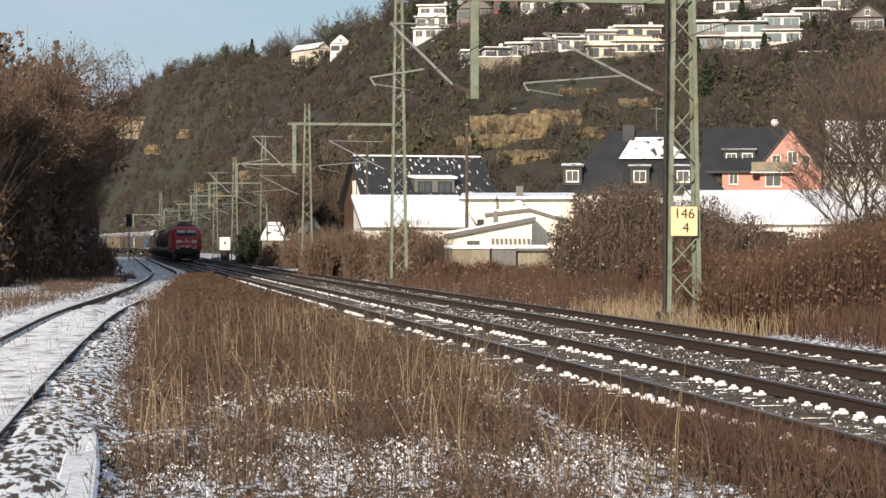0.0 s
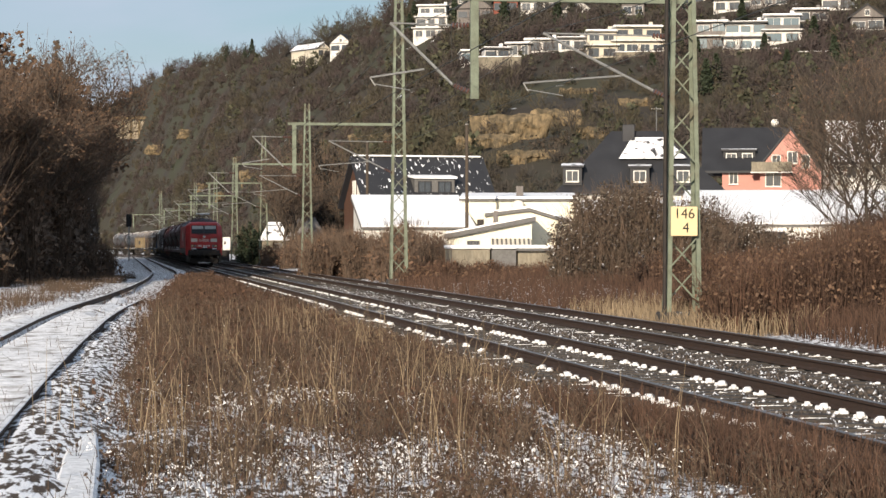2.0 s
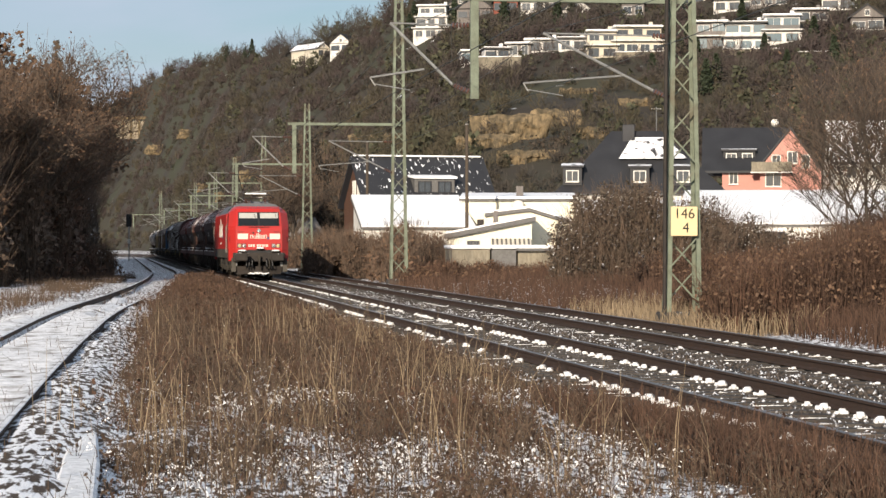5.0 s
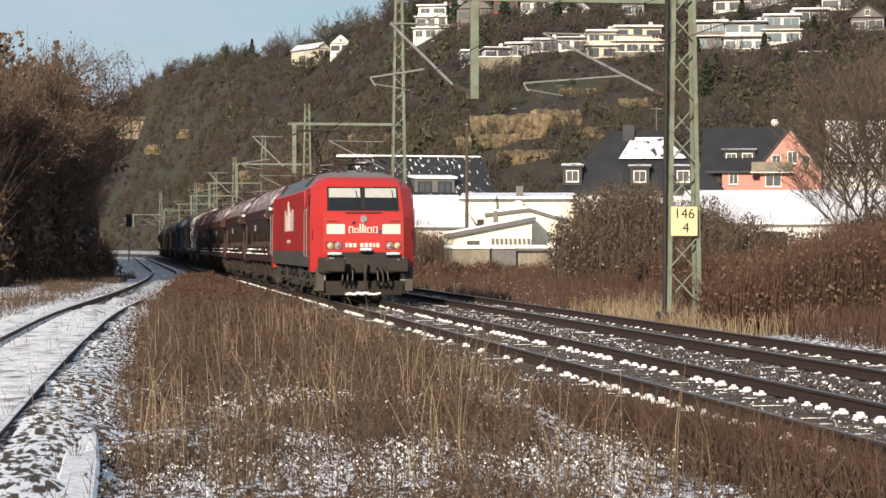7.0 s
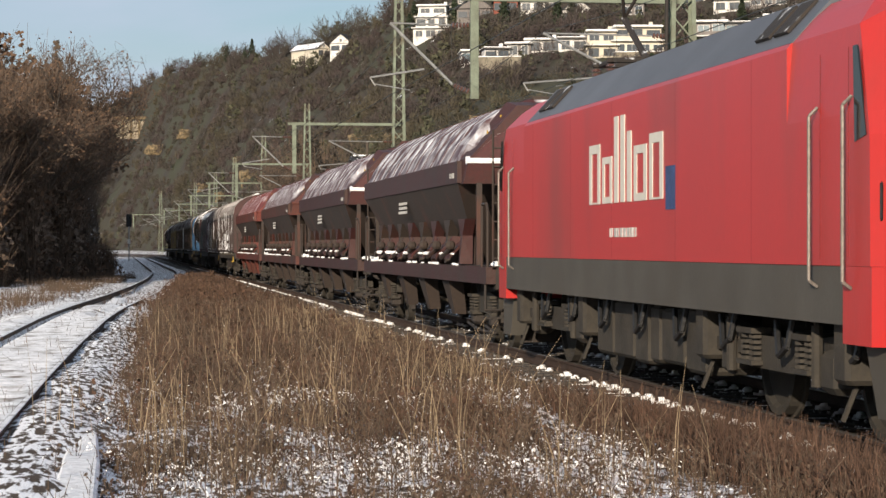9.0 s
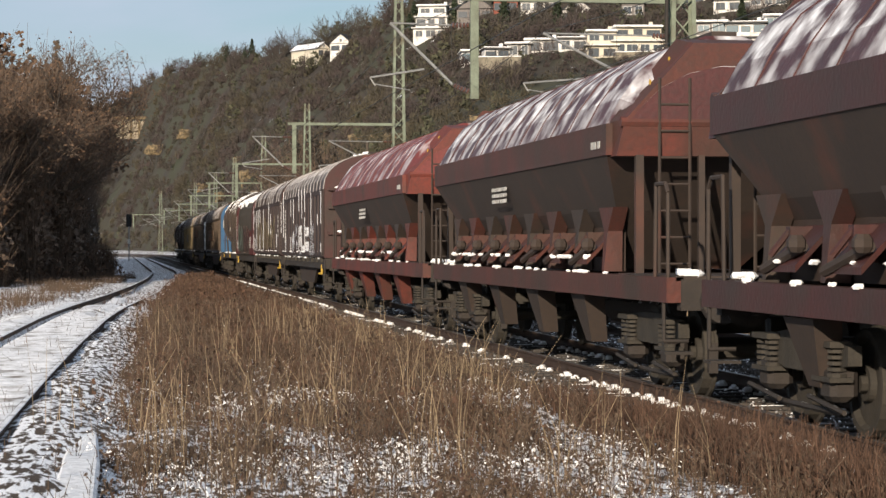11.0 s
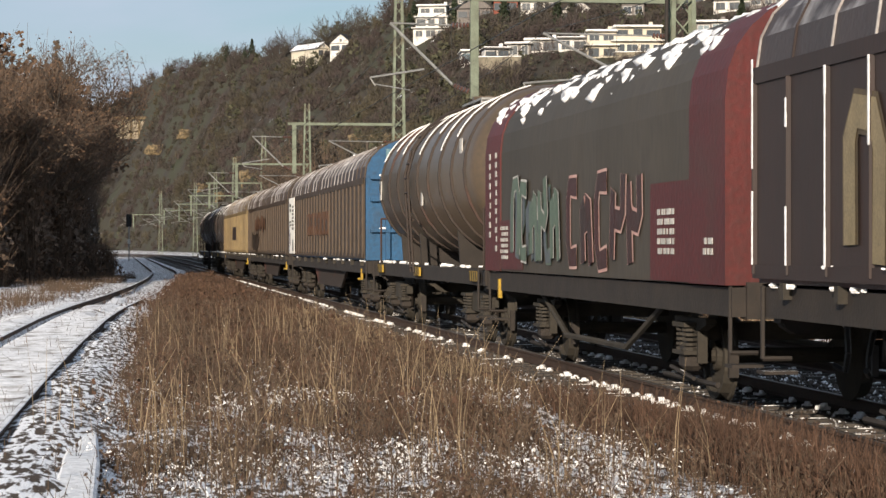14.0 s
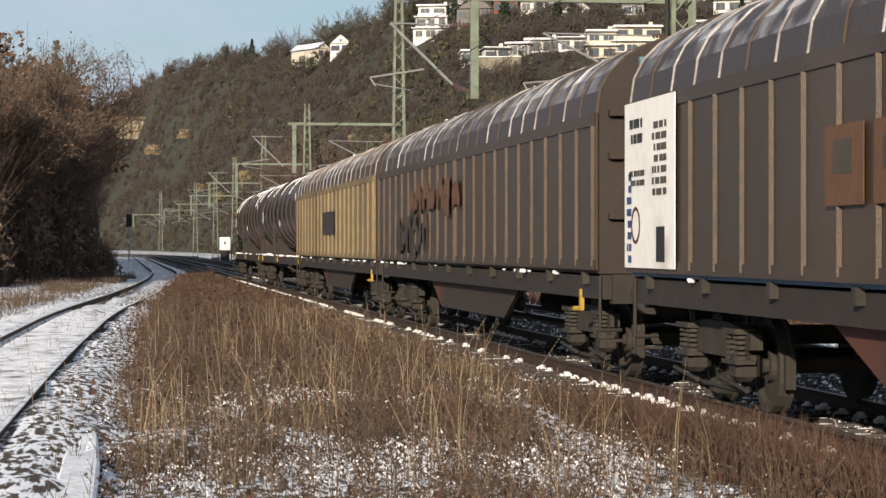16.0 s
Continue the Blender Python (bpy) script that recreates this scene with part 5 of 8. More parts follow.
    part("print_block", Shape().box((-1.492, -0.2, 2.2), (0.008, 3.2, 0.6)), M_BOXDARK, w, "dark block of print")
    join_train(tank_wagon(20.2, M_TANKBLACK, 42, "black tank wagon with snow along the top", "tank wagons", True, 1.32), 225.5)
    join_train(tank_wagon(20.4, M_TANKBLACK, 43, "black tank wagon with snow along the top", "tank wagons", True, 1.32), 245.7)

# ---- line-side fixtures ----
M_SIGN = mat("pale_yellow_enamel", (0.72, 0.58, 0.34), (0.66, 0.52, 0.30), 0.4, scale=3, fine=30, bump=0.03, dirt=(0.35, 0.22, 0.10), dirt_amt=0.15, grain=0.08)
M_SIGNDARK = mat("dark_enamel_print", (0.03, 0.028, 0.025), None, 0.5)
M_WOODPOLE = mat("weathered_pole_wood", (0.10, 0.075, 0.055), (0.07, 0.055, 0.042), 0.9, stretch=(1, 1, 0.1))


def letters(body, size, material, parent, m, name="lettering"):
    cu = bpy.data.curves.new(name, 'FONT')
    cu.body, cu.size, cu.extrude, cu.align_x, cu.align_y = body, size, 0.003, 'CENTER', 'CENTER'
    tmp = bpy.data.objects.new("tmp_text", cu)
    scene.collection.objects.link(tmp)
    me = bpy.data.meshes.new_from_object(tmp.evaluated_get(bpy.context.evaluated_depsgraph_get()))
    bpy.data.objects.remove(tmp)
    me.materials.clear()
    me.materials.append(material)
    ob = new(name, me)
    ob.parent, ob.matrix_basis = parent, m
    return ob


def insulator_string(s, a, b):
    a, b = Vector(a), Vector(b)
    for i in range(5):
        p, q = a.lerp(b, i / 5), a.lerp(b, (i + 0.6) / 5)
        s.tube(p, q, 0.075, 8, 0.045)


def cantilever(mast, x0, reach, y, zlo, zhi):
    """A hinged arm from x0 over a track: a stay, a slanting tube and a steady arm."""
    tip = x0 - reach
    s = Shape()
    s.tube((x0 - 0.45, y, zlo + 0.15), (tip - 0.25, y, zhi + 0.15), 0.036, 8)
    arm = part("cantilever_arm", s, M_STEEL, mast, "grey tubular cantilever arm")
    s = Shape().tube((x0 - 0.5, y, zhi + 0.12), (tip - 0.25, y, zhi + 0.15), 0.022, 6)
    part("top_stay", s, M_STEEL, arm)
    s = Shape().tube((x0 - 1.15, y, zlo + 0.52), (tip - 0.75, y, zlo + 0.30), 0.026, 6).tube((tip - 0.75, y, zlo + 0.30), (tip - 0.62, y, zlo + 0.1), 0.018, 5).tube((tip - 0.62, y, zlo + 0.14), (tip + 0.25, y, zlo + 0.0), 0.014, 5)
    part("steady_arm", s, M_STEEL, arm)
    for a, b in (((x0 - 0.05, y, zlo - 0.02), (x0 - 0.45, y, zlo + 0.15)), ((x0 - 0.05, y, zhi + 0.12), (x0 - 0.5, y, zhi + 0.12))):
        s = Shape()
        insulator_string(s, a, b)
        part("insulator", s, M_INSUL, arm)


def lattice_mast(y, top, beam_z=7.74):
    """A tapered lattice mast with a beam over both tracks, a drop post and two cantilevers."""
    m = thing("catenary_mast", "pale green steel lattice mast carrying overhead line arms", "catenary mast", pose(14.0 + bend(y)[0], y, 0), "catenary masts")
    bw, bd, tw, td = 0.44, 0.26, 0.20, 0.13
    at = lambda q, p, z: Vector((q * (bw + (tw - bw) * z / top), p * (bd + (td - bd) * z / top), z))
    for q in (-1, 1):
        for p in (-1, 1):
            s = Shape()
            a, b = at(q, p, -0.6), at(q, p, top)
            for (wx, wy, ox, oy) in ((0.10, 0.014, -q * 0.05, 0), (0.014, 0.10, 0, -p * 0.05)):
                s.loft([[(c.x + ox - wx / 2, c.y + oy - wy / 2, c.z), (c.x + ox + wx / 2, c.y + oy - wy / 2, c.z), (c.x + ox + wx / 2, c.y + oy + wy / 2, c.z), (c.x + ox - wx / 2, c.y + oy + wy / 2, c.z)] for c in (a, b)])
            part("leg", s, M_MAST, m)
    zs = [0.1]
    while zs[-1] < top - 0.5:
        zs.append(zs[-1] + 0.92 - 0.42 * zs[-1] / top)
    for f in range(4):
        s = Shape()
        for i, (z0, z1) in enumerate(zip(zs, zs[1:])):
            if f < 2:
                p = -1 if f == 0 else 1
                a, b = (at(-1, p, z0), at(1, p, z1)) if (i + f) % 2 else (at(1, p, z0), at(-1, p, z1))
            else:
                q = -1 if f == 2 else 1
                a, b = (at(q, -1, z0), at(q, 1, z1)) if (i + f) % 2 else (at(q, 1, z0), at(q, -1, z1))
            s.tube(a, b, 0.026, 4)
        part("bracing", s, M_MAST, m)
    s = Shape().box((-2.75, 0, beam_z), (5.7, 0.14, 0.13))
    part("beam", s, M_MAST, m, "long green cross beam")
    s = Shape().box((-5.28, 0, (beam_z + 5.25) / 2), (0.20, 0.12, beam_z - 5.25))
    part("drop_post", s, M_MAST, m)
    cantilever(m, -0.3, 3.0, 0, 5.35, 6.75)
    cantilever(m, -5.38, 1.75, 0, 5.45, 6.95)
    part("footing", Shape().bevel_box((0, 0, -0.3), (1.2, 0.9, 0.5), 0.05), M_SLEEPER, m, "concrete footing")
    return m


MAST_Y = (55.0, 112.7, 168.5, 219.5, 275.0, 330.0, 386.0, 442.0)


def build_line_side():
    for i, y in enumerate(MAST_Y):
        m = lattice_mast(y, (13.2, 14.8, 12.3, 12.4, 12.4, 12.4, 12.4, 12.4)[i])
        if i == 0:
            plate = part("distance_sign", Shape().bevel_box((-0.06, -0.46, 2.22), (0.68, 0.02, 0.73), 0.008), M_SIGN, m, "pale yellow distance sign reading 146 over 4")
            letters("146", 0.36, M_SIGNDARK, plate, pose(-0.06, -0.476, 2.40, 90))
            letters("4", 0.36, M_SIGNDARK, plate, pose(-0.02, -0.476, 2.05, 90))
            part("cable_pipe", Shape().path([(-0.52, -0.28, -0.3), (-0.50, -0.28, 4.0), (-0.40, -0.22, 12.0)], 0.05, 6), M_DARK, m, "dark pipe up the mast")
    # wires of both tracks
    ys = (-58.0, -2.0) + MAST_Y
    for cx in (NEAR, FAR_T):
        for nm, z, sag in (("contact_wire", 5.50, 0.0), ("messenger_wire", 6.95, 0.75)):
            s = Shape()
            pts = []
            for a, b in zip(ys, ys[1:]):
                for k in range(8):
                    u = k / 8
                    y = a + (b - a) * u
                    pts.append((cx + bend(y)[0], y, z - sag * 4 * u * (1 - u)))
            s.path(pts, 0.009, 4)
            tagged(part(nm, s, M_WIRE), "thin overhead copper wire hung above the rails", "overhead wire", group="overhead wires")
        s = Shape()
        for a, b in zip(ys, ys[1:]):
            for k in range(1, 7):
                u = k / 7
                y = a + (b - a) * u
                s.tube((cx + bend(y)[0], y, 5.5), (cx + bend(y)[0], y, 6.95 - 0.75 * 4 * u * (1 - u)), 0.005, 3)
        tagged(part("dropper_wires", s, M_WIRE), "thin dropper wires between overhead wires", "overhead wire", kind="stuff")
    # colour-light signal beside the siding
    sg = thing("railway_signal", "dark railway signal on a grey post", "railway signal", pose(1.35, 302, -0.4))
    part("post", Shape().tube((0, 0, 0), (0, 0, 6.0), 0.09, 8), M_STEEL, sg)
    part("signal_head", Shape().bevel_box((0, 0, 5.4), (0.75, 0.2, 1.7), 0.06), M_BLACK, sg)
    part("base_plate", Shape().bevel_box((0, -0.15, 2.6), (0.4, 0.05, 0.6), 0.02), M_CREAM, sg)
    part("lamp", Shape().tube((0.1, -0.1, 5.8), (0.1, -0.22, 5.8), 0.11, 10), M_GLASS, sg)
    wh = thing("white_cabinet", "white line-side cabinet on a low stand", "cabinet", pose(12.95, 278, 0))
    part("body", Shape().bevel_box((0, 0, 1.9), (1.3, 0.7, 1.6), 0.04), M_WHITE, wh)
    part("stand", Shape().box((0, 0, 0.4), (1.1, 0.5, 1.5)), M_DARK, wh)
    part("door_vent", Shape().box((0.0, -0.36, 2.0), (0.22, 0.03, 0.35)), M_DARK, wh)
    for b, d, top, base, r in ((0.0106, 148, 9.6, 0.0, 0.13), (-0.0337, 186, 10.2, 0.0, 0.15)):
        x, y = site(b, d)
        p = thing("timber_pole", "weathered dark timber pole", "pole", pose(x, y, base))
        part("pole", Shape().tube((0, 0, -0.5), (0, 0, top), r, 8, r * 0.75), M_WOODPOLE, p)
        part("cap", Shape().tube((0, 0, top), (0, 0, top + 0.06), r * 0.85, 8), M_STEEL, p)
    # snow-topped concrete trough beside the siding
    tr = thing("cable_trough", "concrete cable trough under a smooth snow cover", "cable trough")
    s, c = Shape(), Shape()
    for i in range(13):
        y = 8.0 + i * 1.0
        x = -0.30
        s.bevel_box((x, y, -0.24), (0.29, 0.985, 0.20), 0.02)
    part("trough_blocks", s, M_SLEEPER, tr)
    c.loft([[(-0.30 + o * (1.0 if y < 18 else 1 - 0.10 * (y - 18)), y, z + 0.012 * noise.noise((y * 1.9, o * 3, 2))) for o, z in ((-0.155, -0.142), (0.155, -0.142), (0.150, -0.110), (0.125, -0.095), (-0.125, -0.095), (-0.150, -0.110))] for y in [7.6 + 0.2 * k for k in range(66)]])
    part("snow_cover", c, M_SNOW, tr)


# ---- buildings ----
M_WHITE = mat("white_render", (0.80, 0.78, 0.73), (0.72, 0.70, 0.65), 0.85, scale=0.35, fine=6, bump=0.1, dirt=(0.45, 0.42, 0.36), dirt_amt=0.2, grain=0.08)
M_HWHITE = mat("weathered_white_render", (0.70, 0.685, 0.66), (0.58, 0.565, 0.545), 0.85, scale=0.3, fine=4, bump=0.1, dirt=(0.30, 0.28, 0.25), dirt_amt=0.3, grain=0.08)
M_HCREAM = mat("weathered_cream_render", (0.58, 0.53, 0.43), (0.48, 0.44, 0.36), 0.85, scale=0.3, fine=4, bump=0.1, grain=0.08)
M_CREAMWALL = mat("cream_render", (0.80, 0.75, 0.60), (0.74, 0.69, 0.55), 0.85, scale=0.35, fine=6, bump=0.1, grain=0.08)
M_PINK = mat("salmon_render", (0.50, 0.25, 0.205), (0.45, 0.225, 0.185), 0.85, scale=0.4, fine=6, bump=0.1, grain=0.08)
M_GREYWALL = mat("brown_grey_cladding", (0.20, 0.18, 0.17), (0.15, 0.135, 0.125), 0.8, scale=0.4, fine=5, stretch=(4, 4, 0.4))
M_TIMBERWALL = mat("brown_timber_gable", (0.13, 0.062, 0.038), (0.09, 0.045, 0.03), 0.85, scale=0.5, fine=6, stretch=(5, 5, 0.4))
M_SLATE = mat("dark_slate_with_snow", (0.032, 0.033, 0.038), (0.022, 0.023, 0.027), 0.6, scale=0.6, fine=7, snow=0.19, snow_scale=2.2, snow_up=0.3, bump=0.5, stretch=(2.0, 0.6, 0.6), snow_soft=0.03)
M_SLATEDRY = mat("dark_slate", (0.032, 0.033, 0.038), (0.022, 0.023, 0.027), 0.6, scale=0.6, fine=7, bump=0.5)
M_SLATESNOW = mat("slate_under_snow", (0.035, 0.035, 0.04), None, 0.6, scale=0.6, fine=7, snow=0.66, snow_scale=1.3, snow_up=0.3)
M_REDROOF = mat("red_tile_roof", (0.26, 0.075, 0.05), (0.2, 0.06, 0.04), 0.8, scale=0.8, fine=6)
M_ROOFSNOW = mat("deep_roof_snow", (0.92, 0.92, 0.93), (0.89, 0.89, 0.91), 0.7, scale=0.4, fine=3, bump=0.1, grain=0.04)
M_CONC = mat("stained_concrete", (0.27, 0.235, 0.175), (0.20, 0.18, 0.14), 0.9, scale=0.7, fine=9, dirt=(0.10, 0.085, 0.065), dirt_amt=0.35, stretch=(1, 1, 0.4))
M_PANE = mat("house_window_glass", (0.05, 0.06, 0.075), (0.08, 0.09, 0.10), 0.12, spec=0.6, bump=0.0)
M_PANEBLUE = mat("sky_blue_glazing", (0.11, 0.16, 0.19), (0.16, 0.21, 0.24), 0.15, spec=0.6, bump=0.0)
M_ARCH = mat("pale_weathered_stone", (0.36, 0.31, 0.23), (0.27, 0.23, 0.17), 0.9, scale=0.2, fine=2)
M_FASCIA = mat("grey_roof_edge", (0.16, 0.155, 0.15), (0.12, 0.115, 0.11), 0.7)


def facing(b):
    return -(8.21 + math.degrees(math.atan(b)))


def window(parent, x, y, z, w, h, frame_mat=None, pane=None, side=None):
    """A window with frame, sill and pane in a wall that looks along -y (or along side, a turn about z)."""
    frame_mat, pane = frame_mat or M_WHITE, pane or M_PANE
    t = pose(x, y, z, 0, 0, side or 0)
    s = Shape()
    for cx, cz, sx, sz in ((-w / 2, 0, 0.08, h + 0.08), (w / 2, 0, 0.08, h + 0.08), (0, h / 2, w, 0.08), (0, -h / 2, w, 0.08), (0, 0, 0.045, h)):
        s.box((cx, -0.03, cz), (sx, 0.10, sz))
    win = part("window", s, frame_mat, parent, m=t)
    part("pane", Shape().box((0, 0.0, 0), (w - 0.08, 0.05, h - 0.08)), pane, win)
    part("sill", Shape().box((0, -0.08, -h / 2 - 0.08), (w + 0.2, 0.2, 0.06)), frame_mat, win)
    return win


def gable_roof(parent, w, dep, ze, zr, material, over=0.4, thick=0.22, along='x', name="roof", label=""):
    """Two roof slopes with thickness; the ridge runs along x or y."""
    for q in (-1, 1):
        half = (dep if along == 'x' else w) / 2
        run = (w if along == 'x' else dep) / 2 + over
        drop = (zr - ze) / half * over
        sec = [(0, zr + thick), (q * (half + over), ze - drop + thick), (q * (half + over), ze - drop), (0, zr)]
        s = Shape()
        if along == 'x':
            s.extrude_x(sec, -run, run)
        else:
            s.extrude_y(sec, -run, run)
        part(name, s, material, parent, label)


def gable_walls(parent, w, dep, zb, ze, zr, material, along='x'):
    s = Shape()
    if along == 'x':
        s.extrude_x(((-dep / 2, zb), (dep / 2, zb), (dep / 2, ze), (0, zr), (-dep / 2, ze)), -w / 2, w / 2)
    else:
        s.extrude_y(((-w / 2, zb), (w / 2, zb), (w / 2, ze), (0, zr), (-w / 2, ze)), -dep / 2, dep / 2)
    return part("wall", s, material, parent)


def dormer(parent, x, y, z, w, h, dep, wall, roof, n=1, frame_mat=None):
    """A flat-topped dormer standing out of a roof slope."""
    d = part("dormer", Shape().box((x, y + dep / 2, z + h / 2), (w, dep, h)), wall, parent)
    s = Shape().loft([[(x - w / 2 - 0.2, y - 0.25, z + h), (x + w / 2 + 0.2, y - 0.25, z + h), (x + w / 2 + 0.2, y + dep + 0.4, z + h + 0.35), (x - w / 2 - 0.2, y + dep + 0.4, z + h + 0.35)],
                      [(x - w / 2 - 0.2, y - 0.25, z + h + 0.18), (x + w / 2 + 0.2, y - 0.25, z + h + 0.18), (x + w / 2 + 0.2, y + dep + 0.4, z + h + 0.53), (x - w / 2 - 0.2, y + dep + 0.4, z + h + 0.53)]])
    part("dormer_roof", s, roof, parent)
    for i in range(n):
        window(parent, x + (i - (n - 1) / 2) * w / n, y - 0.02, z + h * 0.52, min(1.3, w / n * 0.62), h * 0.6, frame_mat)
    return d


def build_village():
    # dark-roofed house with a timber gable
    x, y = site(-0.0115, 200)
    h = thing("house", "dark slate-roofed house with a brown timber gable and snowy dormer", "house", pose(x, y, 0, 0, 0, facing(-0.0115) + 14))
    gable_walls(h, 11.2, 9.5, -1, 5.4, 9.3, M_TIMBERWALL)
    gable_roof(h, 11.2, 9.5, 5.4, 9.3, M_SLATE, 0.5)
    part("ridge_snow", Shape().box((0, 0, 9.62), (11.6, 0.35, 0.12)), M_ROOFSNOW, h)
    dormer(h, 0.6, -3.9, 5.95, 3.6, 1.55, 3.0, M_FASCIA, M_ROOFSNOW, 2, M_SLATEDRY)
    window(h, -5.66, 0.2, 6.6, 0.9, 1.5, side=-90)
    window(h, -5.66, -1.6, 6.6, 0.8, 1.4, side=-90)
    for xx in (-4.5, -3.1):
        part("satellite_dish", Shape().tube((xx, -4.95, 4.55), (xx - 0.03, -5.12, 4.58), 0.5, 16, 0.42), M_WHITE, h)
    # low white workshop: monopitch snow roof
    def shed(name, label, b, d, w, dep, zf, zb2, wall, yaw=0.0, eave=0.3, cat="building"):
        x, y = site(b, d)
        t = thing(name, label, cat, pose(x, y, 0, 0, 0, facing(b) + yaw))
        part("wall", Shape().extrude_x(((0, -1), (dep, -1), (dep, zb2), (0, zf)), -w / 2, w / 2), wall, t)
        k = (zb2 - zf) / dep
        part("roof_edge", Shape().extrude_x(((-eave, zf - eave * k + 0.01), (dep + 0.2, zb2 + 0.01), (dep + 0.2, zb2 + 0.16), (-eave, zf - eave * k + 0.16)), -w / 2 - 0.2, w / 2 + 0.2), M_FASCIA, t)
        part("roof_snow", Shape().extrude_x(((-eave + 0.03, zf - eave * k + 0.165), (dep + 0.17, zb2 + 0.165), (dep + 0.15, zb2 + 0.33), (-eave + 0.06, zf - eave * k + 0.30)), -w / 2 - 0.16, w / 2 + 0.16), M_ROOFSNOW, t, "thick white snow on the roof")
        return t
    shed("workshop", "low white workshop with a snow-covered sloping roof", -0.0110, 152, 7.4, 9, 2.80, 4.95, M_WHITE, 6)
    t = shed("annexe", "cream annexe with a sloping roof under snow", 0.0335, 156, 7.8, 7, 4.75, 5.15, M_CREAMWALL, 0)
    part("satellite_dish", Shape().tube((0.0, -0.5, 4.35), (-0.05, -0.72, 4.41), 0.46, 18, 0.38), M_CREAM, t, "large grey satellite dish")
    part("dish_arm", Shape().tube((0.0, -0.45, 4.35), (0.0, 0.1, 3.8), 0.05, 6), M_STEEL, t)
    part("chimney", Shape().bevel_box((0.1, 1.0, 5.35), (0.5, 0.5, 0.9), 0.03), M_GREYWALL, t)
    part("downpipe", Shape().tube((4.1, -0.08, 0), (4.1, -0.08, 3.8), 0.06, 6), M_STEEL, t)
    # gabled front building with awning
    x, y = site(0.0275, 146)
    g = thing("house", "cream low-gabled house with a striped awning", "house", pose(x, y, 0, 0, 0, facing(0.0275) + 2))
    part("wall", Shape().extrude_y(((-3.7, -1), (1.75, -1), (1.75, 3.20), (-3.7, 2.15)), 0, 3.2), M_CREAMWALL, g)
    part("roof_edge", Shape().extrude_y(((-3.95, 2.10), (2.0, 3.25), (2.0, 3.52), (-3.95, 2.37)), -0.35, 3.3), M_FASCIA, g)
    part("roof_snow", Shape().extrude_y(((-3.90, 2.385), (1.95, 3.515), (1.95, 3.62), (-3.90, 2.50)), -0.28, 3.2), M_ROOFSNOW, g)
    part("roof_pipe", Shape().bevel_box((-0.55, 1.0, 3.45), (0.32, 0.32, 0.9), 0.03), M_GREYWALL, g)
    part("roof_vent", Shape().bevel_box((-1.55, 1.2, 3.10), (0.45, 0.4, 0.5), 0.03), M_DARK, g)
    part("gutter", Shape().tube((-3.9, -0.38, 2.12), (2.0, -0.38, 3.26), 0.06, 6), M_FASCIA, g)
    # cream cross wing behind it, its verge falling away
    x, y = site(0.0385, 150.4)
    wing = thing("house", "cream cross wing with a falling dark verge", "house", pose(x, y, 0, 0, 0, facing(0.0385)))
    part("wall", Shape().extrude_y(((-2.9, -1), (2.9, -1), (2.9, 3.02), (0, 3.92), (-2.9, 3.60)), 0, 4.0), M_CREAMWALL, wing)
    for p0, p1 in (((-3.0, 3.58), (0, 3.93)), ((0, 3.93), (3.15, 2.96))):
        part("roof_edge", Shape().extrude_y((p0, p1, (p1[0], p1[1] + 0.22), (p0[0], p0[1] + 0.22)), -0.3, 4.2), M_FASCIA, wing)
        part("roof_snow", Shape().extrude_y(((p0[0], p0[1] + 0.225), (p1[0], p1[1] + 0.225), (p1[0], p1[1] + 0.36), (p0[0], p0[1] + 0.36)), -0.22, 4.1), M_ROOFSNOW, wing)
    part("downpipe", Shape().tube((1.85, -0.1, 0), (1.85, -0.1, 3.1), 0.06, 6), M_FASCIA, wing)
    window(wing, 2.35, -0.02, 1.6, 0.5, 0.9)
    aw = part("awning", Shape().loft([[(-0.9 + k, -0.0 - o, 2.05 - o * 0.45) for k, o in ((0, 0), (2.6, 0), (2.6, 0.9), (0, 0.9))], [(-0.9 + k, -0.0 - o, 2.09 - o * 0.45) for k, o in ((0, 0), (2.6, 0), (2.6, 0.9), (0, 0.9))]]), M_CREAM, g, "pale striped awning")
    for i in range(9):
        part("awning_stripe", Shape().loft([[(-0.85 + i * 0.29 + k, -o, 2.10 - o * 0.45) for k, o in ((0, 0.01), (0.12, 0.01), (0.12, 0.9), (0, 0.9))], [(-0.85 + i * 0.29 + k, -o, 2.106 - o * 0.45) for k, o in ((0, 0.01), (0.12, 0.01), (0.12, 0.9), (0, 0.9))]]), M_FASCIA, aw)
    window(g, 0.4, 0.0, 1.45, 2.0, 0.6, M_FASCIA)
    for xx in (-2.25, -1.85):
        window(g, xx, 0.0, 1.75, 0.35, 0.35, M_FASCIA)
    # concrete garages with flat snowy roof
    x, y = site(0.0342, 118)
    c = thing("garage_row", "stained concrete garages with a flat snow-covered roof", "garage", pose(x, y, 0, 0, 0, facing(0.0342) + 6))
    for i in range(3):
        wd = (2.05, 1.35, 3.6)[i]
        x0 = (-3.6, -1.5, -0.1)[i]
        part("garage_bay", Shape().bevel_box((x0 + wd / 2, 2.5 + 0.12 * i, 0.52), (wd - 0.05, 5, 1.85), 0.02), M_CONC if i != 1 else M_FASCIA, c)
        part("roof_snow", Shape().bevel_box((x0 + wd / 2, 2.45 + 0.12 * i, 1.56), (wd + 0.08, 5.3, 0.2), 0.05), M_ROOFSNOW, c)
    part("roof_edge", Shape().box((1.7, -0.12, 1.42), (3.8, 0.12, 0.12)), M_FASCIA, c)
    # slate mansard house
    x, y = site(0.0885, 214)
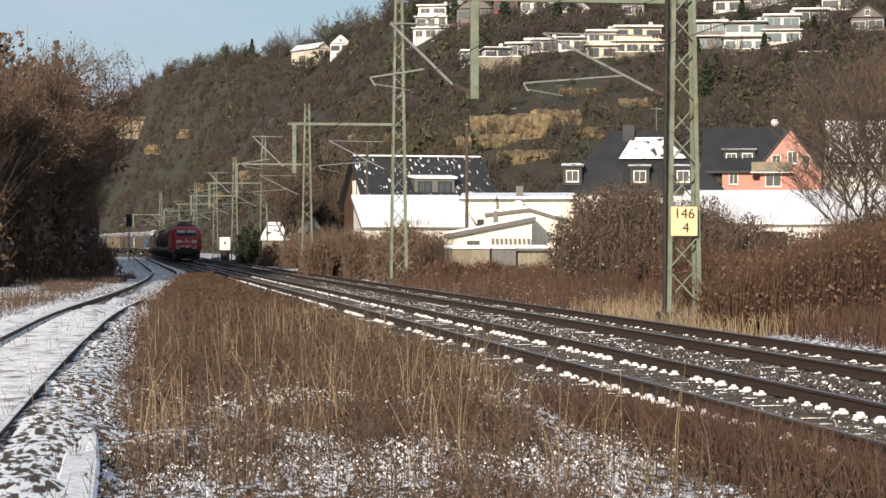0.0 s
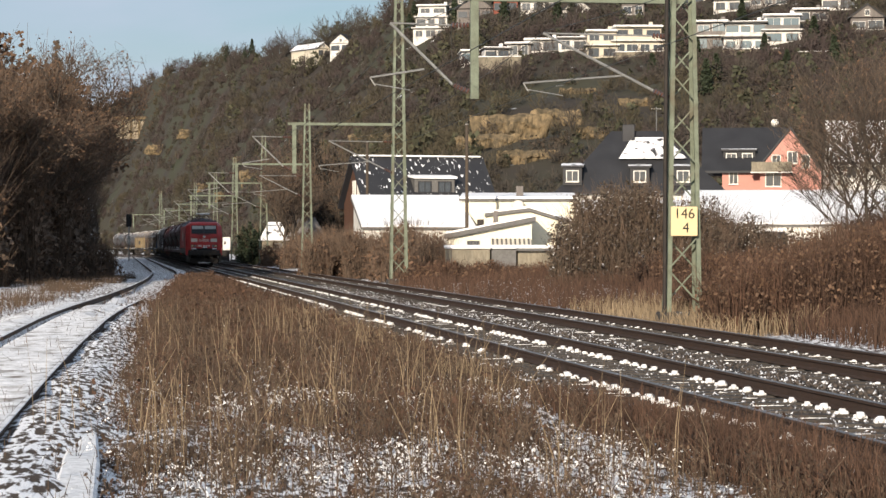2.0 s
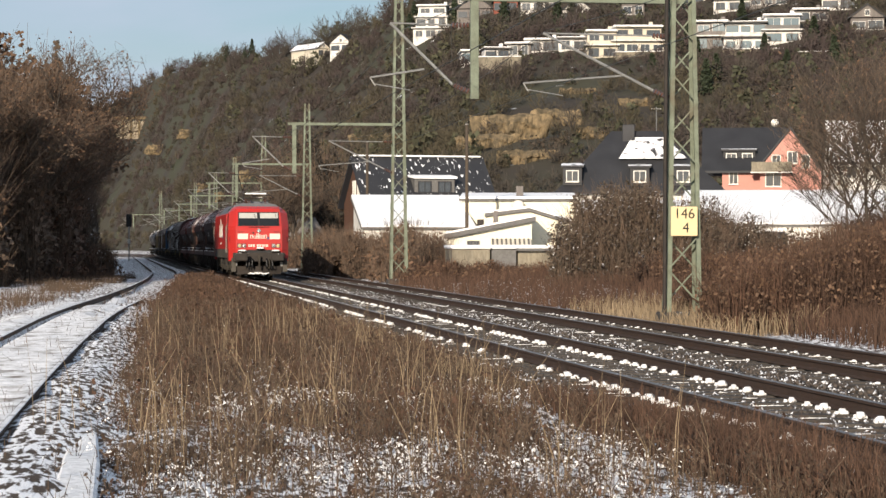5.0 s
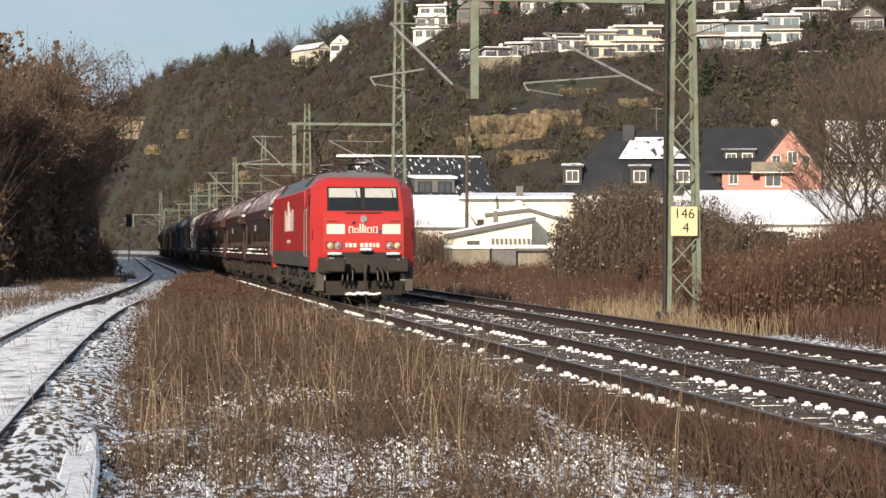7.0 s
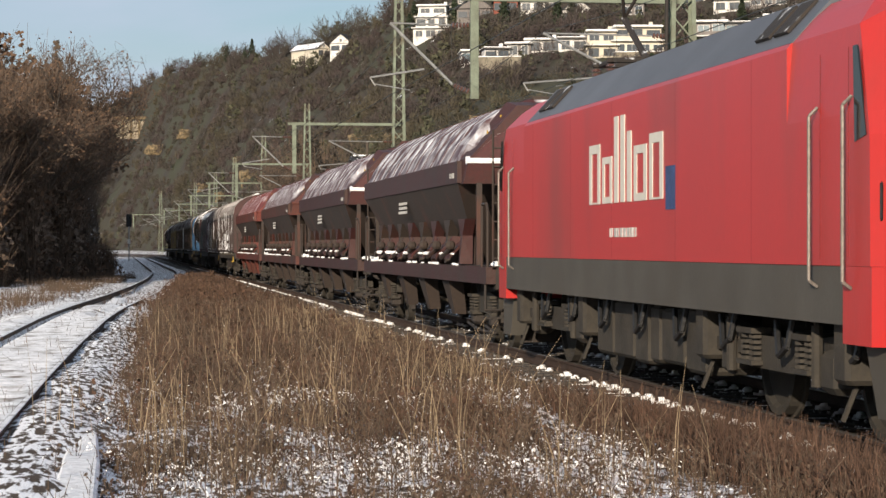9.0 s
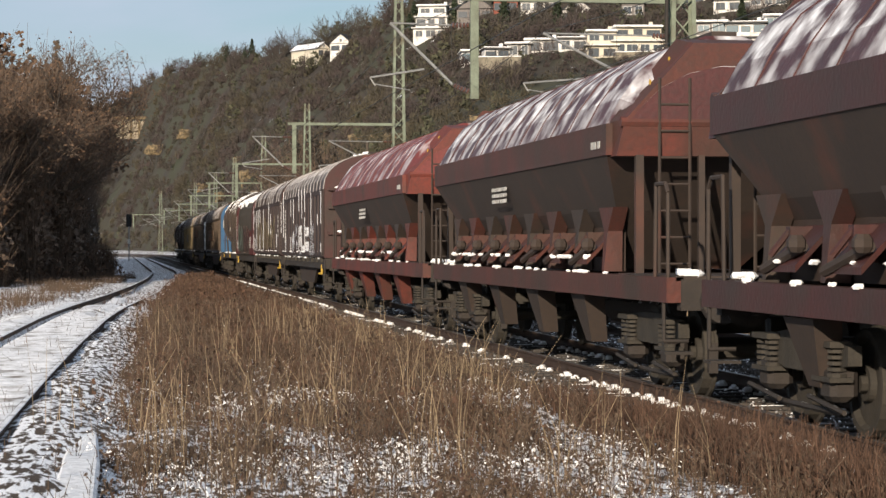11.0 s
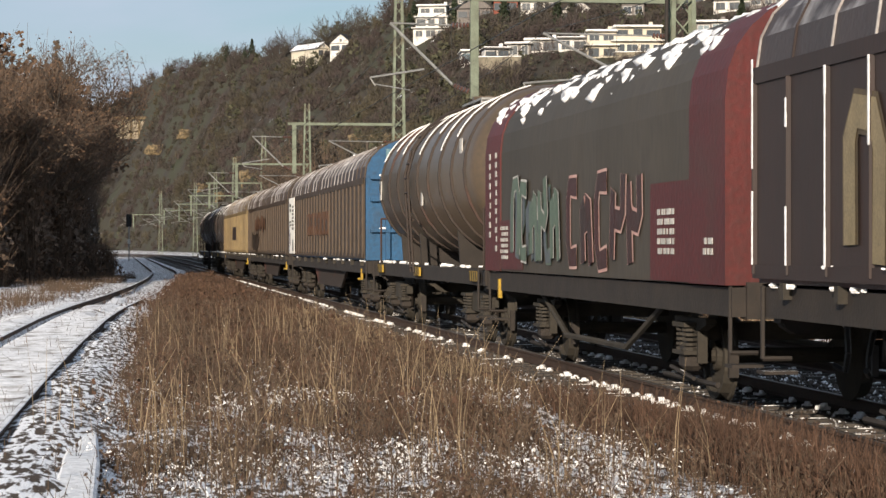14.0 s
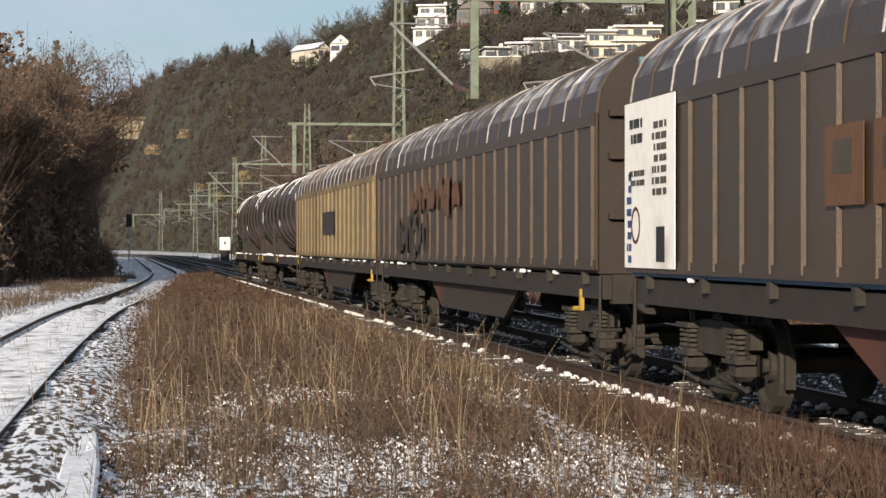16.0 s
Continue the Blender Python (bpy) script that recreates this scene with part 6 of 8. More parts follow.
    m = thing("house", "large slate mansard house with snow on its roof and white dormers", "house", pose(x, y, 0, 0, 0, facing(0.0885)))
    part("wall", Shape().box((0, 5, 3.2), (14.5, 10, 8.2)), M_WHITE, m)
    part("mansard", Shape().loft([[(-8.4, -0.8, 6.6), (8.2, -0.8, 6.6), (8.2, 10.8, 6.6), (-8.4, 10.8, 6.6)], [(-5.4, 2.0, 9.9), (4.8, 2.0, 9.9), (4.8, 8.6, 9.9), (-5.4, 8.6, 9.9)], [(-3.0, 4.8, 12.8), (1.9, 4.8, 12.8), (1.9, 6.2, 12.8), (-3.0, 6.2, 12.8)]]), M_SLATEDRY, m, "steep dark slate roof")
    part("roof_snow", Shape().loft([[(-2.2, 1.62, 9.95), (4.3, 1.62, 9.95), (2.2, 4.1, 12.1), (-1.0, 4.1, 12.1)], [(-2.2, 1.5, 10.0), (4.3, 1.5, 10.0), (2.2, 3.98, 12.15), (-1.0, 3.98, 12.15)]]), M_SLATESNOW, m, "patch of snow on the upper roof")
    part("eaves_snow", Shape().box((1.2, -0.75, 6.75), (11.5, 0.5, 0.22)), M_SLATESNOW, m)
    for xx, z in ((-6.6, 7.6), (-0.2, 7.55), (3.9, 7.55)):
        dormer(m, xx, -0.35, z - 0.2, 1.8, 1.7, 2.6, M_SLATEDRY, M_SLATESNOW)
    part("chimney", Shape().bevel_box((-1.3, 4.3, 12.4), (1.2, 1.0, 2.0), 0.05), M_SLATEDRY, m)
    part("antenna", Shape().tube((1.4, 5.4, 12.6), (1.4, 5.4, 15.2), 0.03, 5).tube((0.9, 5.4, 15.0), (1.9, 5.4, 15.0), 0.02, 4), M_STEEL, m)
    # salmon house with cross gable
    x, y = site(0.1385, 240)
    p = thing("house", "salmon-pink house with dark roof, balcony and white windows", "house", pose(x, y, 0, 0, 0, facing(0.1385)))
    part("wall", Shape().extrude_x(((0, -1), (9, -1), (9, 10.0), (4.5, 14.2), (0, 10.0)), -3.4, 3.6), M_PINK, p)
    for q, sec in ((0, ((4.5, 14.5), (-0.7, 9.65), (-0.7, 9.4), (4.5, 14.25))), (1, ((4.5, 14.5), (9.7, 9.65), (9.7, 9.4), (4.5, 14.25)))):
        part("roof", Shape().extrude_x(sec, -5.6, 3.9), M_SLATEDRY, p)
    dormer(p, -1.6, 0.9, 10.3, 3.4, 1.5, 2.6, M_SLATEDRY, M_SLATESNOW, 2)
    part("gable_wing", Shape().extrude_y(((0.6, -1), (7.0, -1), (7.0, 9.4), (3.8, 13.9), (0.6, 9.9)), -1.4, 4), M_PINK, p)
    for sec in (((3.8, 14.0), (0.2, 9.6), (0.2, 9.85), (3.8, 14.3)), ((3.8, 14.0), (7.5, 8.7), (7.5, 8.95), (3.8, 14.3))):
        part("roof", Shape().extrude_y(sec, -1.35, 4.5), M_SLATEDRY, p)
    for xx, z, ww, hh in ((2.3, 10.6, 0.9, 1.3), (5.4, 10.6, 0.8, 1.3), (4.0, 11.0, 1.0, 1.2)):
        window(p, xx, -1.42, z, ww, hh)
    for xx, z, ww, hh in ((-2.2, 9.0, 0.9, 1.5),):
        window(p, xx, -0.02, z, ww, hh)
    window(p, 2.0, -1.42, 8.9, 1.6, 1.9)
    part("balcony", Shape().box((1.8, -2.0, 10.0), (4.2, 1.2, 1.0)), M_CONC, p, "tan boarded balcony front")
    part("balcony_floor", Shape().box((1.8, -2.0, 9.4), (4.4, 1.3, 0.14)), M_WHITE, p)
    part("satellite_dish", Shape().tube((2.2, 4.5, 15.0), (2.15, 4.3, 15.05), 0.42, 16, 0.36), M_WHITE, p)
    part("dish_pole", Shape().tube((2.2, 4.6, 14.0), (2.2, 4.6, 15.0), 0.04, 5), M_STEEL, p)
    shed("depot", "long low depot under a smooth sheet of snow", 0.152, 165, 15.5, 14, 3.1, 5.75, M_WHITE, 0)
    shed("depot", "white flat depot beside the mansard house", 0.088, 168, 9.0, 8, 3.6, 4.9, M_WHITE, 0)
    # pale house behind the tree
    x, y = site(0.190, 235)
    k = thing("house", "pale house with a snow-covered gable roof", "house", pose(x, y, 0, 0, 0, facing(0.19) + 10))
    gable_walls(k, 8.5, 8, -1, 10.5, 14.5, M_WHITE)
    gable_roof(k, 8.5, 8, 10.5, 14.5, M_SLATESNOW, 0.5)
    for xx in (-2.6, 0, 2.6):
        window(k, xx, -4.02, 9.2, 1.0, 1.2)
    # small huts by the line
    for b, d, w, z, roof, lab in ((-0.0605, 225, 3.2, 2.6, M_GREYWALL, "small pale grey hut with a grey hipped roof"), (-0.075, 232, 2.6, 2.2, M_SLATESNOW, "small pale hut with snow on its roof")):
        x, y = site(b, d)
        q = thing("hut", lab, "hut", pose(x, y, 0, 0, 0, facing(b)))
        part("wall", Shape().bevel_box((0, 1.5, z / 2), (w, 3, z), 0.03), M_CONC, q)
        part("roof", Shape().loft([[(-w / 2 - 0.3, -0.3, z), (w / 2 + 0.3, -0.3, z), (w / 2 + 0.3, 3.3, z), (-w / 2 - 0.3, 3.3, z)], [(-w / 4, 1.0, z + 1.9), (w / 4, 1.0, z + 1.9), (w / 4, 2.0, z + 1.9), (-w / 4, 2.0, z + 1.9)]]), roof, q)
        part("door", Shape().box((0.4, -0.02, 0.95), (0.8, 0.06, 1.9)), M_FASCIA, q)
    # parked car under snow, half hidden by brush
    x, y = site(0.1355, 104)
    c = thing("parked_car", "parked car with its roof under snow behind brush", "car", pose(x, y, 0.05, 0, 0, facing(0.13) + 4))
    prof = ((-2.1, 0.35), (-2.15, 0.8), (-1.5, 0.95), (-0.9, 1.42), (0.9, 1.45), (1.75, 1.0), (2.1, 0.85), (2.1, 0.35))
    part("body", Shape().loft([[(a, yy, b * (0.97 if e else 1)) for a, b in prof] for yy, e in ((0, 1), (0.12, 0), (1.6, 0), (1.72, 1))]), M_ROOFGREY, c)
    part("roof_snow", Shape().loft([[(a, yy, b) for a, b in ((-1.6, 0.97), (-0.95, 1.43), (0.95, 1.47), (1.5, 1.2), (1.3, 1.45), (0.8, 1.66), (-0.9, 1.63), (-1.5, 1.25))] for yy in (0.05, 1.66)]), M_ROOFSNOW, c)
    for xx in (-1.3, 1.3):
        for yy in (0.05, 1.67):
            wh = part("wheel", Shape().tube((xx, yy - 0.1, 0.3), (xx, yy + 0.1, 0.3), 0.31, 16), M_BLACK, c)
            part("rim", Shape().tube((xx, yy - 0.11, 0.3), (xx, yy + 0.11, 0.3), 0.19, 12), M_STEEL, wh)
    part("side_window", Shape().loft([[(a, yy, b) for a, b in ((-1.15, 1.0), (-0.8, 1.36), (0.85, 1.38), (1.3, 1.02))] for yy in (-0.01, 0.01)]), M_GLASS, c)
    x, y = site(0.1465, 108)
    c = thing("parked_van", "dark parked van with a strip of snow on its roof", "van", pose(x, y, 0.1, 0, 0, facing(0.146)))
    part("body", Shape().bevel_box((0, 1, 1.25), (1.5, 1.8, 1.9), 0.15), M_BLACK, c)
    part("roof_snow", Shape().bevel_box((-0.1, 1, 2.26), (1.3, 1.7, 0.14), 0.05), M_ROOFSNOW, c)
    for xx in (-0.5, 0.5):
        part("wheel", Shape().tube((xx, 0.1, 0.3), (xx, 0.3, 0.3), 0.31, 14), M_BLACK, c)


CLEAR = []


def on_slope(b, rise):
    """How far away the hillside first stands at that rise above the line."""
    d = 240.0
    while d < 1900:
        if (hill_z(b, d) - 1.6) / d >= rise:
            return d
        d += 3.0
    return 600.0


def terrace_house(b, rise, w, storeys, wall, seed, glass=None, flat=True, yaw=0.0, label="white modern hillside house with flat snowy roof and terrace"):
    """A hillside house: stacked storeys, windows, slabs and parapets or a gable roof."""
    rng = random.Random(seed)
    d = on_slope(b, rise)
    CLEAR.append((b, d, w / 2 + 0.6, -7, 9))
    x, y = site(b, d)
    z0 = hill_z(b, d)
    h = thing("hill_house", label, "house", pose(x, y, z0 - 0.3, 0, 0, facing(b) + yaw), "houses on the hillside")
    z, dep = -3.0, 8.0
    for i in range(storeys):
        zt = 0.0 if i == 0 else z
        top = zt + 2.75
        set_back = 1.4 * i
        ww = w * (1.0 - 0.10 * i)
        part("storey", Shape().box((0, dep / 2 + set_back, (z + top) / 2), (ww, dep, top - z)), wall, h)
        n = max(2, int(ww / 2.6))
        for j in range(n):
            xx = -ww / 2 + ww * (j + 0.5) / n
            window(h, xx, set_back - 0.02, zt + 1.45, ww / n * rng.uniform(0.55, 0.9), rng.uniform(1.3, 2.0), M_FASCIA if (seed + i) % 2 else M_HWHITE, pane=(glass or M_PANE))
        if flat:
            part("roof_slab", Shape().bevel_box((0, dep / 2 + set_back - 0.5, top + 0.13), (ww + 0.8, dep + 1.4, 0.26), 0.04), M_HWHITE if seed % 3 else M_FASCIA, h)
        if i > 0 and rng.random() < 0.8:
            part("terrace_rail", Shape().box((0, set_back - 1.3, zt + 0.45), (ww, 0.08, 0.8)), wall if rng.random() < 0.6 else M_FASCIA, h)
        z = top + 0.26
    if flat:
        part("roof_snow", Shape().bevel_box((0, dep / 2 + 1.4 * (storeys - 1) - 0.4, z + 0.08), (w * (1 - 0.1 * (storeys - 1)) + 0.6, dep + 1.0, 0.16), 0.05), M_ROOFSNOW, h)
        part("chimney", Shape().bevel_box((w * 0.3, dep * 0.6 + 1.4 * storeys, z + 0.6), (0.8, 0.8, 1.6), 0.03), wall, h)
    else:
        ww = w * (1.0 - 0.10 * (storeys - 1))
        sb = 1.4 * (storeys - 1)
        part("gable", Shape().extrude_y(((-ww / 2, z), (ww / 2, z), (0, z + ww * 0.38)), sb + 0.05, sb + dep), wall, h)
        for q in (-1, 1):
            part("roof", Shape().extrude_y(((0, z + ww * 0.38 + 0.25), (q * (ww / 2 + 0.5), z - 0.1), (q * (ww / 2 + 0.5), z - 0.35), (0, z + ww * 0.38)), sb - 0.5, sb + dep + 0.4), M_SLATESNOW if q < 0 else M_SLATEDRY, h)
        window(h, 0, sb, z + 0.9, 0.9, 1.1)
    return h


def build_hill_houses():
    # bearing and rise as tangents, width in metres, storeys
    rows = ((-0.0055, 0.0920, 9.0, 3, M_HWHITE, None, True), (0.0141, 0.1001, 9.0, 1, M_GREYWALL, None, False), (0.0078, 0.1021, 7.0, 1, M_GREYWALL, None, False), (0.0279, 0.1041, 6.0, 1, M_REDROOF, None, False),
            (0.0128, 0.0814, 4.4, 1, M_HWHITE, M_PANEBLUE, True), (0.0241, 0.0820, 5.2, 1, M_HWHITE, None, True), (0.0337, 0.0845, 5.0, 1, M_GREYWALL, None, True), (0.0442, 0.0857, 7.0, 1, M_HWHITE, None, True),
            (0.0578, 0.0870, 6.0, 1, M_HWHITE, None, True), (0.0706, 0.0835, 6.4, 2, M_HCREAM, None, True), (0.0870, 0.0850, 10.5, 2, M_HCREAM, None, True), (0.0598, 0.1001, 6.5, 1, M_HWHITE, None, False),
            (0.0422, 0.1041, 8.5, 1, M_HWHITE, None, True), (0.1192, 0.0865, 6.8, 2, M_GREYWALL, M_PANEBLUE, True), (0.1347, 0.0865, 8.8, 2, M_HWHITE, M_PANEBLUE, True), (0.1511, 0.0890, 7.6, 2, M_HWHITE, M_PANEBLUE, True),
            (0.1637, 0.0995, 7.0, 1, M_GREYWALL, None, True), (0.1297, 0.1026, 9.0, 1, M_HWHITE, None, True), (0.1448, 0.1061, 8.0, 1, M_GREYWALL, None, True), (0.1762, 0.1041, 7.0, 1, M_HWHITE, None, True),
            (0.1888, 0.0945, 6.5, 1, M_GREYWALL, None, False), (0.1083, 0.1071, 8.0, 1, M_HWHITE, None, False), (0.0845, 0.1021, 5.0, 1, M_GREYWALL, None, False))
    for i, (b, rise, w, st, wall, gl, flat) in enumerate(rows):
        lab = {True: "pale modern hillside house with a flat snowy roof", False: "gabled hillside house with a dark snowy roof"}[flat]
        terrace_house(b, rise, w, st, wall, 100 + i, gl, flat, (i * 37 % 17) - 8, lab)
    for b, rise, w, wall, yw in ((-0.0590, 0.0835, 5.0, M_HCREAM, 35), (-0.0455, 0.0860, 7.5, M_HWHITE, -25), (-0.0530, 0.0842, 5.0, M_HCREAM, 30)):
        terrace_house(b, rise, w, 1, wall, 300 + int(w), None, False, yw, "gabled ridge-top house with a steep dark roof")
    # retaining walls on the slope
    for b, rise, w, hgt in ((0.0245, 0.0765, 9.5, 3.2), (0.088, 0.0838, 10, 0.9), (0.138, 0.0858, 12, 0.8), (0.1655, 0.0845, 6, 0.7)):
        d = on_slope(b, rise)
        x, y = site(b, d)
        t = thing("garden_wall", "pale stone garden wall on the hillside", "wall", pose(x, y, hill_z(b, d), 0, 0, facing(b) - 5))
        part("stonework", Shape().bevel_box((0, 0, hgt / 2 - 1), (w, 0.8, hgt + 2), 0.06), M_CONC, t)
        part("coping", Shape().bevel_box((0, 0, hgt + 0.06), (w + 0.2, 1.0, 0.14), 0.04), M_ROOFSNOW, t)
    # arcaded wall far up the valley
    b, rise = -0.1355, 0.0505
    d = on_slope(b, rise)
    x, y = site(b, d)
    sc = d / 1000.0
    CLEAR.append((b, d, 14 * sc, -60, 6))
    v = thing("arcade", "old sandstone arcade with tall pale arches in the hillside", "arcade", pose(x - 0.1 * 14, y - 14, 1.6 + rise * d - 3.0, 0, 0, facing(b) - 4))
    for i in range(7):
        s = Shape().box((-9.5 * sc + i * 3.6 * sc, 0, 3.6 * sc), (0.9 * sc, 1.6, 8.4 * sc))
        part("pier", s, M_ROCK, v)
        if i < 6:
            cx = -7.7 * sc + i * 3.6 * sc
            s = Shape().extrude_y([(cx + 1.36 * sc * q, zz * sc) for q, zz in ((-1, -1.0), (1, -1.0), (1, 5.6), (0.7, 6.7), (0, 7.2), (-0.7, 6.7), (-1, 5.6))], 0.2, 0.6)
            part("arch_panel", s, M_ARCH, v)
    part("parapet", Shape().box((1.3 * sc, 0, 8.2 * sc), (23 * sc, 2.0, 1.2 * sc)), M_ROCK, v)


# ---- plants ----
M_TWIG = mat("bare_twigs", (0.135, 0.092, 0.064), (0.095, 0.068, 0.050), 0.9, island=0.4, scale=2)
M_BARK = mat("grey_brown_bark", (0.10, 0.078, 0.06), (0.06, 0.048, 0.038), 0.95, scale=3, fine=20, stretch=(1, 1, 0.3), bump=0.6)
M_LEAFB = mat("withered_brown_leaves", (0.150, 0.086, 0.050), (0.105, 0.066, 0.043), 0.8, island=0.5, scale=1.2)
M_LEAFD = mat("dark_ivy_leaves", (0.105, 0.074, 0.052), (0.062, 0.050, 0.034), 0.6, island=0.6, scale=1.2, snow=0.24, snow_scale=5, snow_up=0.4)
M_LEAFM = mat("dull_brown_leaves", (0.165, 0.112, 0.078), (0.110, 0.080, 0.058), 0.8, island=0.6, scale=1.2)
M_LEAFK = mat("dark_bare_brushwood", (0.040, 0.032, 0.026), (0.030, 0.028, 0.020), 0.9, island=0.5, scale=1.2)
M_LEAFG = mat("dark_conifer_needles", (0.022, 0.034, 0.016), (0.03, 0.04, 0.02), 0.7, island=0.4, scale=1.0)
M_WEED = mat("dead_brown_weeds", (0.090, 0.053, 0.030), (0.057, 0.036, 0.022), 0.9, island=0.5, scale=0.5)
M_WEEDRED = mat("russet_dead_weeds", (0.090, 0.048, 0.030), (0.058, 0.034, 0.023), 0.9, island=0.5, scale=0.5)
M_WEEDTAN = mat("bleached_weed_stems", (0.148, 0.114, 0.082), (0.094, 0.072, 0.052), 0.9, island=0.5, scale=0.5)
M_WEEDGREY = mat("grey_brown_forbs", (0.104, 0.070, 0.046), (0.064, 0.045, 0.032), 0.9, island=0.5, scale=0.5)
M_STRAW = mat("bleached_straw", (0.29, 0.22, 0.14), (0.20, 0.15, 0.095), 0.85, island=0.3, scale=0.5)
M_SCRUB = mat("hillside_scrub", (0.066, 0.056, 0.046), (0.052, 0.044, 0.037), 0.95, island=0.3, scale=0.02)
M_SCRUBP = mat("hazy_purple_brushwood", (0.068, 0.051, 0.047), (0.054, 0.041, 0.038), 0.95, island=0.3, scale=0.02)
M_SCRUBY = mat("ochre_brushwood", (0.080, 0.066, 0.042), (0.062, 0.053, 0.034), 0.95, island=0.3, scale=0.02)
M_SCRUBD = mat("dark_hillside_thicket", (0.058, 0.043, 0.033), (0.045, 0.040, 0.026), 0.95, island=0.45, scale=0.02)
M_SCRUBG = mat("hillside_evergreens", (0.055, 0.058, 0.034), (0.07, 0.068, 0.04), 0.9, island=0.4, scale=0.02)


def quads(centres, along, across):
    """Flat blades: a quad for each centre, spanned by two half-axes."""
    v = np.stack([centres - along - across, centres + along - across, centres + along + across, centres - along + across], 1).reshape(-1, 3)
    return v, np.arange(len(v)).reshape(-1, 4)


def leaf_cloud(rs, centres, size, flat=1.0):
    n = len(centres)
    a = rs.normal(size=(n, 3)); a[:, 2] *= flat
    a /= np.linalg.norm(a, axis=1, keepdims=True) + 1e-9
    b = np.cross(a, rs.normal(size=(n, 3)))
    b /= np.linalg.norm(b, axis=1, keepdims=True) + 1e-9
    s = size * rs.uniform(0.5, 1.4, (n, 1))
    return quads(centres, a * s, b * s * 0.6)


def stalks(rs, base, height, lean, width):
    """Bent upright stalks of two quads each, tapering."""
    n = len(base)
    ang = rs.uniform(0, 2 * np.pi, n)
    dirv = np.stack([np.cos(ang), np.sin(ang), np.zeros(n)], 1)
    side_a = rs.uniform(-0.6, 0.6, n)
    side = np.stack([np.cos(side_a), np.sin(side_a), np.zeros(n)], 1) * width[:, None] * 0.5
    up = np.array([0, 0, 1.0])
    mid = base + up * (height * 0.55)[:, None] + dirv * (lean * height * 0.3)[:, None]
    top = base + up * height[:, None] * (1 - 0.25 * np.abs(lean))[:, None] + dirv * (lean * height)[:, None]
    v = np.stack([base - side, base + side, mid + side * 0.8, mid - side * 0.8, top + side * 0.35, top - side * 0.35], 1).reshape(-1, 3)
    i = np.arange(n)[:, None] * 6
    f = np.concatenate([i + np.array([[0, 1, 2, 3]]), i + np.array([[3, 2, 4, 5]])])
    return v, f


def merged(parts_list):
    vs, fs, o = [], [], 0
    for v, f in parts_list:
        vs.append(v); fs.append(f + o); o += len(v)
    return np.concatenate(vs), np.concatenate(fs)


def branch_tree(seed, height, spread, trunk_r, levels=4, up=0.5, n_twig=2600, twig_len=0.45):
    """Trunk and limbs as tapering tubes, and the places of the outer twigs."""
    rng = random.Random(seed)
    s = Shape()
    tips = []

    def grow(p, d, length, r, lev):
        steps = 3
        for i in range(steps):
            q = p + d * length / steps
            s.tube(p, q, r * (1 - 0.25 * i / steps), 6 if lev < 2 else 4, r * (1 - 0.25 * (i + 1) / steps), caps=False)
            if lev >= 2:
                tips.append((q, d))
            d = (d + Vector((rng.uniform(-0.22, 0.22), rng.uniform(-0.22, 0.22), rng.uniform(-0.02, 0.16)))).normalized()
            p = q
            if lev < levels and (i > 0 or lev > 0):
                for k in range(2 if lev else 3):
                    a = rng.uniform(0, 2 * math.pi)
                    e = (d * up + Vector((math.cos(a), math.sin(a), rng.uniform(-0.05, 0.5))) * spread).normalized()
                    grow(p, e, length * rng.uniform(0.48, 0.72), r * 0.52, lev + 1)
    grow(Vector((0, 0, -0.3)), Vector((0, 0, 1)), height * 0.45, trunk_r, 0)
    rs = np.random.RandomState(seed)
    pick = rs.randint(0, len(tips), n_twig)
    base = np.array([tips[i][0] for i in pick]) + rs.normal(size=(n_twig, 3)) * 0.12
    d = np.array([tips[i][1] for i in pick]) + rs.normal(size=(n_twig, 3)) * 0.55
    d[:, 2] += 0.25
    d /= np.linalg.norm(d, axis=1, keepdims=True)
    L = twig_len * rs.uniform(0.4, 1.3, (n_twig, 1))
    side = np.cross(d, rs.normal(size=(n_twig, 3)))
    side /= np.linalg.norm(side, axis=1, keepdims=True) + 1e-9
    return s, base, d, L, side, rs


def bare_tree(name, label, m, seed, height, spread, r, n_twig, leaves, leaf_size, leaf_mat, twig_w=0.014, group=""):
    t = thing(name, label, "tree", m, group)
    s, base, d, L, side, rs = branch_tree(seed, height, spread, r, 4, 0.55, n_twig, 0.5)
    part("trunk", s, M_BARK, t)
    v, f = quads(base + d * L * 0.5, d * L * 0.5, side * twig_w * 0.5)
    part("branchwork", raw_mesh("branchwork", v, f, M_TWIG), M_TWIG, t)
    if leaves:
        k = rs.randint(0, n_twig, leaves)
        v, f = leaf_cloud(rs, base[k] + d[k] * L[k] + rs.normal(size=(leaves, 3)) * 0.15, leaf_size)
        part("crown", raw_mesh("crown", v, f, leaf_mat), leaf_mat, t, "sparse crown of withered leaves")
    return t


